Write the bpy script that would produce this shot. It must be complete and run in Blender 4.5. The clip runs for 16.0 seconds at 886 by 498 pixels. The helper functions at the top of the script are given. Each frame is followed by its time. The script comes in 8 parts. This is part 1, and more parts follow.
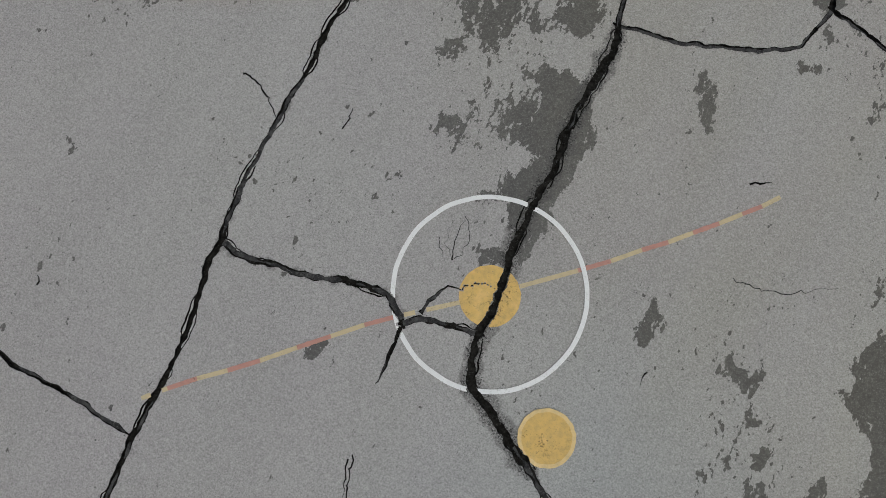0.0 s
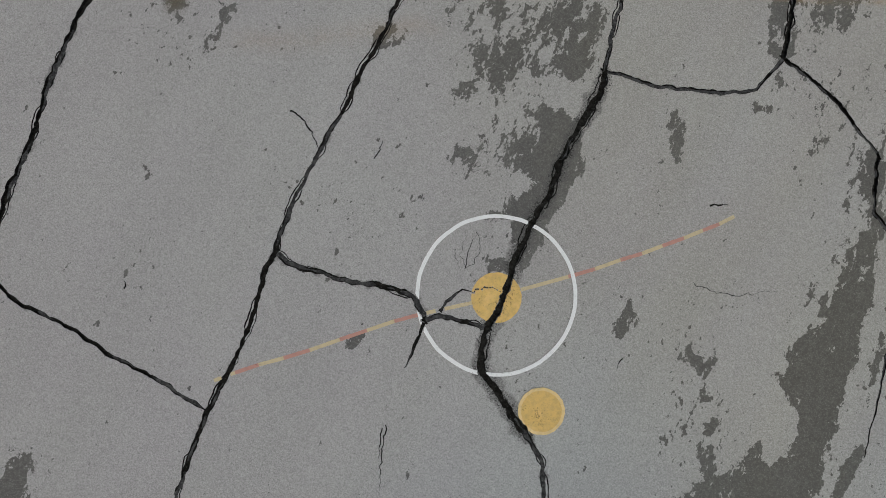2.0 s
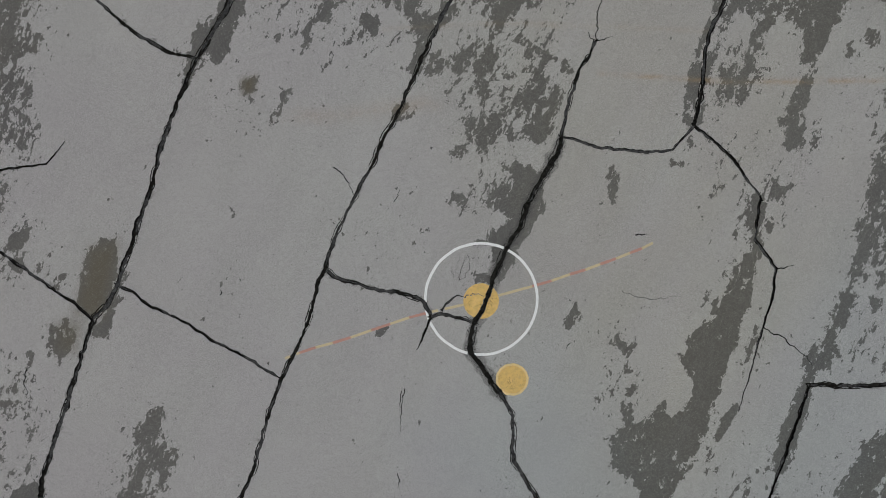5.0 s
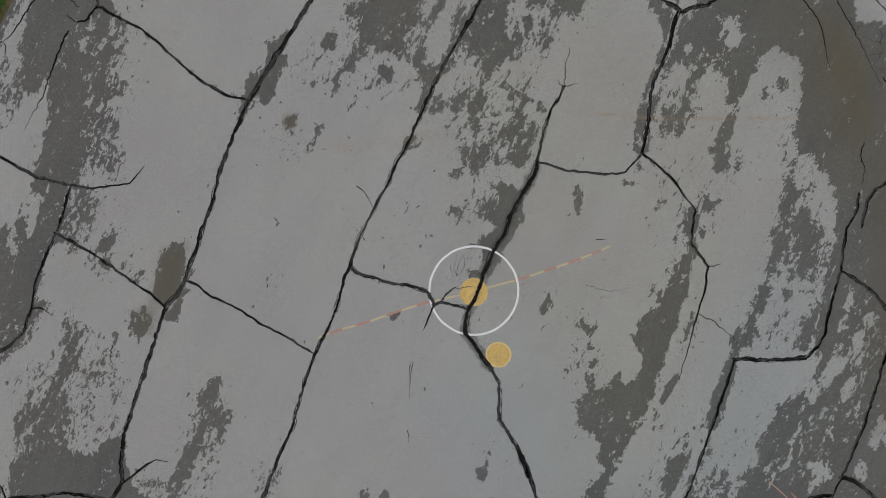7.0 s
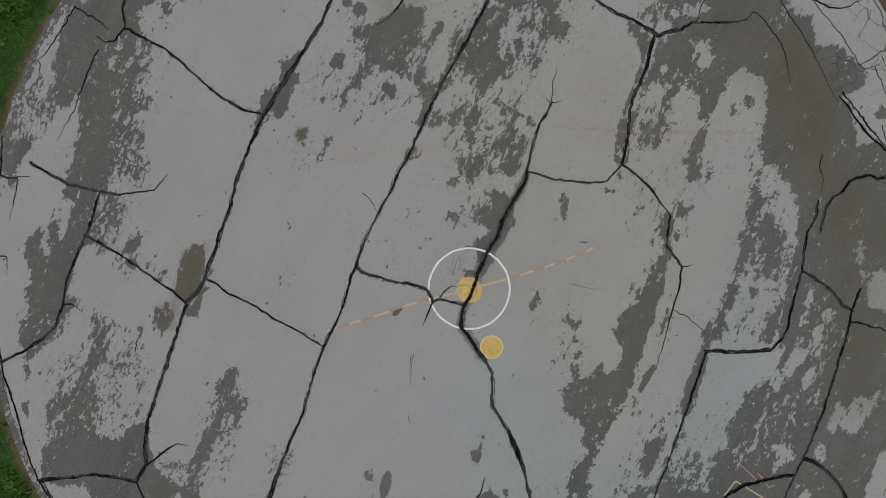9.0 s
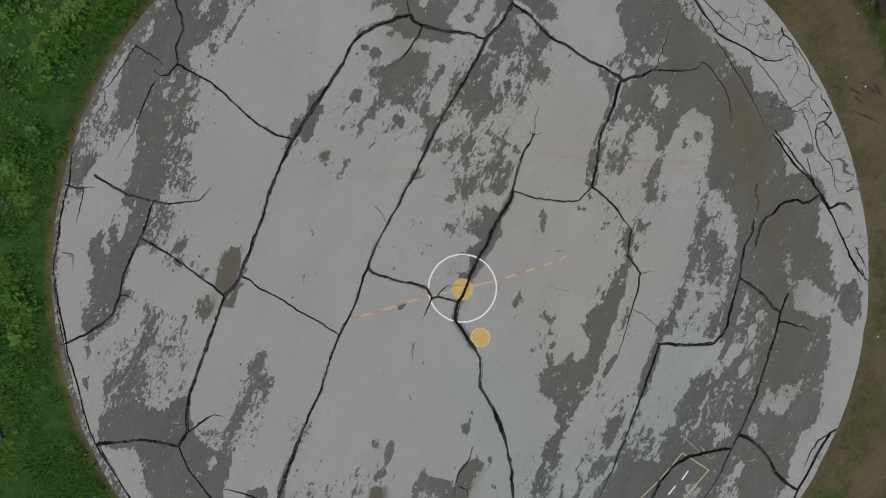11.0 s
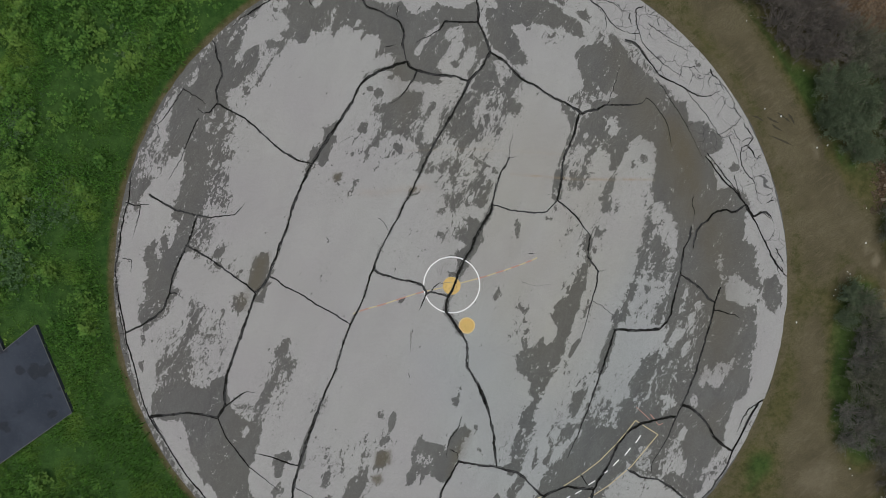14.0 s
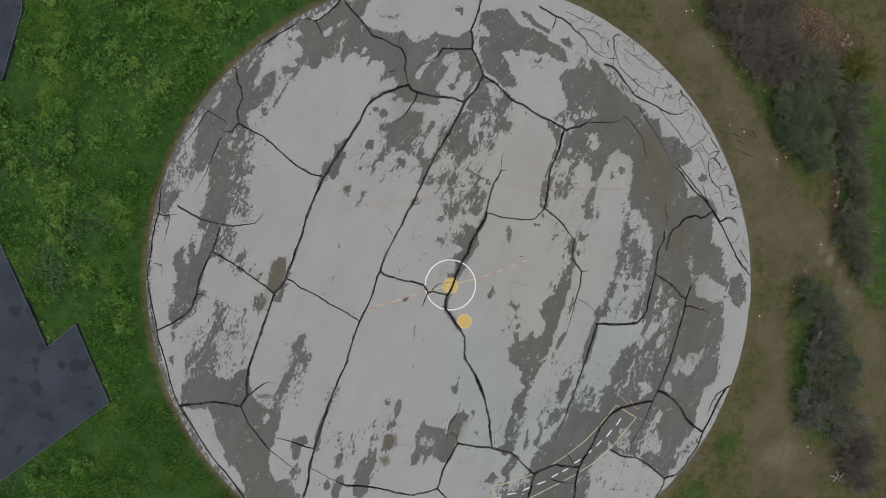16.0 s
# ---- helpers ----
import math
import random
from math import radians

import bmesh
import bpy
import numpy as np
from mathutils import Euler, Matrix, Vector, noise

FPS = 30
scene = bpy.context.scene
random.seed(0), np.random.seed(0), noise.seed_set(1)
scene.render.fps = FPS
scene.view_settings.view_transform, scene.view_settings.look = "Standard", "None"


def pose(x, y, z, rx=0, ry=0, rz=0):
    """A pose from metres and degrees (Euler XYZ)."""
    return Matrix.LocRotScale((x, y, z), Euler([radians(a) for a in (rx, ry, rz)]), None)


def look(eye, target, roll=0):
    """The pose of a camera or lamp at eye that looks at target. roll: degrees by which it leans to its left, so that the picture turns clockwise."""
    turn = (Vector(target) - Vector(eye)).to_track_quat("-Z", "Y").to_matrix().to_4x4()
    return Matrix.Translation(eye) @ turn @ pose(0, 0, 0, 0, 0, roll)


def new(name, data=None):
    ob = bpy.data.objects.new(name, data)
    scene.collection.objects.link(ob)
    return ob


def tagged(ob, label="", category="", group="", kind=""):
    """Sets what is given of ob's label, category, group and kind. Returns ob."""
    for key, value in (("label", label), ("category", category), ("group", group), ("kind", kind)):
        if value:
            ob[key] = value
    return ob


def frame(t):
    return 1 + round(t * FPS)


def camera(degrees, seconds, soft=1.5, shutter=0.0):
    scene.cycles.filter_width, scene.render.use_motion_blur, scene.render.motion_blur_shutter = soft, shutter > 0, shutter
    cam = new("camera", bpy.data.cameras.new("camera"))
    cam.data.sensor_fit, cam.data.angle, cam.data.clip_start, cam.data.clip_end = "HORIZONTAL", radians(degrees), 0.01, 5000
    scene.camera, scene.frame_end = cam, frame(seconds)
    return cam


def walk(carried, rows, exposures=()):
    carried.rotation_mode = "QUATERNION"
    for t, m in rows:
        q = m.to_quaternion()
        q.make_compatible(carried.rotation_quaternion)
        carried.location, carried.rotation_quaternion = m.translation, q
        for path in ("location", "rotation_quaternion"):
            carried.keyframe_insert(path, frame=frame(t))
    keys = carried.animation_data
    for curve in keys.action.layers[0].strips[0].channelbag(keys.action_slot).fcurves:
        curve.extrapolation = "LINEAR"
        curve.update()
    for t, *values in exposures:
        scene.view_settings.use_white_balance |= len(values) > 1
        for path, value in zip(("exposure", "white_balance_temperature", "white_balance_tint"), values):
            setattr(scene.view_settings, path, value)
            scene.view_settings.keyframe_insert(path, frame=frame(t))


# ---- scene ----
cam = camera(82.12, 16.0, soft=0.45)
ROWS = [
    (0.0, pose(0.015, -0.044, 3.229, 5.36, 0.19, -0.07)),
    (0.5, pose(-0.057, -0.002, 3.300, 4.85, -0.27, -0.08)),
    (1.0, pose(-0.118, 0.044, 3.459, 4.22, -0.64, -0.10)),
    (1.5, pose(-0.151, 0.097, 3.681, 3.44, -0.80, -0.08)),
    (2.0, pose(-0.148, 0.172, 3.954, 2.40, -0.50, -0.10)),
    (2.5, pose(-0.101, 0.294, 4.258, 0.93, 0.15, -0.11)),
    (3.0, pose(-0.088, 0.433, 4.519, -0.44, 0.28, -0.24)),
    (3.5, pose(-0.087, 0.544, 4.764, -1.34, 0.30, -0.31)),
    (4.0, pose(-0.065, 0.634, 5.034, -2.02, 0.41, -0.31)),
    (6.5, pose(-0.042, 0.805, 6.572, -2.32, 0.80, -0.22)),
    (7.0, pose(-0.022, 0.802, 7.013, -1.99, 0.81, -0.27)),
    (7.5, pose(-0.028, 0.795, 7.352, -1.73, 0.70, -0.30)),
    (8.0, pose(-0.031, 0.790, 7.524, -1.66, 0.62, -0.34)),
    (8.5, pose(-0.025, 0.798, 7.573, -1.72, 0.58, -0.37)),
    (9.0, pose(-0.042, 0.842, 7.686, -1.93, 0.38, -0.18)),
    (11.5, pose(-0.086, 1.006, 9.608, -1.80, -0.14, 0.96)),
    (12.0, pose(-0.069, 1.021, 9.993, -1.69, -0.15, 0.81)),
    (12.5, pose(0.005, 0.999, 10.337, -1.47, 0.03, 0.84)),
    (13.0, pose(0.057, 0.971, 10.655, -1.24, 0.11, 0.64)),
    (13.5, pose(0.094, 0.945, 10.907, -1.03, 0.10, 0.48)),
    (14.0, pose(0.113, 0.937, 11.147, -0.88, 0.05, 0.40)),
    (14.5, pose(0.100, 0.953, 11.450, -0.83, -0.09, 0.28)),
    (15.0, pose(0.093, 0.993, 11.753, -0.89, -0.15, 0.13)),
    (15.5, pose(0.079, 1.032, 12.069, -0.95, -0.21, 0.07)),
    (16.0, pose(0.070, 1.071, 12.414, -0.98, -0.23, -0.03)),
]
EXPOSURES = [(0.0, -0.38, 6150, 2), (7.0, -0.405, 6150, 2), (9.0, -0.42, 6150, 2), (11.5, -0.235, 6150, 2), (12.5, -0.205, 6150, 2), (16.0, -0.06, 6150, 2)]
walk(cam, ROWS, EXPOSURES)

# ---- light: an overcast sky ----
world = bpy.data.worlds.new("overcast_sky")
scene.world = world
world.use_nodes = True
wn = world.node_tree
sky = wn.nodes.new("ShaderNodeTexSky")
sky.sky_type, sky.sun_disc = "NISHITA", False
sky.sun_elevation, sky.sun_rotation = radians(78), radians(140)
sky.air_density, sky.dust_density, sky.ozone_density = 0.6, 6.0, 0.5
wn.links.new(sky.outputs[0], wn.nodes["Background"].inputs[0])
wn.nodes["Background"].inputs[1].default_value = 0.10
sun = new("sun", bpy.data.lights.new("sun", "SUN"))
sun.data.energy, sun.data.angle, sun.data.color = 1.02, radians(100), (1.0, 0.96, 0.91)
sun.matrix_world = look((0, 0, 20), (-2.73, 3.26, 0.0))
sun.location = (0, 0, 20)


# ---- materials ----
class Nodes:
    """A small writer of node materials."""

    def __init__(self, name, rough=0.9):
        self.mat = bpy.data.materials.new(name)
        self.mat.use_nodes = True
        self.t = self.mat.node_tree
        self.b = self.t.nodes["Principled BSDF"]
        self.b.inputs["Roughness"].default_value = rough
        self.b.inputs["Specular IOR Level"].default_value = 0.25
        self.pos = self.add("ShaderNodeTexCoord").outputs["Object"]

    def add(self, kind):
        return self.t.nodes.new(kind)

    def put(self, socket, value):
        if isinstance(value, bpy.types.NodeSocket):
            self.t.links.new(value, socket)
        else:
            socket.default_value = value

    def noise(self, scale, detail=4.0, rough=0.55, pos=None, distort=0.0):
        n = self.add("ShaderNodeTexNoise")
        self.put(n.inputs["Vector"], pos or self.pos)
        n.inputs["Scale"].default_value, n.inputs["Detail"].default_value = scale, detail
        n.inputs["Roughness"].default_value, n.inputs["Distortion"].default_value = rough, distort
        return n.outputs["Fac"]

    def math(self, op, a, b=0.0, c=0.0):
        n = self.add("ShaderNodeMath")
        n.operation = op
        for s, v in zip(n.inputs, (a, b, c)):
            self.put(s, v)
        return n.outputs[0]

    def ramp(self, value, lo, hi, to_lo=0.0, to_hi=1.0):
        n = self.add("ShaderNodeMapRange")
        n.interpolation_type = "SMOOTHSTEP"
        for s, v in zip(n.inputs, (value, lo, hi, to_lo, to_hi)):
            self.put(s, v)
        return n.outputs[0]

    def mix(self, fac, a, b, kind="MIX"):
        n = self.add("ShaderNodeMix")
        n.data_type, n.blend_type = "RGBA", kind
        self.put(n.inputs[0], fac)
        for s, v in zip(n.inputs[6:8], (a, b)):
            self.put(s, (*v, 1) if isinstance(v, tuple) else v)
        return n.outputs[2]

    def attr(self, name):
        n = self.add("ShaderNodeAttribute")
        n.attribute_name = name
        return n.outputs["Fac"]

    def turned(self, angle, sx, sy):
        n = self.add("ShaderNodeMapping")
        self.put(n.inputs["Vector"], self.pos)
        n.vector_type = "TEXTURE"
        n.inputs["Rotation"].default_value = (0, 0, angle)
        n.inputs["Scale"].default_value = (sx, sy, 1)
        return n.outputs[0]

    def done(self, colour, height=None, strength=0.3, dist=0.01):
        self.put(self.b.inputs["Base Color"], (*colour, 1) if isinstance(colour, tuple) else colour)
        if height is not None:
            n = self.add("ShaderNodeBump")
            n.inputs["Strength"].default_value, n.inputs["Distance"].default_value = strength, dist
            self.put(n.inputs["Height"], height)
            self.put(self.b.inputs["Normal"], n.outputs[0])
        return self.mat


STRIPE = radians(65)  # the way the coat was laid, along the long cracks


def coated_concrete():
    m = Nodes("coated_concrete", 0.92)
    along = m.turned(STRIPE, 3.6, 1.0)
    streak = m.math("MULTIPLY_ADD", m.noise(5.6, 4, 0.58, m.turned(STRIPE, 3.2, 1.0), 0.4), 10.5, -5.25)
    flake = m.math("MULTIPLY_ADD", m.noise(18.0, 5, 0.64, m.turned(STRIPE, 1.7, 1.0), 0.3), 16.5, -8.25)
    crumb = m.math("MULTIPLY_ADD", m.noise(42.0, 3, 0.55), 4.0, -2.0)
    level = m.math("ADD", m.attr("wear"), m.math("ADD", streak, m.math("ADD", flake, crumb)))
    bare = m.ramp(level, -0.22, 0.22)
    # scattered chips, thicker in some places
    spread = m.math("MULTIPLY_ADD", m.attr("halo"), 0.103, m.ramp(m.noise(0.9, 4, 0.6), 0.42, 0.72, 0.0, 0.085))
    chip = m.ramp(m.math("ADD", m.noise(30.0, 3, 0.6, m.turned(STRIPE, 1.5, 1.0)), spread), 0.735, 0.760)
    chip = m.math("MAXIMUM", chip, m.ramp(m.math("ADD", m.noise(12.0, 3, 0.5, m.turned(STRIPE, 1.4, 1.0)), spread), 0.745, 0.760))
    pit = m.ramp(m.math("ADD", m.noise(58.0, 2, 0.5), m.math("MULTIPLY", spread, 0.6)), 0.745, 0.775, 0.0, 0.8)
    bare = m.math("MAXIMUM", bare, m.math("MAXIMUM", chip, pit))
    grain, coarse = m.noise(105.0, 2, 0.7), m.noise(46.0, 3, 0.6)
    cloud = m.noise(0.55, 4, 0.6)
    patch = m.noise(2.6, 5, 0.6, along)
    coat = m.mix(m.ramp(cloud, 0.3, 0.7), (0.358, 0.344, 0.341), (0.376, 0.370, 0.354))
    coat = m.mix(m.ramp(patch, 0.35, 0.75, 0.0, 0.35), coat, (0.30, 0.297, 0.28))
    coat = m.mix(m.ramp(m.noise(7.0, 6, 0.7), 0.60, 0.72, 0.0, 0.22), coat, (0.25, 0.246, 0.23))
    base = m.mix(m.ramp(patch, 0.3, 0.7), (0.098, 0.0965, 0.093), (0.139, 0.1365, 0.129))
    base = m.mix(m.ramp(cloud, 0.40, 0.62, 0.0, 0.75), base, (0.116, 0.1115, 0.099))
    base = m.mix(m.ramp(m.noise(20.0, 5, 0.7), 0.5, 0.75, 0.0, 0.5), base, (0.185, 0.180, 0.166))
    base = m.mix(m.ramp(coarse, 0.50, 0.68, 0.0, 0.25), base, (0.21, 0.208, 0.19))
    base = m.mix(m.ramp(coarse, 0.32, 0.48, 0.3, 0.0), base, (0.065, 0.063, 0.056))
    colour = m.mix(bare, coat, base)
    # broad stains: yellowish where damp stood, bluish where the coat is newest
    colour = m.mix(m.math("MULTIPLY", m.attr("warm"), m.ramp(m.noise(1.4, 4, 0.6, along), 0.3, 0.65, 0.35, 1.0)), colour, (0.975, 0.96, 0.89), "MULTIPLY")
    colour = m.mix(m.attr("rose"), colour, (0.978, 0.960, 0.966), "MULTIPLY")
    colour = m.mix(m.attr("cool"), colour, (0.90, 0.970, 1.0), "MULTIPLY")
    mud = m.math("MULTIPLY", m.attr("mud"), m.ramp(m.noise(1.8, 4, 0.55, along), 0.25, 0.65, 0.6, 1.0))
    colour = m.mix(mud, colour, (0.113, 0.097, 0.064))
    rust = m.math("MULTIPLY", m.attr("rust"), m.ramp(m.noise(3.0, 5, 0.65), 0.35, 0.65, 0.2, 1.0))
    colour = m.mix(m.math("MULTIPLY", rust, 0.6), colour, (0.34, 0.225, 0.105))
    # dark scuffs and frayed specks beside the cracks
    scuff = m.math("ADD", m.attr("smear"), m.math("MULTIPLY_ADD", m.noise(9.0, 5, 0.6), 1.8, -0.9))
    colour = m.mix(m.ramp(scuff, 0.38, 0.66, 0.0, 0.58), colour, (0.095, 0.093, 0.088))
    fray = m.math("ADD", m.attr("smear"), m.math("MULTIPLY_ADD", m.noise(78.0, 4, 0.65), 3.4, -1.7))
    fray = m.math("MULTIPLY", m.ramp(fray, 0.74, 1.0, 0.0, 0.88), m.ramp(m.attr("smear"), 0.04, 0.25))
    colour = m.mix(fray, colour, (0.030, 0.029, 0.028))
    colour = m.mix(m.ramp(grain, 0.30, 0.52, 0.40, 0.0), colour, (0.075, 0.073, 0.070))
    colour = m.mix(m.math("MULTIPLY", m.ramp(grain, 0.52, 0.70, 0.0, 0.34), m.ramp(bare, 0.0, 1.0, 1.0, 0.35)), colour, (0.66, 0.65, 0.63))
    # a net of hairlines where the skin flakes
    v = m.add("ShaderNodeTexVoronoi")
    v.feature = "DISTANCE_TO_EDGE"
    v.inputs["Scale"].default_value = 3.3
    bend = m.add("ShaderNodeVectorMath")
    bend.operation = "MULTIPLY_ADD"
    n = m.add("ShaderNodeTexNoise")
    n.inputs["Scale"].default_value, n.inputs["Detail"].default_value = 2.6, 5
    m.put(n.inputs["Vector"], m.pos)
    m.put(bend.inputs[0], n.outputs["Color"])
    bend.inputs[1].default_value = (0.5, 0.5, 0.0)
    m.put(bend.inputs[2], m.pos)
    m.put(v.inputs["Vector"], bend.outputs[0])
    gate = m.math("MULTIPLY", m.attr("web"), m.ramp(m.noise(1.7, 3, 0.5), 0.42, 0.55))
    net = m.math("MULTIPLY", m.ramp(v.outputs["Distance"], 0.008, 0.024, 1.0, 0.0), gate)
    colour = m.mix(m.math("MULTIPLY", net, 0.75), colour, (0.03, 0.03, 0.03))
    high = m.math("SUBTRACT", m.math("MULTIPLY", grain, 0.5), m.math("MULTIPLY", bare, 0.6))
    return m.done(colour, m.math("SUBTRACT", high, net), 0.16, 0.006)


def bitumen():
    m = Nodes("crack_bitumen", 0.9)
    m.b.inputs["Specular IOR Level"].default_value = 0.08
    n = m.noise(28.0, 5, 0.65)
    fleck = m.noise(70.0, 3, 0.6)
    colour = m.mix(m.ramp(n, 0.35, 0.7), (0.006, 0.006, 0.005), (0.024, 0.023, 0.021))
    colour = m.mix(m.ramp(fleck, 0.58, 0.72, 0.0, 0.5), colour, (0.085, 0.083, 0.078))
    return m.done(colour, n, 0.6, 0.01)


def paint(name, colour, worn=0.5):
    m = Nodes(name, 0.8)
    n = m.noise(22.0, 6, 0.7)
    grain = m.noise(110.0, 3, 0.7)
    c = m.mix(m.ramp(n, 0.35, 0.8, 0.0, worn), colour, tuple(v * 0.55 + 0.05 for v in colour))
    c = m.mix(m.ramp(m.noise(6.0, 5, 0.65), 0.52, 0.72, 0.0, worn * 0.7), c, tuple(min(1, v * 1.1 + 0.06) for v in colour))
    spots = m.math("MULTIPLY", m.ramp(m.noise(4.0, 3, 0.5), 0.5, 0.66), m.ramp(m.noise(48.0, 4, 0.7), 0.54, 0.62))
    c = m.mix(m.math("MULTIPLY", spots, worn), c, (0.07, 0.055, 0.03))
    c = m.mix(m.ramp(grain, 0.60, 0.72, 0.0, 0.6), c, (0.2, 0.18, 0.14))
    return m.done(c, grain, 0.2, 0.004)


def asphalt():
    m = Nodes("dark_asphalt", 0.9)
    c = m.mix(m.ramp(m.noise(1.2, 5, 0.6), 0.3, 0.7), (0.031, 0.038, 0.053), (0.049, 0.057, 0.075))
    c = m.mix(m.ramp(m.noise(2.3, 2, 0.4), 0.585, 0.64, 0.0, 0.65), c, (0.018, 0.02, 0.024))
    c = m.mix(m.ramp(m.noise(80, 2, 0.6), 0.55, 0.75, 0.0, 0.5), c, (0.12, 0.12, 0.125))
    return m.done(c, m.noise(60, 3), 0.3, 0.008)


def soil():
    m = Nodes("soil_and_turf", 1.0)
    n1, n2, n3 = m.noise(1.1, 6, 0.65), m.noise(6.0, 6, 0.7), m.noise(45.0, 4, 0.7)
    dirt = m.mix(m.ramp(n1, 0.3, 0.7), (0.100, 0.086, 0.047), (0.150, 0.130, 0.075))
    dirt = m.mix(m.ramp(n3, 0.35, 0.65, 0.45, 0.0), dirt, (0.045, 0.036, 0.022))
    dirt = m.mix(m.ramp(m.noise(14.0, 4, 0.6, m.turned(radians(-55), 1.0, 4.0)), 0.5, 0.7, 0.0, 0.3), dirt, (0.19, 0.16, 0.11))
    dirt = m.mix(m.ramp(m.math("ADD", m.attr("dirt"), m.math("MULTIPLY_ADD", n1, 0.8, -0.4)), 1.0, 1.7, 0.0, 0.7), dirt, (0.215, 0.182, 0.125))
    turf = m.mix(m.ramp(n2, 0.3, 0.7), (0.020, 0.055, 0.009), (0.050, 0.104, 0.020))
    olive = m.mix(m.ramp(n2, 0.3, 0.7), (0.056, 0.056, 0.018), (0.108, 0.100, 0.036))
    turf = m.mix(m.ramp(m.attr("dirt"), 0.08, 0.42), turf, olive)
    bare = m.math("ADD", m.math("MINIMUM", m.attr("dirt"), 1.0), m.math("ADD", m.math("MULTIPLY_ADD", m.math("ADD", n2, n1), 0.8, -0.8), m.math("MULTIPLY_ADD", n3, 0.8, -0.4)))
    c = m.mix(m.ramp(bare, 0.3, 0.75), turf, dirt)
    return m.done(c, m.math("ADD", n2, n3), 0.6, 0.03)


def leaf(name, dark, light, pale, vary=0.0):
    m = Nodes(name, 0.75)
    g = m.add("ShaderNodeNewGeometry")
    c = m.mix(g.outputs["Random Per Island"], dark, light)
    c = m.mix(m.ramp(m.noise(0.9, 4, 0.6), 0.45, 0.72, 0.0, 0.8), c, pale)
    if vary:  # some plants are darker than their neighbours
        own = m.add("ShaderNodeObjectInfo")
        c = m.mix(m.ramp(own.outputs["Random"], 0.0, 1.0, 0.0, vary), c, dark)
    return m.done(c)


def old_sealant():
    m = Nodes("old_sealant", 0.85)
    n, fine = m.noise(24.0, 5, 0.65), m.noise(75.0, 4, 0.65)
    c = m.mix(m.ramp(n, 0.35, 0.66), (0.016, 0.016, 0.017), (0.070, 0.069, 0.069))
    c = m.mix(m.ramp(fine, 0.56, 0.70, 0.0, 0.65), c, (0.165, 0.162, 0.158))
    c = m.mix(m.ramp(fine, 0.30, 0.46, 0.9, 0.0), c, (0.010, 0.010, 0.010))
    return m.done(c, fine, 0.6, 0.008)


COAT, TAR, SEAL = coated_concrete(), bitumen(), old_sealant()
WHITE = paint("white_line_paint", (0.80, 0.81, 0.80), 0.2)
YELLOW = paint("yellow_disc_paint", (0.69, 0.47, 0.155), 0.75)
PALE_YELLOW = paint("pale_yellow_paint", (0.74, 0.57, 0.27), 0.6)
CREAM = paint("faded_yellow_paint", (0.56, 0.47, 0.285), 0.5)
PINK = paint("faded_red_paint", (0.50, 0.265, 0.215), 0.5)
ASPHALT, SOIL = asphalt(), soil()
GRASS = leaf("grass_blades", (0.011, 0.042, 0.004), (0.088, 0.205, 0.024), (0.130, 0.215, 0.030))
WEED = leaf("broad_green_leaves", (0.024, 0.075, 0.009), (0.095, 0.190, 0.028), (0.140, 0.220, 0.038))
SAGE = leaf("grey_green_herbs", (0.026, 0.060, 0.018), (0.085, 0.150, 0.052), (0.098, 0.160, 0.062))
DULL = leaf("dull_green_grass", (0.022, 0.040, 0.010), (0.055, 0.085, 0.022), (0.075, 0.085, 0.030))
DRY = leaf("dry_grass", (0.045, 0.052, 0.018), (0.105, 0.105, 0.045), (0.070, 0.085, 0.032))
LEAF_GREEN = leaf("dark_green_leaves", (0.078, 0.104, 0.054), (0.198, 0.238, 0.142), (0.205, 0.231, 0.156), vary=0.5)
LEAF_GREY = leaf("grey_brown_twigs", (0.098, 0.094, 0.078), (0.293, 0.283, 0.244), (0.215, 0.21, 0.173), vary=0.5)
TWIG_MAUVE = leaf("mauve_grey_twigs", (0.094, 0.081, 0.068), (0.274, 0.242, 0.21), (0.196, 0.176, 0.15), vary=0.5)
TWIG_OLIVE = leaf("olive_grey_twigs", (0.089, 0.089, 0.061), (0.271, 0.268, 0.197), (0.197, 0.202, 0.143), vary=0.5)
BARK = leaf("bark", (0.15, 0.132, 0.11), (0.38, 0.35, 0.31), (0.26, 0.235, 0.20))
EDGING = paint("worn_edging", (0.115, 0.115, 0.11), 0.8)
LEAF_YELLOW = leaf("yellow_green_leaves", (0.07, 0.075, 0.012), (0.22, 0.20, 0.035), (0.15, 0.15, 0.03))
STONE = leaf("brown_stone", (0.068, 0.048, 0.031), (0.195, 0.145, 0.097), (0.140, 0.101, 0.066))
ROCK = leaf("grey_brown_rock", (0.17, 0.135, 0.10), (0.30, 0.25, 0.19), (0.24, 0.20, 0.15))
PALE = leaf("pale_stone", (0.40, 0.39, 0.36), (0.60, 0.59, 0.56), (0.5, 0.49, 0.46))


# ---- builders ----
def mesh_part(name, verts, faces, material, parent=None, label=""):
    me = bpy.data.meshes.new(name)
    me.from_pydata(verts, [], faces)
    me.materials.append(material)
    ob = new(name, me)
    ob.parent = parent
    if label:
        ob["label"] = label
    return ob


def empty(name, x=0.0, y=0.0, z=0.0):
    ob = new(name)
    ob.location = (x, y, z)
    ob.empty_display_size = 0.1
    return ob


PAD = Vector((0.27, 0.065))  # centre of the round slab
R_PAD, GROUND = 7.38, -0.08


# ---- the cracks of the slab: width in metres, then the way along it ----
CRACKS = []


def crack(width, *way, taper=True):
    CRACKS.append((width, [Vector(p) for p in way], taper))


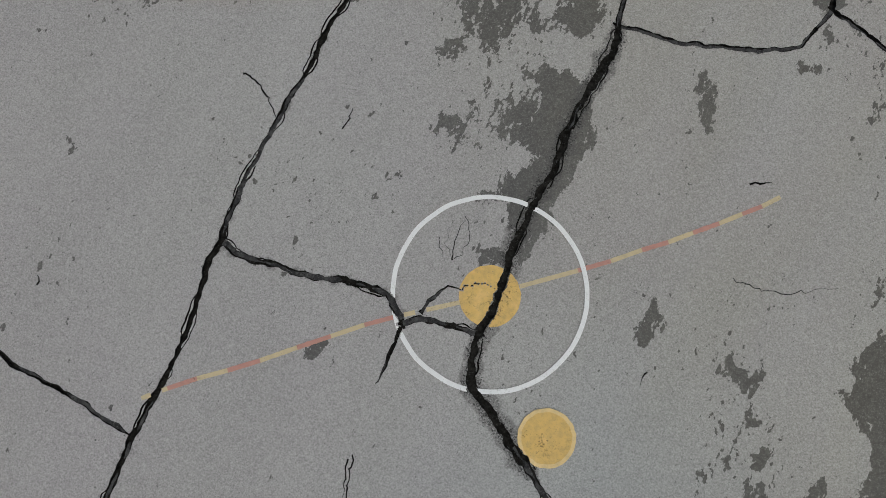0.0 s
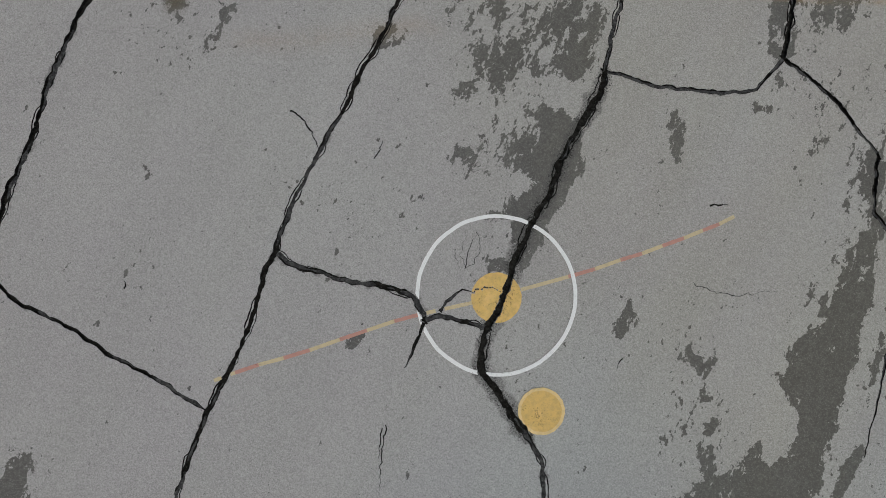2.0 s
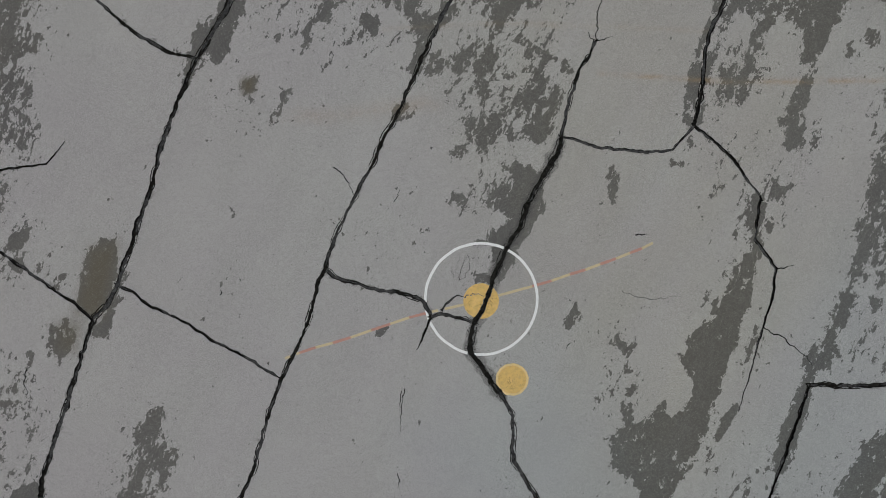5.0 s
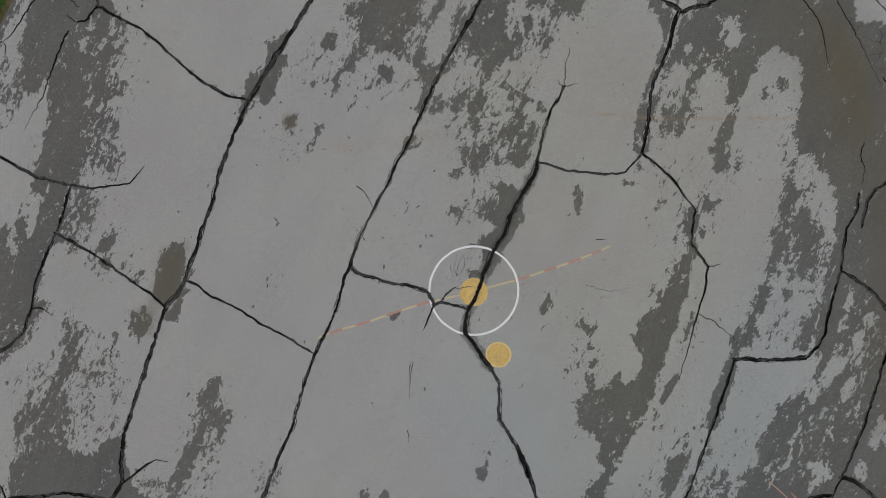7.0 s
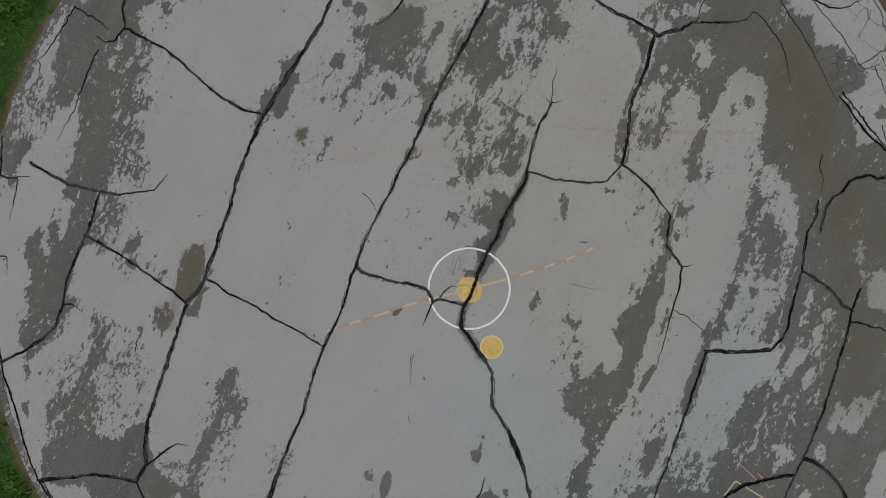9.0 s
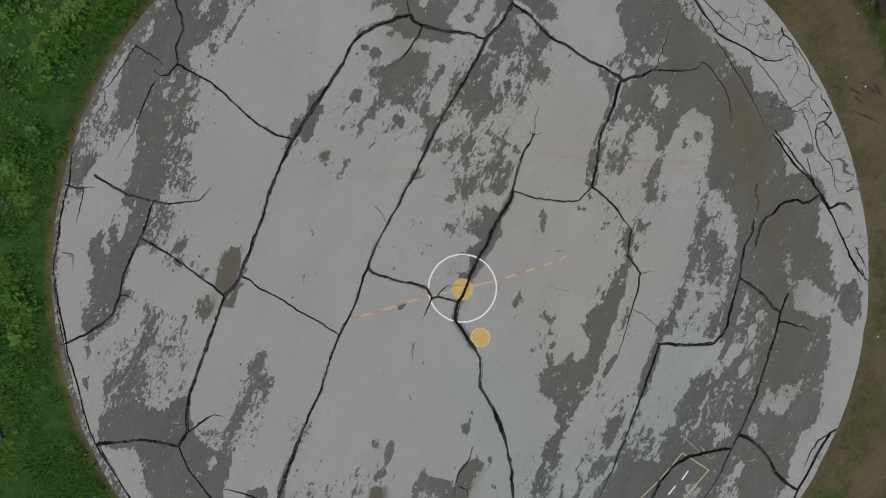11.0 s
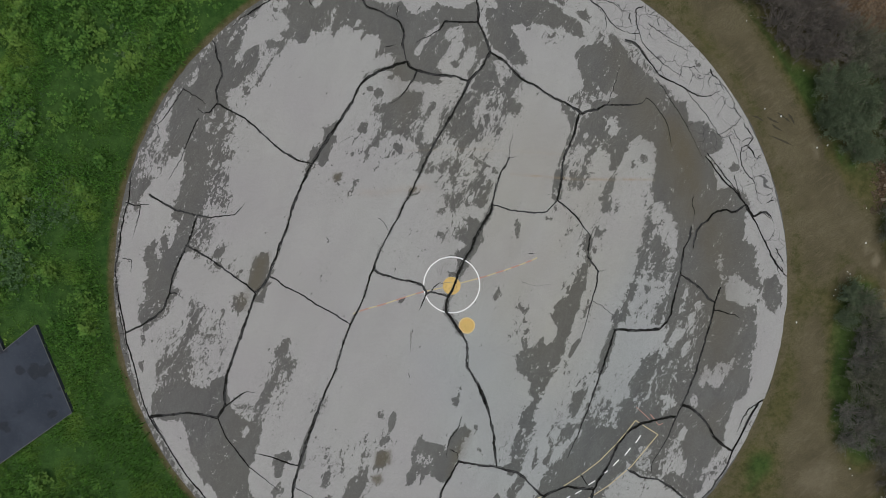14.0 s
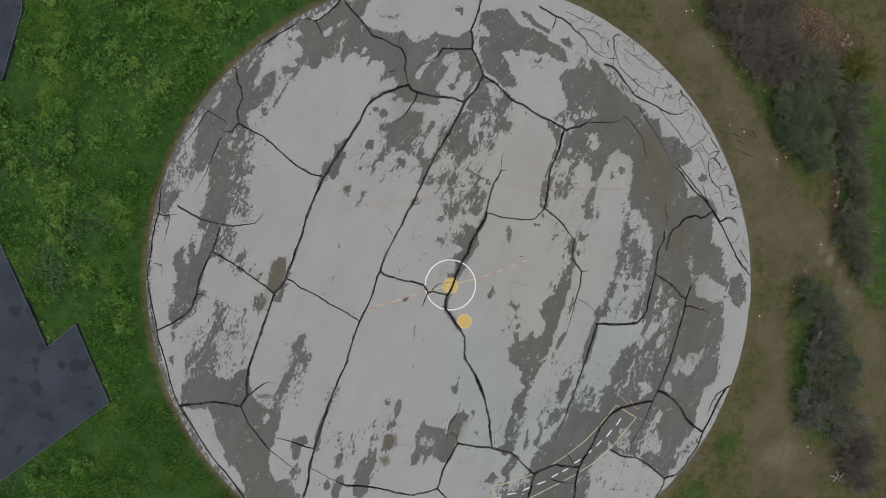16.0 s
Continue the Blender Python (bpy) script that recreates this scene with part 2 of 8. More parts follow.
# long cracks along the strips
crack(0.0451, (-0.72, 4.85), (-1.04, 4.74), (-1.31, 4.65), (-1.59, 4.49), (-1.77, 4.26), (-1.90, 3.97), (-2.20, 3.49), (-2.51, 3.04), (-2.77, 2.62), (-3.08, 1.98), (-3.41, 0.96), (-3.70, 0.21), (-3.83, -0.07), (-3.99, -0.20), (-4.16, -0.70), (-4.46, -1.55), (-4.63, -2.04), (-4.69, -2.46), (-4.68, -2.74), (-4.84, -2.98), taper=False)
crack(0.0361, (1.04, 6.90), (0.99, 6.63), (0.86, 6.32), (0.79, 6.17), (0.85, 5.90), (0.83, 5.72), (0.96, 5.47), (1.11, 5.06), taper=False)
crack(0.0420, (1.11, 5.06), (0.88, 4.69), (0.64, 4.42), (0.51, 4.13), (0.35, 3.82), (0.13, 3.46), (-0.12, 3.02), (-0.33, 2.58), (-0.54, 2.13), (-1.03, 1.21), (-1.24, 0.79), (-1.42, 0.32), (-1.49, 0.18), (-1.62, -0.29), (-1.87, -0.82), (-2.06, -1.26), (-2.23, -1.89), (-2.48, -2.45), (-2.67, -2.93), (-2.88, -3.51), (-3.04, -4.08), (-3.14, -4.40), (-3.22, -4.93), (-3.38, -5.42), taper=False)
crack(0.0110, (1.53, 2.76), (1.56, 3.01), (1.62, 3.31))
crack(0.0110, (1.53, 2.76), (1.64, 2.79), (1.72, 2.81))
crack(0.0100, (1.53, 2.75), (1.48, 2.80), (1.44, 2.86))
crack(0.0376, (1.53, 2.76), (1.45, 2.59), (1.36, 2.47), (1.28, 2.22), (1.22, 1.96), (1.17, 1.73), taper=False)
crack(0.060, (1.18, 1.75), (1.12, 1.57), (1.03, 1.40), (0.92, 1.23), (0.83, 1.05), (0.79, 0.92), (0.72, 0.76), (0.61, 0.60), (0.53, 0.46), (0.44, 0.22), (0.39, 0.06), (0.30, -0.16), (0.23, -0.28), (0.18, -0.44), (0.17, -0.61), (0.30, -0.77), (0.44, -0.97), (0.55, -1.12), taper=False)
crack(0.048, (0.44, -0.97), (0.55, -1.12), (0.64, -1.31), (0.66, -1.82), (0.89, -2.23), (1.08, -2.67), (0.96, -2.31), (1.12, -2.76), (1.21, -3.13), (1.28, -3.66), (1.32, -4.01), taper=False)
# crack from the middle to the second long one
crack(0.049, (-1.41, 0.31), (-1.31, 0.25), (-1.18, 0.19), (-0.93, 0.12), (-0.72, 0.07), (-0.50, 0.03), (-0.34, -0.03), (-0.28, -0.13), (-0.25, -0.21), taper=False)
crack(0.044, (-0.25, -0.21), (-0.13, -0.18), (-0.01, -0.20), (0.11, -0.24), (0.23, -0.28), taper=False)
crack(0.034, (-0.26, -0.23), (-0.29, -0.31), (-0.33, -0.43), (-0.36, -0.49), (-0.42, -0.58))
crack(0.032, (-0.13, -0.15), (-0.09, -0.07), (-0.03, -0.02), (0.04, 0.02), (0.11, 0.00))
crack(0.0085, (0.11, 0.00), (0.16, 0.03), (0.22, 0.05), (0.27, 0.04), (0.31, -0.00))
crack(0.0165, (-1.31, 1.44), (-1.24, 1.40), (-1.19, 1.32), (-1.14, 1.25), (-1.11, 1.17), (-1.07, 1.11))
crack(0.0342, (-1.96, -0.87), (-2.13, -0.76), (-2.43, -0.59), (-2.66, -0.48), (-2.84, -0.35), (-3.02, -0.24), (-3.39, -0.06), (-3.54, 0.07), (-3.73, 0.16), taper=False)
crack(0.0342, (-5.52, 0.80), (-5.30, 0.68), (-5.02, 0.52), (-4.56, 0.21), (-4.21, -0.05), (-4.03, -0.22), taper=False)
crack(0.0356, (-5.29, 1.44), (-5.47, 0.90), (-5.67, 0.50), (-5.81, 0.16), (-5.90, -0.25), (-6.02, -0.60), (-6.29, -0.81), (-6.57, -0.99), (-6.88, -1.13), taper=False)
crack(0.0198, (-5.90, -0.25), (-5.75, -0.25), (-5.60, -0.36))
crack(0.0356, (-6.34, 1.92), (-6.09, 1.76), (-5.76, 1.59), (-5.33, 1.47), (-5.01, 1.41), (-4.74, 1.45), (-4.47, 1.48), (-4.34, 1.62), (-4.24, 1.73))
crack(0.0342, (-4.85, 3.91), (-4.55, 3.75), (-4.24, 3.58), (-3.98, 3.38), (-3.72, 3.11), (-3.38, 2.85), (-3.06, 2.67), (-2.77, 2.62), taper=False)
crack(0.0356, (-4.85, 3.91), (-4.87, 4.20), (-4.73, 4.54), (-4.77, 4.75), (-4.88, 4.94), (-4.87, 5.18), (-4.96, 5.31), taper=False)
crack(0.0222, (-4.85, 3.91), (-4.99, 3.73), (-5.15, 3.70), (-5.28, 3.81))
crack(0.0222, (-5.59, 4.22), (-5.32, 4.07), (-5.09, 3.90))
crack(0.0178, (-5.26, 3.59), (-5.47, 3.12), (-5.67, 2.64), (-5.91, 2.24))
# lower left
crack(0.04, (-4.84, -2.98), (-5.18, -2.92), (-5.57, -2.89), (-5.97, -2.93), (-6.34, -2.98), taper=False)
crack(0.0267, (-4.84, -2.98), (-4.66, -3.40), (-4.39, -3.75), (-4.12, -4.10), (-3.71, -4.41), (-3.50, -4.59))
crack(0.0267, (-4.68, -2.74), (-4.51, -2.61), (-4.30, -2.46), (-4.19, -2.40), (-4.02, -2.43))
crack(0.0311, (-3.04, -4.05), (-3.34, -3.97), (-3.62, -3.86), (-3.88, -3.79), (-4.05, -3.77))
crack(0.0356, (-0.03, -5.03), (-0.29, -5.12), (-0.65, -5.20), (-1.07, -5.13), (-1.50, -5.01), (-1.93, -4.97), (-2.27, -4.96), (-2.49, -4.86), taper=False)
crack(0.0119, (-2.49, -4.86), (-2.70, -4.76), (-2.90, -4.64), (-3.13, -4.52), taper=False)
crack(0.0342, (0.48, -3.92), (0.31, -4.23), (0.14, -4.51), (0.04, -4.86), (-0.03, -5.03), (0.07, -5.16), (0.24, -5.33), (0.36, -5.47), taper=False)
crack(0.0222, (0.55, -2.93), (0.49, -3.16), (0.29, -3.40), (0.23, -3.63), (0.21, -3.85))
crack(0.0222, (0.29, -3.65), (0.44, -3.72), (0.48, -3.92))
crack(0.0376, (0.48, -3.92), (0.80, -3.98), (1.32, -4.04), (1.80, -4.17), (2.01, -4.35), (2.22, -4.56), (2.37, -4.69), taper=False)
# top
crack(0.0356, (-0.72, 4.85), (-0.75, 5.05), (-0.81, 5.24), (-0.77, 5.44), (-0.85, 5.66), (-0.90, 5.74), (-1.15, 5.84), (-1.28, 5.93), (-1.59, 6.02), (-1.69, 6.18), (-1.86, 6.42), (-1.95, 6.52), (-2.12, 6.68), (-2.25, 6.85), taper=False)
crack(0.04, (-0.72, 4.85), (-0.62, 4.71), (-0.48, 4.65), (-0.08, 4.56), (0.33, 4.53), (0.64, 4.42), taper=False)
crack(0.0311, (-0.48, 4.65), (-0.56, 4.47), (-0.71, 4.23), (-0.92, 4.01), (-1.09, 3.93))
crack(0.0311, (0.83, 5.72), (0.62, 5.71), (0.35, 5.71), (0.11, 5.72), (0.01, 5.55), (-0.20, 5.42), (-0.40, 5.34), (-0.53, 5.27))
crack(0.0361, (1.11, 5.06), (1.27, 4.95), (1.43, 4.85), (1.57, 4.69), (1.79, 4.49), (2.07, 4.36), (2.28, 4.20), (2.57, 4.06), (2.79, 3.96), (3.00, 3.82), (3.10, 3.74), taper=False)
crack(0.0451, (3.10, 3.74), (3.28, 3.80), (3.48, 3.84), (3.62, 3.93), taper=False)
crack(0.0356, (3.62, 3.93), (3.96, 3.93), (4.16, 3.93), (4.42, 3.97), (4.52, 4.09))
crack(0.0130, (4.52, 4.09), (4.67, 3.99), (4.81, 3.80), (4.94, 3.63), (5.02, 3.43), (5.07, 3.08), (5.11, 2.95))
crack(0.0120, (3.66, 3.93), (3.75, 4.15), (3.84, 4.42), (3.93, 4.73))
crack(0.0376, (3.05, 3.73), (2.97, 3.37), (2.87, 3.09), (2.74, 2.81), (2.69, 2.49), (2.68, 2.26), (2.64, 2.00), (2.59, 1.85), taper=False)
crack(0.0342, (2.59, 1.85), (2.46, 1.70), (2.37, 1.59), (2.31, 1.58), (2.08, 1.57), (1.80, 1.60), (1.57, 1.63), (1.35, 1.70), (1.18, 1.75), taper=False)
crack(0.0356, (2.59, 1.85), (2.79, 1.70), (3.00, 1.53), (3.18, 1.28), (3.33, 1.07), taper=False)
crack(0.0311, (3.33, 1.07), (3.30, 0.88), (3.29, 0.62), (3.40, 0.45), (3.51, 0.30), (3.49, 0.09), (3.39, -0.33), (3.25, -0.82), (3.14, -1.28))
crack(0.0138, (3.51, 0.30), (3.63, 0.33), (3.70, 0.33))
crack(0.0119, (3.39, -0.34), (3.58, -0.43), (3.71, -0.55), (3.87, -0.67), (3.93, -0.77))
# right part
crack(0.0120, (5.60, 2.00), (5.55, 1.82), (5.61, 1.63), (5.57, 1.40))
crack(0.0356, (5.53, 1.26), (5.49, 1.02), (5.39, 0.84), (5.33, 0.47), (5.31, 0.24), (5.22, -0.16), (5.12, -0.57), (5.02, -0.79), (4.88, -0.96), taper=False)
crack(0.04, (4.88, -0.96), (4.54, -0.99), (4.19, -0.99), (3.90, -0.97), taper=False)
crack(0.0356, (3.90, -0.97), (3.73, -1.49), (3.53, -2.14), (3.31, -2.77), (3.11, -3.28), (2.88, -3.82))
crack(0.0356, (5.59, 0.84), (5.64, 1.16), (5.76, 1.35), (5.89, 1.42), (6.00, 1.58), (6.12, 1.64), (6.32, 1.67), (6.41, 1.61), (6.52, 1.63), (6.71, 1.77), taper=False)
crack(0.04, (6.71, 1.77), (6.81, 1.64), (6.90, 1.52), (7.06, 1.61), (7.17, 1.62), (7.30, 1.51))
crack(0.0267, (6.71, 1.77), (6.60, 1.93), (6.44, 2.14), (6.31, 2.21), (6.10, 2.46), (5.95, 2.69), (5.84, 2.82), taper=False)
crack(0.0267, (6.71, 1.77), (7.00, 1.31), (7.15, 0.97), (7.29, 0.68), (7.46, 0.43), (7.69, 0.18), taper=False)
crack(0.0178, (7.39, 0.84), (7.54, 0.59), (7.63, 0.40))
crack(0.0356, (5.32, 0.24), (5.55, 0.10), (5.80, -0.09), (5.93, -0.28), (6.09, -0.37), taper=False)
crack(0.0356, (6.20, -0.02), (6.09, -0.37), (6.00, -0.79), (5.87, -1.27), (5.67, -1.90), (5.53, -2.31), (5.39, -2.63), (5.25, -2.94), (5.10, -3.35), (4.89, -3.69), (4.75, -3.90), (4.73, -4.14))
crack(0.0267, (6.06, -0.55), (6.23, -0.55), (6.38, -0.63), (6.51, -0.63), (6.64, -0.70))
crack(0.04, (5.39, -2.64), (5.57, -2.67), (5.77, -2.85), (5.98, -3.09), (6.11, -3.33), (6.25, -3.47), (6.50, -3.62), taper=False)
crack(0.0356, (7.33, -2.16), (7.23, -2.50), (7.07, -2.57), (6.93, -2.81), (6.79, -3.12), (6.58, -3.53), (6.45, -3.81), (6.35, -4.08), (6.18, -4.30), (6.05, -4.51), (5.85, -4.72), (5.58, -4.79), taper=False)
crack(0.0311, (5.58, -4.79), (5.55, -4.96), (5.45, -5.15), (5.28, -5.36), taper=False)
crack(0.0222, (7.03, -2.60), (6.86, -2.71), (6.73, -2.92), (6.63, -3.21))
crack(0.0356, (4.23, -4.09), (4.49, -4.22), (4.90, -4.28), (5.17, -4.46), (5.37, -4.61), (5.58, -4.79), taper=False)
crack(0.04, (5.25, -2.88), (4.92, -2.94), (4.59, -3.03), (4.33, -3.14), (4.19, -3.26), (3.96, -3.54), (3.85, -3.82), (3.71, -4.09), (3.57, -4.30), (3.45, -4.57), (3.39, -4.84), (3.33, -5.42), taper=False)
crack(0.04, (2.37, -4.69), (2.55, -4.58), (2.89, -4.46), (3.17, -4.51), (3.45, -4.51), taper=False)
crack(0.0195, (3.17, -4.19), (3.27, -4.34), (3.37, -4.49))
crack(0.0222, (2.75, -4.80), (2.95, -4.88), (3.33, -4.91))
crack(0.04, (2.37, -4.69), (2.27, -5.08), (2.16, -5.43), taper=False)
# short scratches and hairlines
crack(0.0130, (-0.64, 1.05), (-0.61, 1.11), (-0.58, 1.20))
crack(0.0150, (1.98, 0.66), (2.05, 0.67), (2.12, 0.69))
crack(0.00617, (1.83, 0.06), (1.99, -0.00), (2.22, -0.02), (2.50, 0.01))
crack(0.0123, (-2.59, 0.04), (-2.58, 0.10))
crack(0.00988, (-0.56, -1.00), (-0.60, -1.26), (-0.60, -1.53))
crack(0.0100, (-0.63, -1.96), (-0.61, -2.16))
crack(0.00988, (-0.58, -1.03), (-0.60, -1.11), (-0.62, -1.27))
crack(0.00864, (1.27, -0.51), (1.23, -0.59))
crack(0.00864, (0.06, 0.20), (0.06, 0.29), (0.14, 0.43))
crack(0.0045, (0.15, 0.47), (0.18, 0.36), (0.13, 0.21), (0.05, 0.19), (0.02, 0.28), (0.04, 0.38), (0.08, 0.49))
crack(0.0045, (-0.01, 0.34), (-0.02, 0.26), (0.01, 0.18))
# the rim
crack(0.0267, (-6.63, 2.76), (-6.73, 2.35), (-6.78, 1.82), (-6.90, 1.41), (-6.98, 0.87), (-7.08, 0.33), (-7.04, -0.21), (-6.91, -0.90), (-6.84, -1.31), (-6.67, -1.87), (-6.51, -2.57), (-6.34, -2.98), taper=False)
crack(0.0311, (-6.34, -2.98), (-6.15, -3.27), (-5.82, -3.83), (-5.49, -4.33), (-5.17, -4.69), (-4.91, -5.05), (-4.67, -5.40), taper=False)
crack(0.0138, (-6.26, -3.01), (-6.08, -3.41), (-6.00, -3.55))
crack(0.0222, (-6.86, 1.75), (-6.65, 1.67), (-6.50, 1.69), (-6.34, 1.70))
crack(0.0138, (-6.52, 1.66), (-6.59, 1.35), (-6.67, 1.02))
crack(0.0138, (-7.15, 0.66), (-7.09, 0.05), (-7.01, -0.63), (-6.88, -1.31), (-6.73, -2.01))
crack(0.0159, (-5.59, 4.22), (-5.87, 3.79), (-6.07, 3.51), (-6.24, 3.42), (-6.37, 3.43))
crack(0.0311, (-4.15, 5.86), (-3.88, 6.05), (-3.60, 6.20), (-3.33, 6.40), (-3.17, 6.44))
crack(0.0311, (-3.17, 6.44), (-2.98, 6.38), (-2.84, 6.42), (-2.64, 6.59), (-2.50, 6.71), (-2.36, 6.87), taper=False)
crack(0.0222, (-2.95, 6.39), (-2.85, 6.16), (-2.71, 5.96))
crack(0.0198, (-3.05, 6.65), (-3.11, 6.52), (-3.18, 6.44))
crack(0.0198, (-4.15, 5.86), (-4.36, 5.75), (-4.52, 5.59))
# flaking rim strip
crack(0.031, (2.46, 6.75), (2.66, 6.62), (2.86, 6.49), (3.00, 6.46), (3.20, 6.32), (3.30, 6.17), (3.47, 6.08), (3.61, 5.91), (3.68, 5.78), (3.85, 5.61), (4.03, 5.52))
crack(0.031, (2.86, 6.49), (2.82, 6.27), (2.74, 6.15))
crack(0.038, (4.03, 5.35), (4.17, 5.32), (4.34, 5.19), (4.48, 4.99), (4.65, 4.79), (4.79, 4.59))
crack(0.029, (4.79, 4.59), (4.95, 4.50), (5.16, 4.41), (5.32, 4.35), (5.46, 4.24), (5.63, 4.15), (5.82, 4.13), (5.96, 4.16), (6.02, 4.22), (6.13, 4.26))
crack(0.024, (4.46, 6.07), (4.36, 6.05), (4.27, 6.02), (4.27, 5.85), (4.30, 5.80), (4.27, 5.70), (4.35, 5.51), (4.40, 5.31))
crack(0.013, (4.40, 5.31), (4.57, 5.12), (4.78, 4.92), (4.98, 4.78), (5.18, 4.64), (5.32, 4.54))
crack(0.014, (4.35, 5.51), (4.16, 5.48), (4.06, 5.55))
crack(0.012, (3.12, 6.61), (3.26, 6.55), (3.46, 6.45), (3.66, 6.35), (3.79, 6.37))
crack(0.012, (3.40, 6.20), (3.60, 6.22), (3.80, 6.12), (3.94, 5.99), (4.14, 5.93))
crack(0.012, (3.66, 6.35), (3.76, 6.49), (3.83, 6.62))
crack(0.012, (3.40, 6.20), (3.46, 6.03), (3.59, 5.90))
crack(0.015, (4.14, 5.93), (4.12, 5.83), (4.19, 5.68))
crack(0.014, (3.59, 5.90), (3.63, 5.72), (3.61, 5.57))
crack(0.011, (4.54, 5.72), (4.72, 5.58), (4.88, 5.49), (5.08, 5.35), (5.22, 5.29))
crack(0.012, (4.72, 5.56), (4.94, 5.55), (5.11, 5.57))
crack(0.011, (4.95, 5.36), (5.22, 5.22), (5.49, 5.08))
crack(0.013, (4.67, 5.88), (4.80, 5.91), (4.89, 5.78), (5.01, 5.60))
crack(0.013, (4.77, 5.66), (4.73, 5.81), (4.84, 5.86))
crack(0.018, (5.89, 4.75), (5.96, 4.59), (6.09, 4.51), (6.16, 4.41), (6.25, 4.34), (6.34, 4.18), (6.41, 4.08), (6.45, 3.88), (6.54, 3.75), (6.65, 3.61))
crack(0.013, (5.94, 4.59), (5.86, 4.46), (5.90, 4.33))
crack(0.014, (6.00, 4.42), (6.13, 4.40), (6.18, 4.30), (6.24, 4.22))
crack(0.012, (5.32, 4.35), (5.46, 4.18), (5.67, 3.91), (5.81, 3.77), (6.01, 3.46), (6.12, 3.28), (6.35, 3.23), (6.54, 3.25))
crack(0.012, (6.08, 3.30), (6.34, 3.43), (6.50, 3.55), (6.59, 3.71))
crack(0.012, (6.43, 3.42), (6.51, 3.26), (6.57, 3.13))
crack(0.018, (6.65, 3.55), (6.79, 3.34), (6.86, 3.25), (6.74, 3.08), (6.61, 3.02), (6.58, 2.82), (6.63, 2.62), (6.77, 2.42), (6.90, 2.28), (6.95, 2.08), (6.98, 1.91), (7.08, 1.80))
crack(0.014, (6.86, 3.25), (6.67, 3.22), (6.58, 3.09))
crack(0.028, (6.74, 3.04), (6.85, 2.95), (6.94, 2.77))
crack(0.012, (6.94, 2.77), (7.04, 2.87), (7.13, 2.89))
crack(0.010, (6.34, 3.27), (6.45, 3.03), (6.53, 2.76), (6.59, 2.51))
crack(0.024, (5.87, 2.91), (5.98, 2.75), (6.11, 2.61), (6.25, 2.39), (6.42, 2.22), (6.53, 2.09), (6.62, 1.92), (6.72, 1.76))
crack(0.014, (6.47, 2.42), (6.52, 2.19), (6.61, 1.98), (6.68, 1.81))
crack(0.014, (7.17, 1.83), (7.29, 1.88), (7.43, 1.88))
crack(0.014, (7.22, 1.61), (7.28, 1.53), (7.35, 1.39))
crack(0.013, (4.73, 4.53), (4.94, 4.20), (5.22, 3.80), (5.50, 3.32), (5.78, 2.78))
crack(0.012, (5.43, 4.76), (5.56, 4.79), (5.67, 4.65))
crack(0.014, (7.52, 0.44), (7.60, 0.23), (7.65, 0.13))
crack(0.016, (7.27, 0.69), (7.42, 0.44), (7.53, 0.19))
crack(0.014, (-6.92, 0.51), (-6.74, 0.48), (-6.72, 0.32), (-6.74, 0.18))
crack(0.014, (-7.06, -1.14), (-6.85, -1.17))
crack(0.013, (-7.01, -1.55), (-6.79, -1.61))
crack(0.014, (-7.09, -1.26), (-7.02, -1.61), (-6.92, -2.02), (-6.80, -2.44))
crack(0.013, (-7.11, 0.45), (-7.09, 0.04), (-7.06, -0.37))
crack(0.012, (-6.16, 3.45), (-6.14, 3.27), (-6.11, 3.14))
crack(0.014, (-6.15, -3.27), (-6.04, -3.41), (-5.95, -3.53))
crack(0.014, (-6.26, -3.02), (-6.12, -3.25), (-6.02, -3.36))
crack(0.013, (-4.77, -0.78), (-4.79, -0.95), (-4.75, -1.12))
crack(0.012, (-1.15, -5.58), (-1.08, -5.34), (-1.03, -5.17))
crack(0.012, (-0.90, 6.09), (-0.93, 5.88), (-0.89, 5.73))
crack(0.012, (-0.42, 6.03), (-0.52, 5.85))
crack(0.012, (-1.18, 5.15), (-1.04, 5.20), (-0.93, 5.20))

# ---- worn areas of the coat: level (1 bare, 0 half, -1 whole) and outline ----
WEAR = []


def worn(level, *outline, soft=0.0, edge=0.0):
    shape = np.array(outline)
    x, y = shape.T
    area = 0.5 * abs(np.dot(x, np.roll(y, -1)) - np.dot(y, np.roll(x, -1)))
    WEAR.append((level, edge or max(soft, min(0.14, 0.16 * math.sqrt(area))), shape))


# sparse specks first
worn(-0.62, (-2.67, -3.68), (-1.82, -3.42), (-1.13, -2.77), (-0.78, -4.11), (-1.64, -4.92), (-2.48, -5.03), soft=0.3)
worn(-0.62, (1.98, 0.01), (3.24, 0.34), (3.22, -0.82), (2.51, -2.53), (1.80, -3.92), (1.37, -3.93), (1.63, -1.53), soft=0.3)
worn(-0.55, (1.30, 4.88), (2.42, 4.09), (2.13, 2.56), (1.22, 1.73), (-0.58, 1.71), (-0.24, 2.84), (0.61, 4.28), soft=0.2)
worn(-0.55, (3.02, -1.39), (3.47, -0.80), (3.80, -1.36), (3.17, -2.78), (2.50, -3.64), (2.23, -3.37), (2.65, -2.52), soft=0.2)
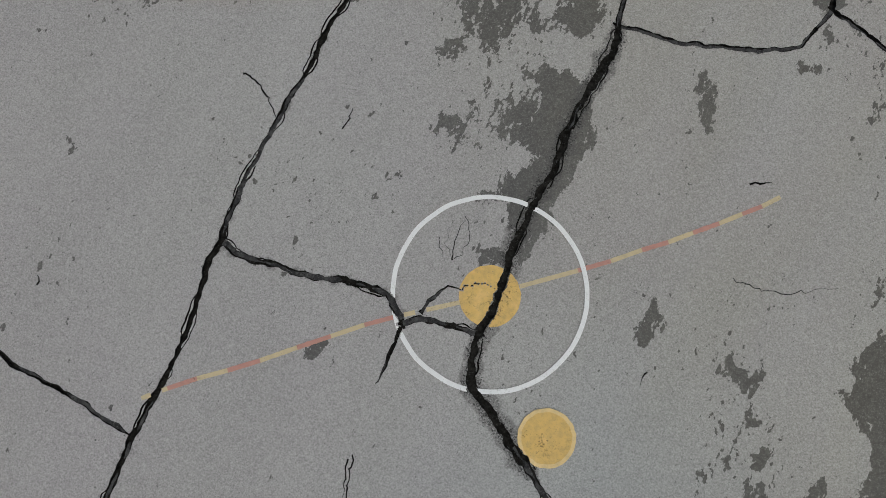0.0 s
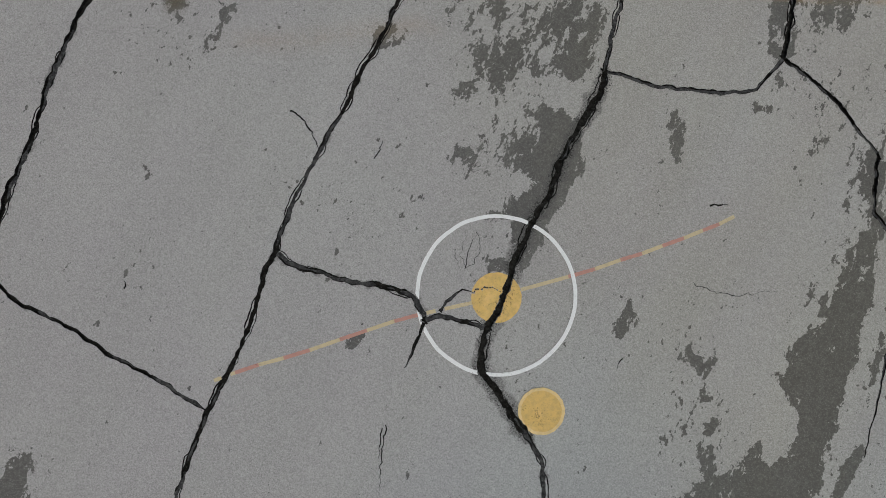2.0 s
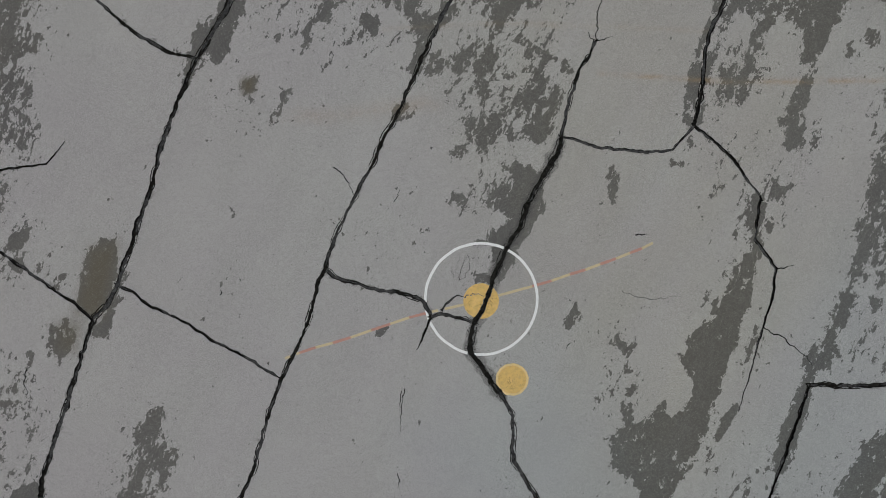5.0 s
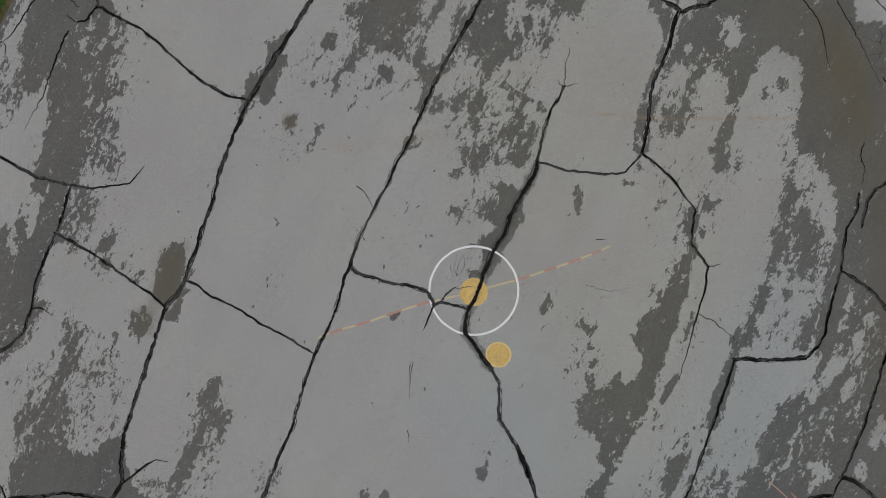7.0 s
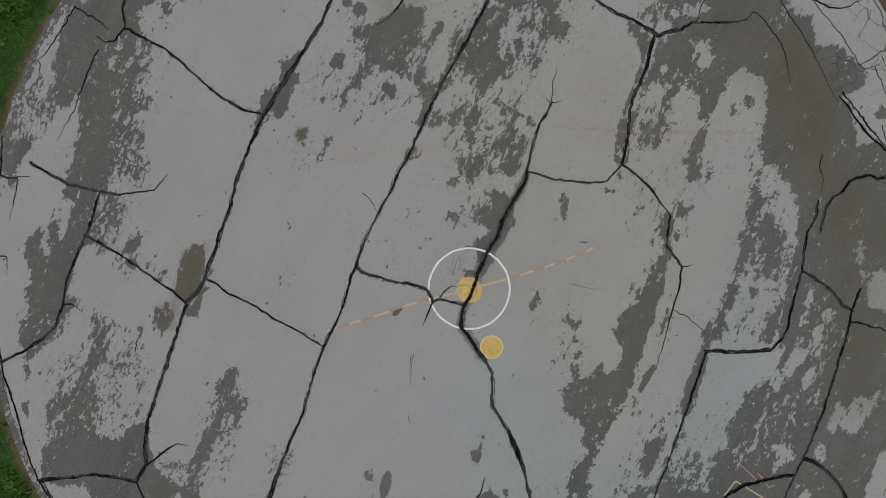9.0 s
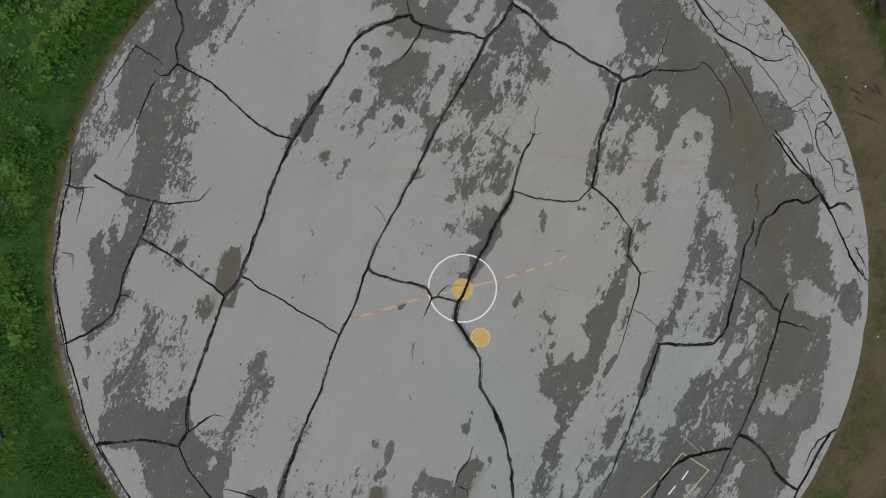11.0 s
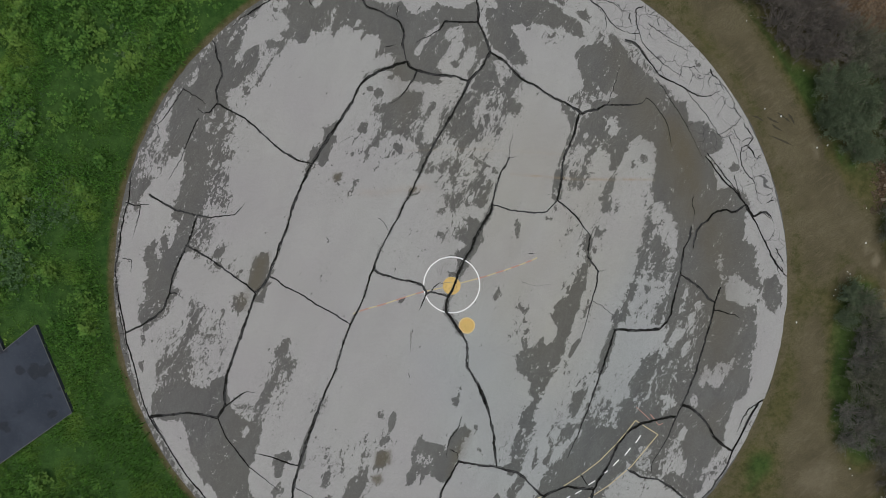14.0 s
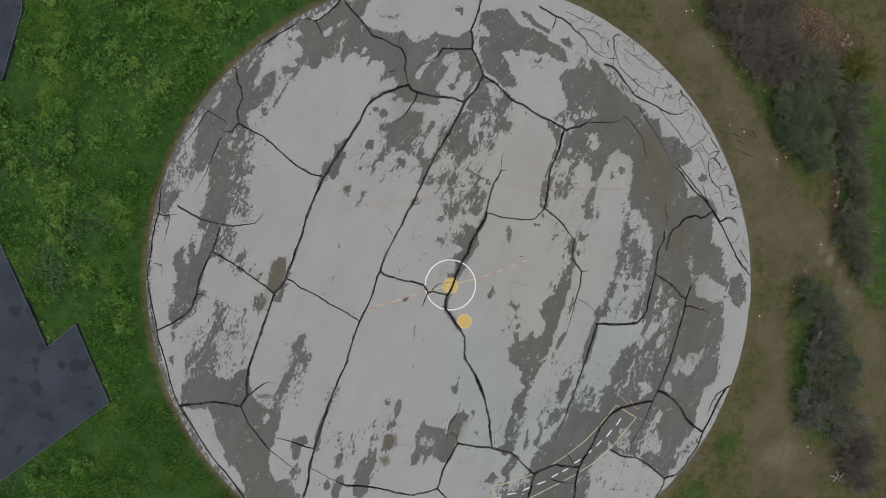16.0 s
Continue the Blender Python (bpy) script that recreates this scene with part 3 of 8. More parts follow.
# the dark blotch
worn(0.5, (1.66, -3.79), (1.81, -3.38), (2.03, -3.10), (2.10, -2.83), (2.24, -2.69), (2.16, -3.24), (1.87, -4.00), (1.70, -4.21))
worn(0.5, (2.57, -3.66), (2.71, -3.15), (2.97, -2.93), (3.18, -2.99), (2.98, -3.35))
worn(0.4, (2.33, -3.99), (2.50, -3.35), (2.59, -3.47), (2.50, -4.06))
worn(0.3, (1.66, -3.59), (1.88, -3.49), (1.90, -4.07), (1.66, -4.21))
# upper right
worn(0.6, (5.54, 4.96), (5.69, 4.86), (5.72, 4.71), (5.56, 4.80))
worn(0.6, (6.71, 3.01), (6.91, 2.90), (6.99, 2.66), (6.83, 2.85))
worn(0.8, (3.02, 5.87), (3.18, 6.03), (3.29, 5.81), (3.25, 5.67))
worn(0.1, (3.33, 5.58), (3.67, 5.55), (3.92, 5.16), (3.56, 5.16), (3.39, 5.31), soft=0.02)
worn(0.1, (4.04, 5.29), (4.36, 5.11), (4.68, 4.69), (4.51, 4.67), (4.21, 4.90), soft=0.02)
# lower right
worn(1, (5.33, 0.91), (6.85, 0.87), (6.94, 0.43), (7.15, 0.02), (7.12, -0.59), (6.95, -0.66), (6.93, -1.34), (6.80, -2.16), (6.52, -2.85), (6.33, -3.33), (6.25, -3.68), (5.91, -4.03), (5.85, -4.51), (5.58, -4.79), (4.90, -4.28), (4.22, -4.12), (4.00, -3.33), (4.34, -2.62), (4.34, -2.09), (4.51, -1.63), (4.68, -1.46), (4.90, -1.40), (5.01, -0.99), (5.20, -0.57), (5.24, 0.06))
worn(1, (4.68, -1.44), (4.34, -2.62), (4.00, -3.33), (4.22, -4.12), (3.82, -4.55), (3.55, -5.46), (1.49, -5.49), (1.43, -5.14), (2.22, -4.60), (2.43, -4.13), (2.98, -3.49), (3.31, -3.09), (3.58, -2.99), (3.79, -2.84), (4.02, -2.63), (4.27, -2.48), (4.34, -2.06), (4.51, -1.63))
worn(-0.95, (6.61, 1.69), (6.78, 1.55), (7.15, 0.97), (7.41, 0.43), (7.41, 0.26), (7.17, 0.16), (7.07, 0.02), (6.93, 0.43), (6.83, 0.85), (6.63, 1.01))
worn(-0.75, (6.28, -0.30), (6.37, -0.03), (6.45, 0.21), (6.65, 0.28), (6.90, 0.10), (7.04, -0.11), (7.16, -0.39), (7.19, -0.62), (6.92, -0.62), (6.72, -0.45), (6.51, -0.31))
worn(1, (7.17, 0.16), (7.41, 0.26), (7.56, 0.01), (7.56, -0.39), (7.39, -0.61), (7.19, -0.52), (7.13, -0.18))
worn(-0.45, (5.16, -3.54), (5.30, -3.20), (5.47, -3.11), (5.38, -3.54), (5.53, -3.96), (5.44, -4.24), (5.23, -4.10), (4.96, -4.25), (4.89, -3.96))
worn(-0.7, (4.51, -3.55), (4.70, -3.60), (4.75, -4.12), (4.42, -4.05), (4.31, -3.86))
worn(-0.65, (3.89, -4.32), (4.22, -4.16), (4.69, -4.28), (4.89, -4.53), (5.17, -4.81), (5.37, -4.63), (5.53, -4.93), (5.31, -5.33), (4.63, -5.12), (4.36, -5.27), (3.95, -4.99), (3.74, -4.69))
worn(-0.2, (5.91, -4.10), (6.11, -3.89), (6.47, -3.65), (6.41, -3.95), (6.05, -4.30), (5.85, -4.32))
worn(-0.2, (1.51, -4.77), (2.07, -4.69), (2.28, -4.85), (1.78, -5.13), (1.56, -5.30), (1.38, -5.14))
# the part between the rim and the middle: first the whole coat, then what is worn off it
worn(-1.45, (-7.07, 4.52), (-5.15, 4.39), (-3.30, 4.20), (-1.66, 4.12), (-0.07, 4.10), (1.51, 4.10), (3.16, 4.16), (5.03, 4.32), (6.97, 4.43), (6.96, 3.45), (6.91, 2.46), (6.84, 1.47), (6.81, 0.51), (6.82, -0.46), (6.86, -1.44), (6.89, -2.44), (6.87, -3.41), (4.94, -3.25), (3.10, -3.06), (1.46, -2.97), (-0.13, -2.97), (-1.70, -2.95), (-3.33, -3.01), (-5.17, -3.18), (-7.09, -3.31), (-7.10, -2.34), (-7.06, -1.34), (-7.00, -0.37), (-6.98, 0.60), (-7.00, 1.57), (-7.05, 2.55), (-7.08, 3.54), edge=0.03)
worn(-0.60, (-2.20, 3.46), (-1.07, 3.78), (-0.23, 3.57), (-0.40, 2.71), (-1.45, 2.49), (-2.13, 2.69), soft=0.25)
worn(-0.60, (-6.32, 0.88), (-5.83, 1.43), (-5.92, 0.49), (-6.28, 0.08), soft=0.1)
worn(-0.62, (-5.24, -0.32), (-4.72, -0.76), (-4.60, -1.90), (-5.45, -2.56), (-6.10, -2.56), (-6.01, -1.30), soft=0.2)
worn(-0.60, (-3.92, -2.79), (-3.65, -2.08), (-3.37, -1.38), (-3.11, -1.39), (-3.23, -2.53), (-3.64, -3.36), soft=0.15)
worn(-0.60, (-5.47, 0.90), (-4.54, 0.91), (-4.28, 0.22), (-5.24, -0.05), soft=0.15)
worn(-0.62, (2.70, 1.80), (3.35, 1.06), (3.24, 0.34), (2.75, 0.03), soft=0.2)
worn(1, (-5.62, 4.56), (-4.51, 4.42), (-4.55, 4.25), (-4.60, 4.07), (-4.63, 3.92), (-4.46, 3.72), (-4.43, 3.63), (-4.52, 3.55), (-4.53, 3.37), (-4.57, 3.17), (-4.55, 2.91), (-4.57, 2.69), (-4.87, 2.63), (-4.95, 2.33), (-4.99, 2.03), (-5.07, 1.82), (-5.11, 1.66), (-5.76, 1.68), (-5.69, 1.94), (-5.63, 2.24), (-5.59, 2.45), (-5.56, 2.76), (-5.57, 2.92), (-5.69, 2.77), (-5.82, 2.64), (-5.94, 2.79), (-5.91, 3.01), (-5.95, 3.24), (-5.93, 3.49), (-5.87, 3.65), (-5.84, 3.88), (-5.73, 4.10), (-5.67, 4.26), edge=0.09)
worn(-1, (-5.12, 3.27), (-5.09, 3.48), (-4.97, 3.49), (-4.99, 3.35), (-5.06, 3.25), edge=0.03)
worn(-1, (-4.96, 3.24), (-4.88, 3.40), (-4.70, 3.53), (-4.64, 3.75), (-4.59, 3.66), (-4.67, 3.49), (-4.82, 3.28), (-4.91, 3.22), edge=0.03)
worn(-1, (-4.98, 3.59), (-4.93, 3.69), (-4.88, 3.64), (-4.94, 3.56), edge=0.03)
worn(0.1, (-4.96, 2.50), (-4.63, 2.57), (-4.52, 2.27), (-4.61, 2.10), (-4.55, 1.85), (-4.67, 1.64), (-5.07, 1.66), (-4.96, 2.03), edge=0.12)
worn(0.2, (-4.65, 3.62), (-4.46, 3.60), (-4.47, 3.38), (-4.55, 2.91), (-4.76, 2.79), (-4.66, 3.05), edge=0.12)
worn(1, (-4.34, 4.41), (-4.06, 4.38), (-4.11, 4.20), (-4.17, 4.09), (-4.26, 4.04), (-4.35, 4.02), (-4.35, 4.23), edge=0.09)
worn(-0.1, (-6.52, 2.83), (-6.01, 3.34), (-5.87, 2.69), (-6.09, 2.35), (-6.48, 2.33), (-6.61, 2.66), edge=0.12)
worn(0.8, (-6.84, 2.40), (-6.64, 2.75), (-6.49, 2.47), (-6.25, 2.32), (-6.29, 2.10), (-6.45, 1.93), (-6.55, 1.71), (-6.84, 1.72), edge=0.09)
worn(1, (-2.56, 3.41), (-2.39, 3.47), (-2.23, 3.57), (-2.19, 3.49), (-2.23, 3.36), (-2.31, 3.32), (-2.27, 3.12), (-2.35, 2.96), (-2.38, 2.84), (-2.41, 2.68), (-2.53, 2.60), (-2.57, 2.56), (-2.64, 2.64), (-2.71, 2.55), (-2.80, 2.47), (-2.91, 2.35), (-2.92, 2.55), (-2.84, 2.67), (-2.86, 2.80), (-2.80, 2.96), (-2.70, 3.04), (-2.55, 3.12), (-2.52, 3.24), edge=0.09)
worn(1, (-2.35, 3.21), (-2.24, 3.24), (-2.25, 3.08), (-2.35, 3.04), edge=0.03)
worn(1, (-1.78, 3.40), (-1.70, 3.52), (-1.54, 3.54), (-1.56, 3.41), (-1.55, 3.29), (-1.63, 3.28), (-1.76, 3.30), edge=0.03)
worn(1, (-1.37, 4.22), (-0.35, 4.20), (-0.34, 4.00), (-0.40, 3.77), (-0.34, 3.69), (-0.49, 3.43), (-0.53, 3.35), (-0.41, 3.16), (-0.49, 3.08), (-0.66, 3.10), (-0.74, 3.20), (-0.79, 3.27), (-0.86, 3.25), (-0.98, 3.29), (-1.06, 3.32), (-1.14, 3.30), (-1.19, 3.19), (-1.27, 3.11), (-1.32, 2.99), (-1.44, 2.95), (-1.51, 2.87), (-1.53, 2.71), (-1.61, 2.69), (-1.62, 2.79), (-1.69, 2.86), (-1.60, 2.95), (-1.53, 3.06), (-1.47, 3.22), (-1.30, 3.34), (-1.26, 3.45), (-1.33, 3.60), (-1.21, 3.68), (-1.33, 3.72), (-1.43, 3.76), (-1.43, 3.89), (-1.29, 4.05), edge=0.09)
worn(0, (-0.62, 3.50), (-0.48, 3.58), (-0.40, 3.39), (-0.49, 3.08), (-0.65, 3.24), edge=0.12)
worn(1, (-0.27, 3.81), (-0.15, 3.96), (-0.09, 3.96), (-0.15, 3.81), (-0.24, 3.66), (-0.34, 3.50), (-0.38, 3.24), (-0.45, 3.16), (-0.40, 3.47), (-0.34, 3.69), edge=0.09)
worn(0.9, (-1.93, 2.78), (-1.91, 2.86), (-1.84, 2.88), (-1.88, 2.78), edge=0.03)
worn(1, (-1.01, 3.06), (-0.91, 3.08), (-0.85, 3.04), (-0.80, 3.08), (-0.79, 2.89), (-0.75, 2.84), (-0.84, 2.79), (-0.89, 2.88), (-0.97, 2.96), edge=0.03)
worn(0.9, (-0.91, 2.70), (-0.82, 2.71), (-0.85, 2.67), edge=0.03)
worn(-0.45, (0.54, 3.84), (0.87, 4.17), (1.87, 4.18), (1.77, 3.75), (1.36, 3.67), (1.32, 3.36), (1.12, 3.14), (1.24, 2.47), (1.14, 2.18), (0.95, 1.75), (0.04, 1.77), (-0.05, 2.24), (0.04, 2.68), (0.38, 3.16), edge=0.12)
worn(1, (0.09, 3.81), (0.22, 3.88), (0.36, 3.93), (0.46, 4.12), (0.55, 4.20), (0.92, 4.20), (0.94, 3.98), (0.79, 3.95), (0.75, 3.87), (0.75, 3.68), (0.67, 3.57), (0.79, 3.49), (0.79, 3.30), (0.75, 3.15), (0.63, 3.08), (0.48, 2.90), (0.46, 3.00), (0.36, 3.04), (0.30, 3.20), (0.21, 3.16), (0.15, 3.27), (0.11, 3.31), (0.05, 3.16), (-0.04, 3.01), (-0.21, 2.81), (-0.23, 2.71), (-0.13, 2.68), (-0.15, 2.47), (-0.31, 2.43), (-0.42, 2.35), (-0.44, 2.57), (-0.41, 2.64), (-0.36, 2.81), (-0.44, 3.01), (-0.35, 3.08), (-0.16, 3.12), (-0.03, 3.39), (-0.03, 3.50), (0.01, 3.62), edge=0.09)
worn(1, (1.00, 4.20), (1.12, 4.13), (1.16, 4.00), (1.27, 4.17), (1.32, 4.00), (1.32, 3.83), (1.23, 3.71), (1.15, 3.79), (1.03, 3.91), edge=0.09)
worn(1, (1.39, 4.21), (1.58, 4.21), (1.61, 4.00), (1.73, 3.92), (1.84, 3.94), (1.79, 3.79), (1.68, 3.62), (1.60, 3.71), (1.48, 3.79), (1.40, 3.66), (1.32, 3.63), (1.40, 3.87), edge=0.09)
worn(1, (0.91, 3.72), (1.03, 3.74), (1.11, 3.67), (1.02, 3.62), edge=0.03)
worn(1, (0.97, 3.59), (1.11, 3.60), (1.16, 3.48), (1.03, 3.45), edge=0.03)
worn(1, (1.32, 3.48), (1.37, 3.51), (1.36, 3.36), (1.28, 3.25), (1.20, 3.23), (1.24, 3.37), edge=0.03)
worn(1, (0.56, 3.42), (0.79, 3.45), (0.91, 3.47), (1.00, 3.33), (0.97, 3.14), (0.92, 3.01), (0.86, 3.07), (0.79, 3.15), (0.69, 3.23), edge=0.09)
worn(1, (0.64, 2.79), (0.76, 2.80), (0.93, 2.70), (1.10, 2.65), (1.19, 2.58), (1.28, 2.45), (1.16, 2.46), (0.99, 2.53), (0.91, 2.50), (0.96, 2.35), (1.09, 2.37), (1.19, 2.25), (1.15, 2.15), (1.10, 1.95), (1.00, 1.75), (0.73, 1.75), (0.79, 1.93), (0.68, 2.02), (0.71, 2.22), (0.80, 2.29), (0.88, 2.36), (0.82, 2.58), (0.75, 2.65), edge=0.09)
worn(1, (0.22, 2.32), (0.36, 2.35), (0.40, 2.22), (0.27, 2.16), (0.18, 2.26), edge=0.03)
worn(1, (0.15, 1.90), (0.27, 1.94), (0.31, 1.98), (0.45, 1.89), (0.54, 1.93), (0.57, 1.76), (0.13, 1.77), edge=0.09)
worn(1, (0.09, 2.75), (0.22, 2.81), (0.34, 2.74), (0.39, 2.64), (0.26, 2.57), (0.35, 2.46), (0.18, 2.45), (0.04, 2.58), edge=0.09)
worn(1, (-0.64, 2.11), (-0.50, 2.16), (-0.46, 2.03), (-0.55, 1.92), (-0.69, 1.94), edge=0.03)
worn(1, (2.66, 3.99), (2.79, 3.95), (2.99, 3.74), (3.01, 3.61), (2.93, 3.44), (2.88, 3.18), (2.83, 3.01), (2.82, 3.18), (2.89, 3.43), (2.81, 3.56), (2.76, 3.69), (2.68, 3.77), edge=0.09)
worn(1, (2.94, 3.52), (2.83, 3.10), (2.72, 2.76), (2.64, 2.53), (2.59, 2.21), (2.48, 1.89), (2.44, 1.94), (2.50, 2.22), (2.57, 2.53), (2.65, 2.80), (2.79, 3.14), edge=0.09)
worn(1, (3.08, 3.70), (3.30, 3.78), (3.62, 3.86), (4.34, 4.05), (4.38, 4.37), (4.91, 4.42), (5.20, 4.08), (5.40, 4.01), (5.42, 3.87), (5.45, 3.59), (5.61, 3.59), (5.78, 3.62), (6.10, 3.32), (6.24, 3.19), (6.20, 3.01), (5.90, 2.81), (6.00, 2.68), (6.03, 2.45), (6.11, 2.12), (6.40, 2.20), (6.62, 2.12), (6.86, 1.77), (6.83, 1.63), (4.77, 1.59), (4.67, 2.05), (4.66, 2.22), (4.71, 2.56), (4.72, 2.91), (4.71, 3.08), (4.54, 3.16), (4.36, 3.24), (4.21, 3.14), (4.15, 3.01), (3.95, 2.66), (3.85, 2.53), (3.76, 2.57), (3.69, 2.82), (3.65, 2.91), (3.52, 2.94), (3.29, 2.81), (3.21, 2.85), (3.17, 2.98), (3.04, 3.06), (2.96, 3.01), (2.93, 2.89), (2.89, 2.93), (2.97, 3.27), (3.04, 3.52), edge=0.09)
worn(1, (3.80, 4.31), (4.48, 4.38), (4.43, 3.96), (3.71, 3.82), (3.71, 4.09), edge=0.09)
worn(-1, (3.65, 3.64), (3.79, 3.73), (3.88, 3.61), (3.93, 3.43), (3.94, 3.30), (3.84, 3.19), (3.76, 3.25), (3.68, 3.38), (3.66, 3.51), edge=0.09)
worn(-1, (3.14, 3.29), (3.23, 3.33), (3.29, 3.23), (3.18, 3.19), edge=0.03)
worn(-0.3, (2.78, 2.56), (2.91, 2.76), (3.29, 2.81), (3.23, 2.40), (3.14, 2.03), (3.02, 2.07), (2.87, 2.04), (2.75, 2.28), edge=0.12)
worn(1, (3.15, 2.81), (3.27, 2.81), (3.22, 2.56), (3.16, 2.27), (3.08, 2.07), (3.04, 2.19), (3.14, 2.52), edge=0.09)
worn(1, (2.90, 2.43), (3.02, 2.48), (3.06, 2.31), (2.96, 2.27), edge=0.03)
worn(1, (3.71, 2.40), (3.82, 2.38), (3.79, 2.20), (3.81, 2.07), (3.72, 1.82), (3.68, 1.58), (3.55, 1.58), (3.58, 1.78), (3.52, 1.90), (3.61, 2.03), (3.68, 2.19), edge=0.09)
worn(1, (4.41, 2.89), (4.57, 2.86), (4.58, 2.69), (4.45, 2.64), (4.39, 2.74), edge=0.03)
worn(0.3, (2.85, 4.25), (3.43, 4.29), (3.78, 4.05), (3.62, 3.88), (3.26, 3.84), (2.96, 3.87), (2.80, 4.08), edge=0.12)
worn(0.9, (6.45, 2.70), (6.56, 2.66), (6.58, 2.53), (6.43, 2.49), (6.32, 2.56), edge=0.03)
worn(-1, (5.05, 2.15), (5.15, 2.11), (5.16, 2.02), (5.10, 2.04), edge=0.03)
worn(-1, (4.83, 1.63), (4.93, 1.80), (5.08, 1.85), (5.03, 1.72), (4.92, 1.59), edge=0.03)
worn(1, (-5.83, 1.68), (-5.79, 1.81), (-5.63, 1.89), (-5.09, 1.70), (-5.14, 1.49), (-4.92, 1.40), (-4.89, 1.19), (-4.96, 0.94), (-5.01, 0.77), (-5.25, 0.48), (-5.35, 0.52), (-5.30, 0.69), (-5.55, 0.61), (-5.68, 0.48), (-5.71, 0.27), (-5.77, -0.07), (-5.65, -0.16), (-5.67, -0.29), (-5.92, -0.60), (-6.02, -0.82), (-6.58, -0.85), (-6.43, -0.27), (-6.48, -0.00), (-6.36, 0.09), (-6.47, 0.52), (-6.39, 0.78), (-6.30, 0.87), (-6.21, 0.96), (-6.19, 0.61), (-6.10, 0.52), (-6.00, 1.00), (-5.92, 0.95), (-5.89, 0.69), (-5.78, 1.04), (-5.75, 1.29), (-5.86, 1.47), edge=0.09)
worn(0.15, (-5.44, 1.39), (-4.87, 1.40), (-4.96, 0.86), (-5.15, 0.61), (-5.40, 0.69), (-5.45, 1.12), edge=0.12)
worn(1, (-4.79, 1.81), (-4.64, 1.77), (-4.69, 1.64), (-4.80, 1.67), edge=0.03)
worn(0.9, (-4.91, 0.69), (-4.72, 0.77), (-4.66, 0.69), (-4.75, 0.57), (-4.91, 0.52), edge=0.03)
worn(0.8, (-4.91, 0.40), (-4.73, 0.44), (-4.75, 0.33), (-4.89, 0.31), edge=0.03)
worn(0.7, (-6.69, 1.74), (-6.44, 1.68), (-6.55, 1.58), (-6.60, 1.45), (-6.68, 1.54), edge=0.03)
worn(0.4, (-4.55, -0.26), (-4.46, -0.22), (-4.28, -0.26), (-4.20, -0.42), (-4.25, -0.63), (-4.39, -0.71), (-4.52, -0.55), edge=0.09)
worn(1, (-5.42, -0.45), (-5.32, -0.40), (-5.20, -0.53), (-5.16, -0.65), (-5.24, -0.74), (-5.29, -0.83), (-5.49, -0.79), edge=0.09)
worn(0.9, (-4.78, -0.60), (-4.68, -0.55), (-4.66, -0.72), (-4.76, -0.79), edge=0.03)
worn(0.3, (-4.41, 0.28), (-4.30, 0.29), (-4.28, 0.11), (-4.39, 0.07), (-4.50, 0.11), edge=0.03)
worn(1, (5.02, 1.59), (5.12, 1.55), (5.19, 1.34), (5.22, 1.04), (5.19, 0.70), (5.14, 0.54), (5.09, 0.28), (5.09, 0.03), (5.04, -0.22), (5.00, -0.47), (4.96, -0.85), (6.99, -0.97), (6.98, -0.43), (6.73, -0.46), (6.61, -0.37), (6.38, -0.32), (6.32, -0.18), (6.32, -0.01), (6.39, 0.17), (6.54, 0.25), (6.66, 0.16), (6.83, 0.02), (6.97, 0.06), (6.98, 0.87), (6.71, 0.96), (6.70, 1.59), (6.72, 1.85), (4.93, 1.80), edge=0.09)
worn(-1, (6.15, 0.65), (6.21, 0.74), (6.26, 0.52), (6.28, 0.21), (6.24, 0.13), (6.15, 0.35), (6.09, 0.52), edge=0.09)
worn(-1, (5.39, -0.15), (5.47, -0.02), (5.50, -0.11), (5.45, -0.32), (5.38, -0.32), edge=0.03)
worn(-1, (5.30, -0.44), (5.38, -0.40), (5.35, -0.66), (5.31, -0.87), (5.16, -0.86), (5.22, -0.65), edge=0.09)
worn(-1, (5.66, -0.37), (5.77, -0.29), (5.80, -0.42), (5.72, -0.59), (5.63, -0.54), edge=0.03)
worn(0.05, (4.59, 1.79), (4.93, 1.80), (4.96, 1.38), (4.85, 1.12), (5.09, 0.91), (5.21, 0.53), (5.09, 0.20), (5.04, -0.22), (4.89, -0.30), (4.70, 0.12), (4.33, 0.22), (4.38, 0.71), (4.48, 1.21), edge=0.12)
worn(0.9, (4.58, 1.46), (4.77, 1.38), (4.62, 1.12), (4.56, 0.92), (4.47, 0.79), (4.56, 0.54), (4.47, 0.38), (4.37, 0.13), (4.31, 0.22), (4.37, 0.54), (4.35, 0.71), (4.45, 0.96), edge=0.09)
worn(-1, (4.78, 1.80), (4.93, 1.80), (4.88, 1.55), (4.77, 1.33), (4.69, 1.36), (4.75, 1.61), edge=0.09)
worn(0.5, (4.66, 0.87), (4.82, 0.92), (4.87, 0.71), (4.84, 0.37), (4.77, 0.12), (4.70, 0.29), (4.72, 0.54), edge=0.09)
worn(1, (4.15, -0.03), (4.28, 0.09), (4.37, 0.05), (4.35, -0.12), (4.28, -0.32), (4.19, -0.40), (4.17, -0.61), (4.11, -0.81), (3.93, -0.81), (4.02, -0.52), (4.06, -0.36), (4.10, -0.19), edge=0.09)
worn(0.8, (4.51, 0.00), (4.65, 0.00), (4.68, -0.17), (4.56, -0.21), edge=0.03)
worn(-0.5, (4.42, -0.20), (4.89, -0.30), (4.86, -0.85), (4.34, -0.82), edge=0.12)
worn(1, (4.80, -0.46), (4.97, -0.30), (5.04, -0.22), (5.00, -0.56), (4.89, -0.85), (4.81, -0.85), (4.82, -0.63), edge=0.09)
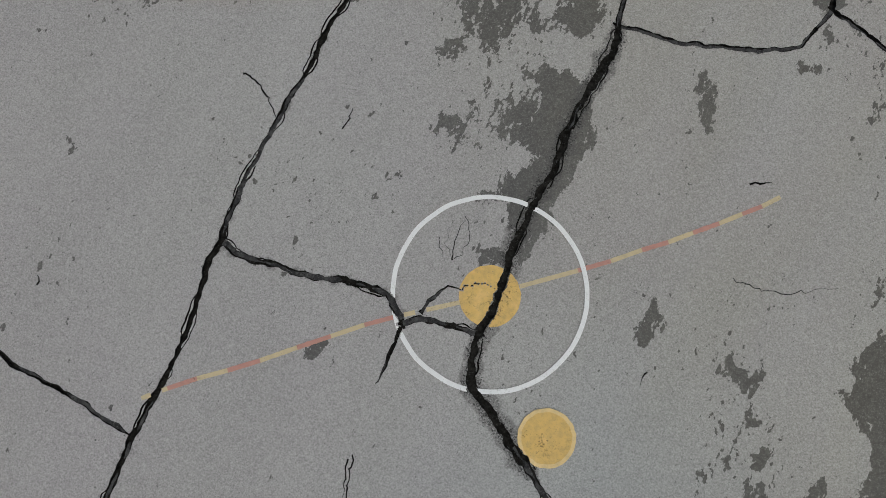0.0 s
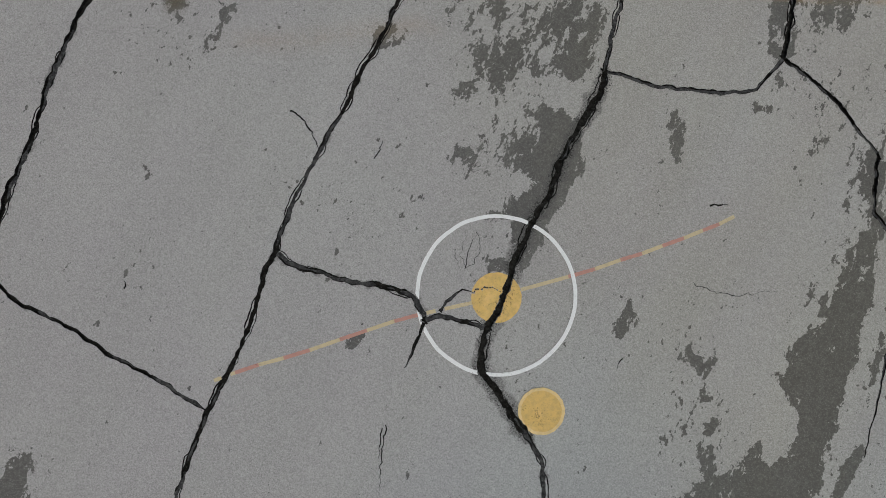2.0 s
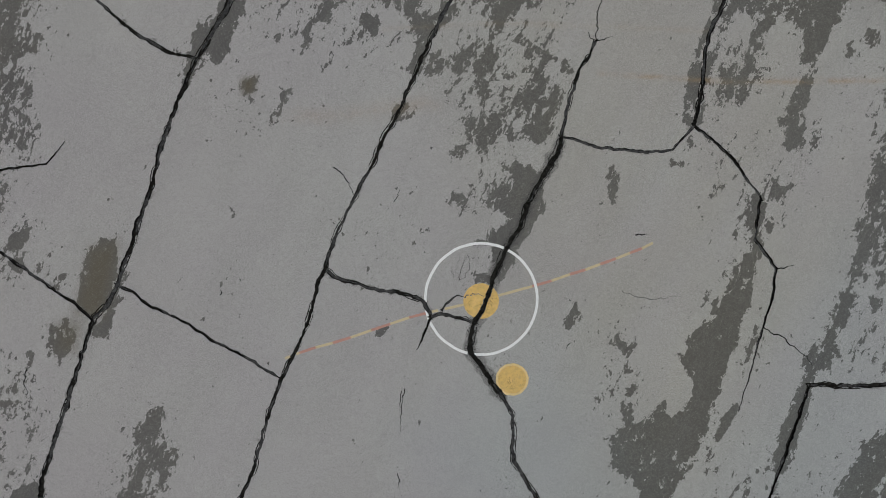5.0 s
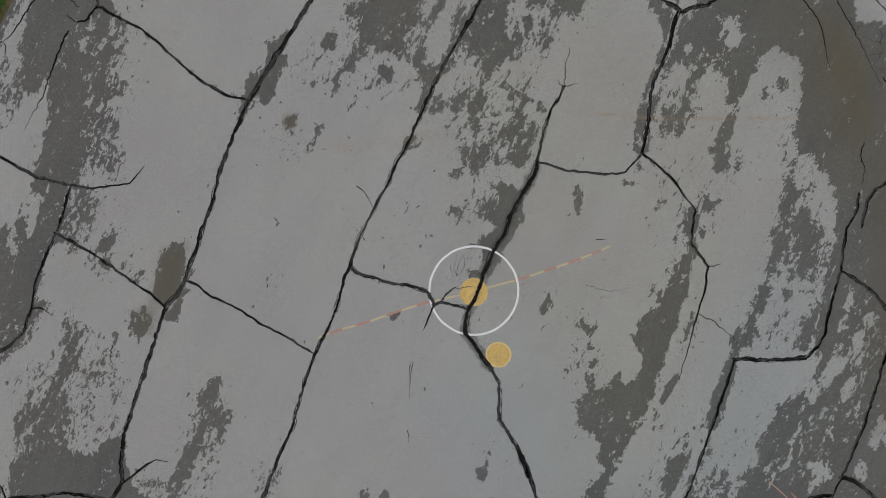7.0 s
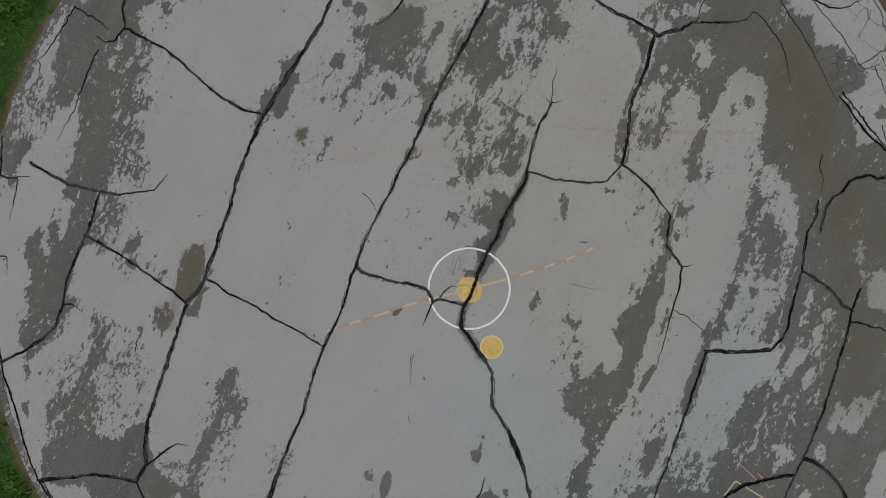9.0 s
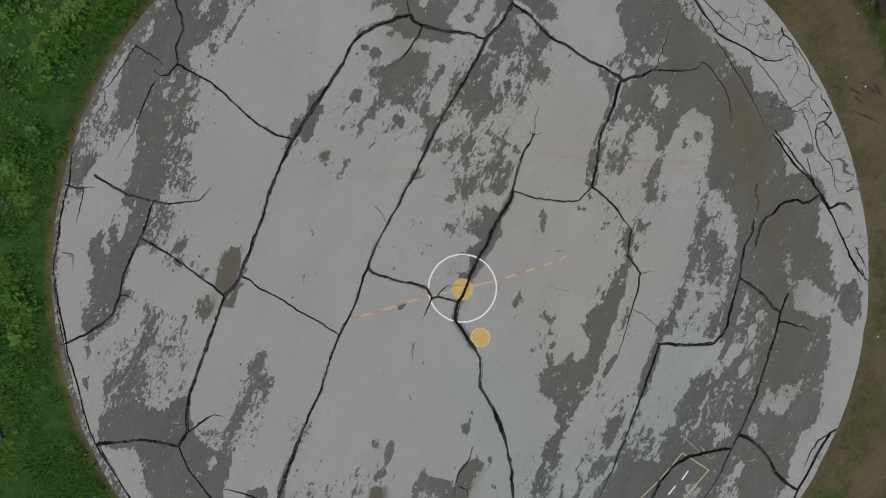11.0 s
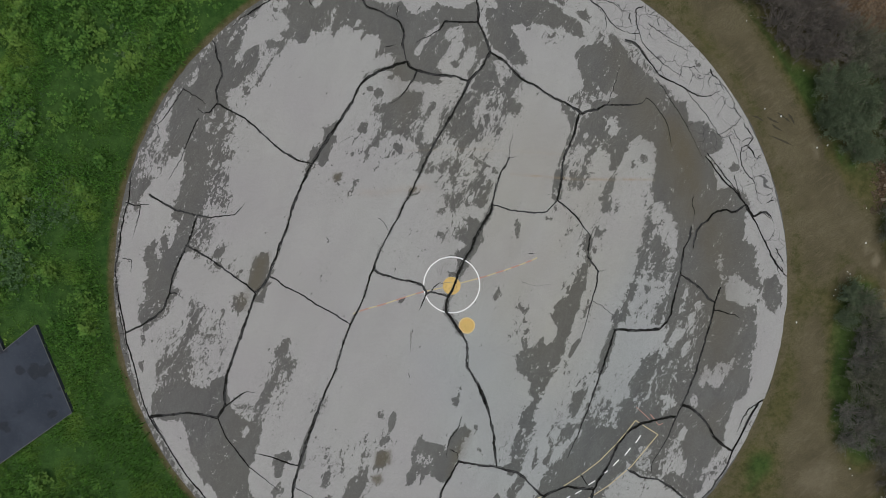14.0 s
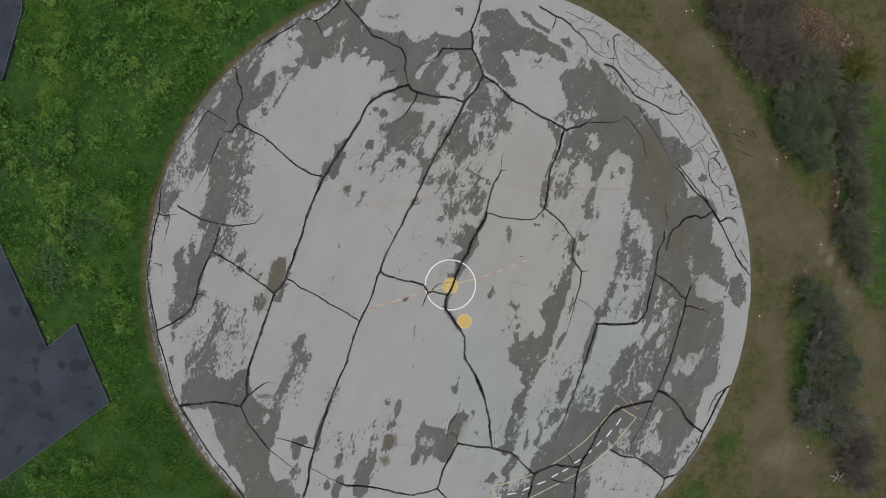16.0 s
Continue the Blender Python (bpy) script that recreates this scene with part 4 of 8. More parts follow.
worn(1, (-5.47, -0.47), (-5.32, -0.46), (-5.30, -0.66), (-5.24, -0.83), (-5.16, -1.08), (-5.23, -1.17), (-5.36, -1.16), (-5.44, -1.22), (-5.46, -1.53), (-5.51, -1.80), (-5.48, -2.02), (-5.55, -2.16), (-5.47, -2.34), (-5.43, -2.52), (-5.30, -2.23), (-5.27, -2.41), (-5.11, -2.35), (-4.95, -2.24), (-4.84, -2.10), (-4.71, -2.01), (-4.68, -2.18), (-4.68, -2.45), (-4.60, -2.57), (-4.54, -2.66), (-4.62, -2.80), (-4.54, -2.93), (-4.50, -3.07), (-4.47, -3.21), (-5.59, -3.34), (-5.68, -3.20), (-5.73, -3.06), (-6.03, -3.06), (-6.31, -2.98), (-6.31, -2.74), (-6.28, -2.51), (-6.15, -2.31), (-6.19, -2.13), (-6.13, -1.90), (-6.04, -1.71), (-5.87, -1.65), (-5.75, -1.55), (-5.69, -1.37), (-5.62, -1.19), (-5.51, -1.10), (-5.47, -0.84), edge=0.09)
worn(1, (-6.56, -0.51), (-5.84, -0.48), (-5.96, -0.69), (-6.18, -0.78), (-6.30, -0.97), (-6.40, -1.15), (-6.41, -1.33), (-6.49, -1.44), (-6.55, -1.25), (-6.49, -0.98), (-6.57, -0.80), edge=0.09)
worn(0.8, (-6.59, -1.75), (-6.45, -1.74), (-6.50, -1.97), (-6.57, -1.89), edge=0.03)
worn(0, (-6.16, -1.67), (-5.87, -1.65), (-6.04, -2.30), (-6.23, -2.32), edge=0.12)
worn(1, (-3.58, -1.44), (-3.45, -1.40), (-3.36, -1.27), (-3.30, -1.19), (-3.24, -1.31), (-3.28, -1.43), (-3.24, -1.60), (-3.25, -1.85), (-3.38, -1.90), (-3.47, -1.98), (-3.54, -2.11), (-3.63, -2.29), (-3.69, -2.42), (-3.70, -2.29), (-3.68, -2.12), (-3.73, -2.04), (-3.70, -1.86), (-3.63, -1.74), (-3.65, -1.57), edge=0.09)
worn(1, (-3.85, -2.56), (-3.73, -2.47), (-3.72, -2.64), (-3.78, -2.82), (-3.84, -3.01), (-3.95, -3.16), (-4.23, -3.19), (-4.17, -3.03), (-4.02, -2.89), (-3.91, -2.74), edge=0.09)
worn(-0.1, (-4.60, -2.62), (-3.91, -2.65), (-4.03, -3.02), (-4.32, -3.16), (-4.45, -3.06), edge=0.12)
worn(1, (-2.70, -2.85), (-2.63, -2.68), (-2.52, -2.59), (-2.44, -2.50), (-2.48, -2.72), (-2.58, -2.94), (-2.63, -3.08), (-2.73, -3.08), edge=0.09)
worn(0.8, (-2.68, -2.47), (-2.62, -2.51), (-2.66, -2.64), edge=0.03)
worn(0.8, (-5.06, -1.14), (-4.96, -1.16), (-4.98, -1.23), (-5.06, -1.22), edge=0.03)
worn(0.8, (-5.13, -1.73), (-5.08, -1.75), (-5.11, -1.81), edge=0.03)
worn(0.8, (-1.30, -2.80), (-1.22, -2.84), (-1.23, -2.95), (-1.30, -2.98), (-1.33, -2.89), edge=0.03)
worn(0.8, (-1.04, -2.90), (-0.97, -2.81), (-0.91, -2.88), (-0.96, -3.00), (-1.05, -3.01), edge=0.03)
worn(0.9, (0.32, -2.52), (0.42, -2.46), (0.49, -2.52), (0.46, -2.63), (0.40, -2.71), (0.34, -2.67), edge=0.03)
worn(0.8, (0.44, -2.36), (0.51, -2.32), (0.49, -2.40), edge=0.03)
worn(0.9, (1.87, -1.20), (1.96, -1.15), (2.00, -1.22), (1.97, -1.42), (1.91, -1.50), (1.87, -1.43), (1.83, -1.32), edge=0.03)
worn(1, (2.56, -0.49), (3.03, -0.48), (2.98, -0.67), (2.88, -1.08), (2.85, -1.24), (2.80, -1.48), (2.67, -1.73), (2.61, -1.93), (2.46, -2.17), (2.34, -2.38), (2.26, -2.58), (2.14, -2.79), (2.02, -3.10), (1.77, -3.09), (1.85, -2.87), (1.97, -2.66), (2.09, -2.49), (2.04, -2.38), (2.06, -2.18), (1.98, -2.10), (1.91, -2.02), (1.79, -1.95), (1.71, -1.87), (1.71, -1.59), (1.81, -1.51), (1.93, -1.46), (2.09, -1.38), (2.24, -1.17), (2.32, -1.17), (2.35, -1.33), (2.43, -1.41), (2.53, -1.29), (2.61, -1.21), (2.64, -1.08), (2.70, -0.92), (2.63, -0.80), (2.55, -0.76), edge=0.09)
worn(1, (2.88, -1.48), (3.00, -1.32), (3.11, -1.16), (3.14, -1.24), (3.04, -1.40), (2.94, -1.60), (2.89, -1.64), edge=0.03)
worn(-0.6, (2.72, -1.57), (3.30, -1.91), (3.36, -2.43), (2.91, -3.10), (2.57, -3.09), (2.63, -2.39), edge=0.12)
worn(1, (3.84, -0.68), (3.93, -0.64), (3.89, -1.10), (3.82, -1.18), (3.77, -1.43), (3.68, -1.59), (3.60, -1.84), (3.53, -2.09), (3.43, -2.43), (3.29, -2.68), (3.17, -3.03), (3.09, -3.16), (3.27, -3.18), (3.39, -2.87), (3.46, -2.52), (3.58, -2.35), (3.56, -2.18), (3.66, -2.01), (3.72, -1.72), (3.83, -1.43), (3.89, -1.18), (3.98, -0.77), edge=0.09)
worn(0.6, (2.90, -2.83), (2.94, -2.57), (2.97, -2.40), (3.10, -2.32), (3.23, -2.37), (3.20, -2.59), (3.03, -2.84), (3.00, -3.01), edge=0.09)
worn(1, (4.60, -1.56), (4.88, -1.36), (5.02, -1.16), (5.06, -0.94), (5.08, -0.73), (5.20, -0.54), (6.98, -0.63), (6.99, -1.11), (6.87, -1.38), (6.89, -1.74), (6.86, -2.20), (6.72, -2.47), (6.52, -2.64), (6.39, -3.00), (6.35, -3.28), (6.26, -3.51), (4.11, -3.26), (3.90, -3.09), (3.93, -2.82), (3.96, -2.60), (4.14, -2.48), (4.23, -2.40), (4.21, -2.14), (4.34, -1.97), (4.42, -1.81), (4.46, -1.59), edge=0.09)
worn(-1, (5.21, -1.00), (5.36, -0.83), (5.40, -1.01), (5.28, -1.22), (5.13, -1.38), (4.94, -1.58), (4.89, -1.49), (5.03, -1.33), edge=0.09)
worn(-1, (5.51, -0.62), (5.64, -0.59), (5.61, -0.89), (5.52, -0.95), edge=0.03)
worn(-1, (5.33, -1.61), (5.39, -1.31), (5.54, -1.19), (5.55, -1.37), (5.45, -1.54), edge=0.03)
worn(-1, (6.23, -1.69), (6.39, -1.66), (6.50, -1.62), (6.44, -1.89), (6.26, -2.15), (6.17, -2.28), (6.03, -2.22), (5.93, -2.12), (5.86, -2.25), (5.72, -2.19), (5.83, -1.93), (5.90, -1.75), (6.00, -1.85), edge=0.09)
worn(-1, (4.53, -2.57), (4.61, -2.44), (4.69, -2.22), (4.71, -2.40), (4.64, -2.53), edge=0.03)
worn(-0.8, (4.64, -2.13), (4.75, -1.96), (4.82, -1.82), (4.81, -2.01), (4.71, -2.18), edge=0.03)
worn(-1, (4.93, -2.47), (5.11, -2.40), (5.24, -2.46), (5.24, -2.64), (5.09, -2.72), (4.95, -2.84), (4.92, -2.74), (5.01, -2.62), edge=0.09)
worn(-0.8, (5.54, -2.54), (5.63, -2.36), (5.75, -2.47), (5.75, -2.65), (5.67, -2.72), edge=0.03)
worn(-1, (5.31, -3.26), (5.44, -3.09), (5.51, -3.19), (5.43, -3.43), (5.33, -3.42), edge=0.03)
worn(-0.8, (5.17, -1.96), (5.29, -2.06), (5.27, -2.14), edge=0.03)
worn(0, (3.37, -2.51), (3.86, -2.46), (3.95, -3.10), (3.45, -3.16), (3.30, -2.95), edge=0.12)
worn(1, (2.97, 5.00), (3.11, 5.19), (3.37, 5.19), (3.47, 5.39), (3.75, 5.42), (4.06, 5.13), (4.46, 4.68), (4.87, 4.22), (5.35, 3.50), (5.23, 3.12), (4.32, 3.66), (3.80, 3.75), (3.65, 4.13), (3.16, 4.15), (3.09, 4.53), edge=0.09)
worn(-0.2, (2.81, 4.10), (3.13, 4.21), (3.39, 4.14), (3.85, 4.13), (3.79, 3.87), (3.02, 3.81), edge=0.10)
# the middle, round the painted ring
worn(1, (-4.55, 2.86), (-4.47, 2.90), (-4.44, 2.82), (-4.51, 2.74), (-4.55, 2.68), (-4.58, 2.77), edge=0.035)
worn(0.8, (-3.03, 2.71), (-2.73, 2.61), (-2.75, 2.53), (-2.81, 2.40), (-2.86, 2.32), (-2.90, 2.24), (-2.93, 2.30), (-2.90, 2.44), (-2.90, 2.58), edge=0.06)
worn(1, (-2.32, 2.35), (-2.25, 2.40), (-2.17, 2.39), (-2.11, 2.43), (-2.10, 2.34), (-2.13, 2.26), (-2.20, 2.20), (-2.30, 2.21), edge=0.06)
worn(1, (-1.88, 2.29), (-1.75, 2.31), (-1.75, 2.22), (-1.80, 2.12), (-1.87, 2.01), (-1.93, 1.97), (-1.96, 1.90), (-2.00, 1.88), (-1.99, 1.96), (-1.96, 2.04), (-1.92, 2.08), (-1.89, 2.17), edge=0.06)
worn(1, (-2.62, 2.63), (-2.55, 2.64), (-2.55, 2.55), (-2.61, 2.58), edge=0.035)
worn(1, (-2.37, 2.60), (-2.31, 2.61), (-2.31, 2.55), (-2.36, 2.55), edge=0.035)
worn(0.8, (-1.42, 2.11), (-1.33, 2.12), (-1.36, 2.05), (-1.40, 2.06), edge=0.035)
worn(1, (-0.46, 2.60), (-0.02, 2.61), (-0.05, 2.52), (-0.15, 2.47), (-0.30, 2.43), (-0.42, 2.39), (-0.49, 2.42), (-0.45, 2.52), edge=0.06)
worn(1, (-0.57, 2.51), (-0.53, 2.51), (-0.54, 2.46), (-0.58, 2.48), edge=0.035)
worn(1, (-0.01, 2.51), (0.13, 2.52), (0.20, 2.49), (0.18, 2.44), (0.07, 2.43), (0.00, 2.44), edge=0.035)
worn(1, (0.08, 2.60), (0.45, 2.60), (0.47, 2.53), (0.45, 2.46), (0.38, 2.44), (0.33, 2.51), (0.23, 2.55), (0.09, 2.55), edge=0.06)
worn(1, (0.22, 2.32), (0.32, 2.35), (0.39, 2.32), (0.41, 2.23), (0.37, 2.16), (0.32, 2.14), (0.23, 2.21), edge=0.035)
worn(1, (0.30, 2.10), (0.34, 2.11), (0.34, 2.04), (0.31, 2.02), edge=0.035)
worn(1, (0.59, 2.43), (0.66, 2.45), (0.69, 2.38), (0.63, 2.34), (0.59, 2.38), edge=0.035)
worn(1, (0.75, 2.50), (0.81, 2.49), (0.80, 2.44), (0.76, 2.46), edge=0.035)
worn(1, (0.56, 2.30), (0.62, 2.31), (0.61, 2.23), (0.56, 2.24), edge=0.035)
worn(0.8, (0.48, 2.18), (0.57, 2.19), (0.59, 2.15), (0.51, 2.14), edge=0.035)
worn(1, (0.90, 2.58), (0.98, 2.58), (0.99, 2.37), (0.90, 2.34), (0.82, 2.36), (0.85, 2.49), edge=0.06)
worn(1, (1.05, 2.57), (1.25, 2.56), (1.30, 2.45), (1.27, 2.39), (1.19, 2.42), (1.07, 2.48), edge=0.035)
worn(1, (0.78, 2.24), (0.86, 2.33), (0.98, 2.35), (1.07, 2.32), (1.10, 2.25), (1.17, 2.27), (1.21, 2.20), (1.19, 2.16), (1.13, 2.18), (1.08, 2.13), (1.14, 2.11), (1.13, 2.01), (1.09, 1.94), (1.03, 1.92), (1.06, 1.84), (1.01, 1.79), (0.94, 1.72), (0.87, 1.68), (0.78, 1.73), (0.76, 1.79), (0.81, 1.87), (0.73, 1.92), (0.68, 1.97), (0.71, 2.05), (0.76, 2.12), edge=0.06)
worn(-1, (0.96, 2.05), (1.03, 2.05), (1.03, 2.01), (0.98, 2.01), edge=0.035)
worn(1, (0.17, 1.92), (0.24, 1.95), (0.27, 1.83), (0.35, 1.85), (0.38, 1.92), (0.45, 1.98), (0.51, 1.92), (0.56, 1.90), (0.57, 1.79), (0.50, 1.77), (0.47, 1.64), (0.38, 1.63), (0.30, 1.62), (0.22, 1.66), (0.17, 1.68), (0.15, 1.64), (0.13, 1.67), (0.16, 1.80), edge=0.06)
worn(1, (0.57, 1.77), (0.61, 1.79), (0.71, 1.76), (0.76, 1.73), (0.72, 1.67), (0.63, 1.68), (0.58, 1.65), edge=0.035)
worn(1, (0.03, 1.65), (0.12, 1.66), (0.14, 1.59), (0.10, 1.52), (0.05, 1.46), (0.02, 1.51), edge=0.035)
worn(1, (0.48, 1.47), (0.59, 1.50), (0.58, 1.59), (0.67, 1.56), (0.68, 1.50), (0.76, 1.45), (0.91, 1.39), (0.98, 1.35), (0.98, 1.23), (0.99, 1.10), (1.00, 1.03), (0.98, 0.95), (0.90, 0.85), (0.82, 0.73), (0.74, 0.60), (0.69, 0.52), (0.70, 0.45), (0.64, 0.37), (0.58, 0.27), (0.56, 0.20), (0.51, 0.15), (0.46, 0.13), (0.48, 0.25), (0.43, 0.33), (0.40, 0.40), (0.43, 0.47), (0.41, 0.55), (0.36, 0.57), (0.24, 0.57), (0.23, 0.63), (0.36, 0.65), (0.41, 0.75), (0.54, 0.80), (0.62, 0.85), (0.54, 0.90), (0.47, 0.93), (0.39, 0.99), (0.31, 1.01), (0.31, 1.13), (0.35, 1.21), (0.45, 1.27), (0.48, 1.24), (0.63, 1.22), (0.67, 1.30), (0.60, 1.37), (0.50, 1.39), edge=0.06)
worn(-1, (0.57, 1.49), (0.65, 1.53), (0.67, 1.45), (0.60, 1.42), edge=0.035)
worn(0.9, (0.20, 0.26), (0.30, 0.29), (0.41, 0.27), (0.41, 0.15), (0.21, 0.16), edge=0.035)
worn(1, (-0.66, 2.01), (-0.58, 2.11), (-0.47, 2.14), (-0.44, 2.07), (-0.42, 2.00), (-0.46, 1.94), (-0.53, 1.91), (-0.61, 1.91), (-0.66, 1.93), edge=0.06)
worn(0.8, (-0.42, 2.11), (-0.37, 2.09), (-0.36, 2.06), (-0.41, 2.05), edge=0.035)
worn(0.8, (-0.35, 2.33), (-0.31, 2.34), (-0.30, 2.29), (-0.34, 2.30), edge=0.035)
worn(0.8, (-0.10, 2.24), (-0.02, 2.25), (-0.05, 2.19), edge=0.035)
worn(0.2, (-0.05, 1.16), (0.12, 1.14), (0.13, 1.05), (0.03, 1.07), (-0.03, 0.99), (-0.08, 1.03), edge=0.035)
worn(1, (2.60, 2.41), (2.80, 2.66), (2.83, 2.61), (2.76, 2.37), (2.70, 2.10), (2.67, 1.88), (2.58, 1.84), (2.49, 1.82), (2.50, 2.00), (2.56, 2.22), edge=0.06)
worn(1, (2.92, 2.44), (3.04, 2.49), (3.04, 2.37), (2.95, 2.38), (2.84, 2.39), edge=0.035)
worn(1, (3.03, 2.37), (3.09, 2.35), (3.08, 2.27), (3.00, 2.28), edge=0.035)
worn(1, (2.91, 2.25), (2.99, 2.23), (3.00, 2.12), (2.93, 2.14), edge=0.035)
worn(1, (3.07, 2.26), (3.11, 2.21), (3.13, 2.08), (3.08, 2.02), (3.06, 2.10), edge=0.035)
worn(1, (3.23, 2.73), (3.35, 2.72), (3.28, 2.50), (3.22, 2.34), (3.14, 2.22), (3.10, 2.24), (3.15, 2.39), (3.23, 2.55), edge=0.06)
worn(1, (3.68, 2.76), (3.72, 2.71), (3.72, 2.62), (3.84, 2.69), (3.86, 2.78), (3.98, 2.83), (3.96, 2.68), (3.88, 2.52), (3.77, 2.52), (3.68, 2.58), edge=0.06)
worn(1, (4.23, 2.70), (4.28, 2.73), (4.26, 2.55), (4.20, 2.58), edge=0.035)
worn(1, (3.73, 2.30), (3.83, 2.28), (3.84, 2.14), (3.76, 1.99), (3.72, 1.90), (3.78, 1.82), (3.73, 1.65), (3.62, 1.57), (3.57, 1.66), (3.64, 1.83), (3.62, 1.94), (3.72, 2.07), edge=0.06)
worn(1, (3.48, 1.95), (3.57, 1.94), (3.59, 1.86), (3.50, 1.84), edge=0.035)
worn(1, (3.41, 1.30), (3.47, 1.37), (3.50, 1.28), (3.54, 1.21), (3.73, 1.23), (3.61, 1.16), (3.59, 1.03), (3.55, 0.96), (3.50, 1.05), (3.43, 1.10), (3.40, 1.17), edge=0.06)
worn(0.6, (3.91, 1.88), (3.96, 1.88), (3.91, 1.60), (3.85, 1.58), edge=0.035)
worn(1, (2.35, 1.49), (2.44, 1.51), (2.51, 1.48), (2.53, 1.39), (2.49, 1.37), (2.41, 1.41), (2.37, 1.39), (2.34, 1.42), edge=0.035)
worn(0.9, (2.53, 1.73), (2.58, 1.71), (2.62, 1.67), (2.56, 1.58), (2.53, 1.64), edge=0.035)
worn(0.8, (2.65, 1.55), (2.69, 1.56), (2.68, 1.51), edge=0.035)
worn(0.8, (2.95, 1.69), (2.98, 1.68), (2.96, 1.61), (2.92, 1.61), edge=0.035)
worn(0.9, (2.89, 1.51), (2.96, 1.48), (2.89, 1.38), (2.87, 1.41), edge=0.035)
worn(0.9, (1.70, 1.44), (1.75, 1.44), (1.77, 1.39), (1.80, 1.32), (1.80, 1.25), (1.78, 1.15), (1.77, 1.05), (1.73, 0.99), (1.68, 1.05), (1.66, 1.13), (1.65, 1.23), (1.66, 1.31), (1.69, 1.35), edge=0.06)
worn(0.6, (2.82, 1.25), (2.85, 1.24), (2.82, 1.08), (2.76, 1.01), (2.74, 1.04), (2.78, 1.13), edge=0.035)
worn(1, (-3.86, 0.68), (-3.72, 0.65), (-3.69, 0.52), (-3.70, 0.37), (-3.75, 0.19), (-3.84, 0.00), (-3.93, -0.18), (-4.04, -0.24), (-4.16, -0.06), (-4.17, 0.10), (-4.11, 0.29), (-4.08, 0.44), (-4.04, 0.55), (-3.93, 0.63), (-3.91, 0.69), edge=0.06)
worn(1, (-3.66, 0.37), (-3.61, 0.34), (-3.55, 0.26), (-3.59, 0.21), (-3.66, 0.16), (-3.71, 0.06), (-3.70, -0.04), (-3.76, -0.10), (-3.78, -0.20), (-3.80, -0.31), (-3.85, -0.44), (-3.96, -0.45), (-4.05, -0.43), (-4.01, -0.27), (-3.89, -0.21), (-3.83, 0.00), (-3.73, 0.16), edge=0.06)
worn(1, (-2.45, 1.01), (-2.40, 1.02), (-2.39, 0.88), (-2.45, 0.86), edge=0.035)
worn(0.8, (-2.45, 0.79), (-2.41, 0.80), (-2.43, 0.74), edge=0.035)
worn(0.3, (-0.36, 0.76), (-0.26, 0.77), (-0.26, 0.71), (-0.29, 0.70), (-0.36, 0.71), edge=0.035)
worn(0.8, (-1.16, 0.73), (-1.12, 0.71), (-1.14, 0.65), edge=0.035)
worn(0.9, (-0.89, -0.41), (-0.84, -0.32), (-0.74, -0.30), (-0.70, -0.34), (-0.76, -0.40), (-0.81, -0.44), (-0.87, -0.44), edge=0.035)
worn(0.9, (1.25, -0.20), (1.30, -0.13), (1.31, -0.06), (1.36, -0.10), (1.39, -0.20), (1.34, -0.25), (1.32, -0.35), (1.26, -0.39), (1.19, -0.35), (1.20, -0.28), edge=0.06)
worn(1, (3.24, 1.09), (3.36, 1.10), (3.41, 0.99), (3.35, 0.73), (3.36, 0.59), (3.34, 0.44), (3.26, 0.14), (3.23, -0.11), (3.17, -0.21), (3.09, -0.54), (3.00, -0.70), (2.98, -0.85), (2.87, -1.11), (2.79, -1.20), (2.76, -1.35), (2.70, -1.61), (2.64, -1.80), (1.72, -1.71), (1.77, -1.46), (1.90, -1.46), (1.95, -1.38), (2.08, -1.38), (2.17, -1.39), (2.20, -1.28), (2.33, -1.13), (2.31, -1.28), (2.39, -1.35), (2.60, -1.19), (2.63, -1.17), (2.66, -1.04), (2.57, -0.81), (2.55, -0.68), (2.51, -0.64), (2.58, -0.42), (2.67, -0.33), (2.74, -0.31), (2.89, -0.22), (2.82, -0.19), (2.80, -0.09), (2.89, 0.00), (2.90, -0.12), (2.96, -0.00), (3.11, 0.37), (3.16, 0.50), (3.21, 0.56), edge=0.06)
worn(-1, (3.15, 0.19), (3.20, 0.19), (3.18, 0.09), (3.15, 0.10), edge=0.035)
worn(1, (3.40, 0.84), (3.46, 0.82), (3.45, 0.73), (3.40, 0.69), (3.38, 0.77), edge=0.035)
worn(0.9, (2.73, 0.10), (2.79, 0.08), (2.78, -0.05), (2.73, -0.12), (2.68, -0.15), (2.72, -0.04), edge=0.035)
worn(0.9, (2.92, 0.28), (2.97, 0.28), (2.97, 0.22), (2.93, 0.20), edge=0.035)
worn(0.7, (2.67, 0.88), (2.71, 0.90), (2.73, 0.82), (2.67, 0.82), edge=0.035)
worn(0.9, (2.40, -0.64), (2.48, -0.62), (2.55, -0.71), (2.53, -0.76), (2.46, -0.66), edge=0.035)
worn(0.9, (1.76, -0.45), (1.80, -0.41), (1.83, -0.49), (1.90, -0.51), (1.97, -0.46), (2.01, -0.51), (1.99, -0.58), (1.94, -0.63), (1.92, -0.72), (1.90, -0.77), (1.87, -0.77), (1.89, -0.68), (1.84, -0.64), (1.83, -0.59), (1.76, -0.57), edge=0.06)
worn(0.9, (1.70, -0.83), (1.75, -0.79), (1.76, -0.85), (1.71, -0.88), edge=0.035)
worn(0.9, (1.86, -0.80), (1.91, -0.80), (1.96, -0.82), (1.92, -0.84), (1.86, -0.87), (1.82, -0.92), (1.80, -0.93), (1.84, -0.85), edge=0.035)
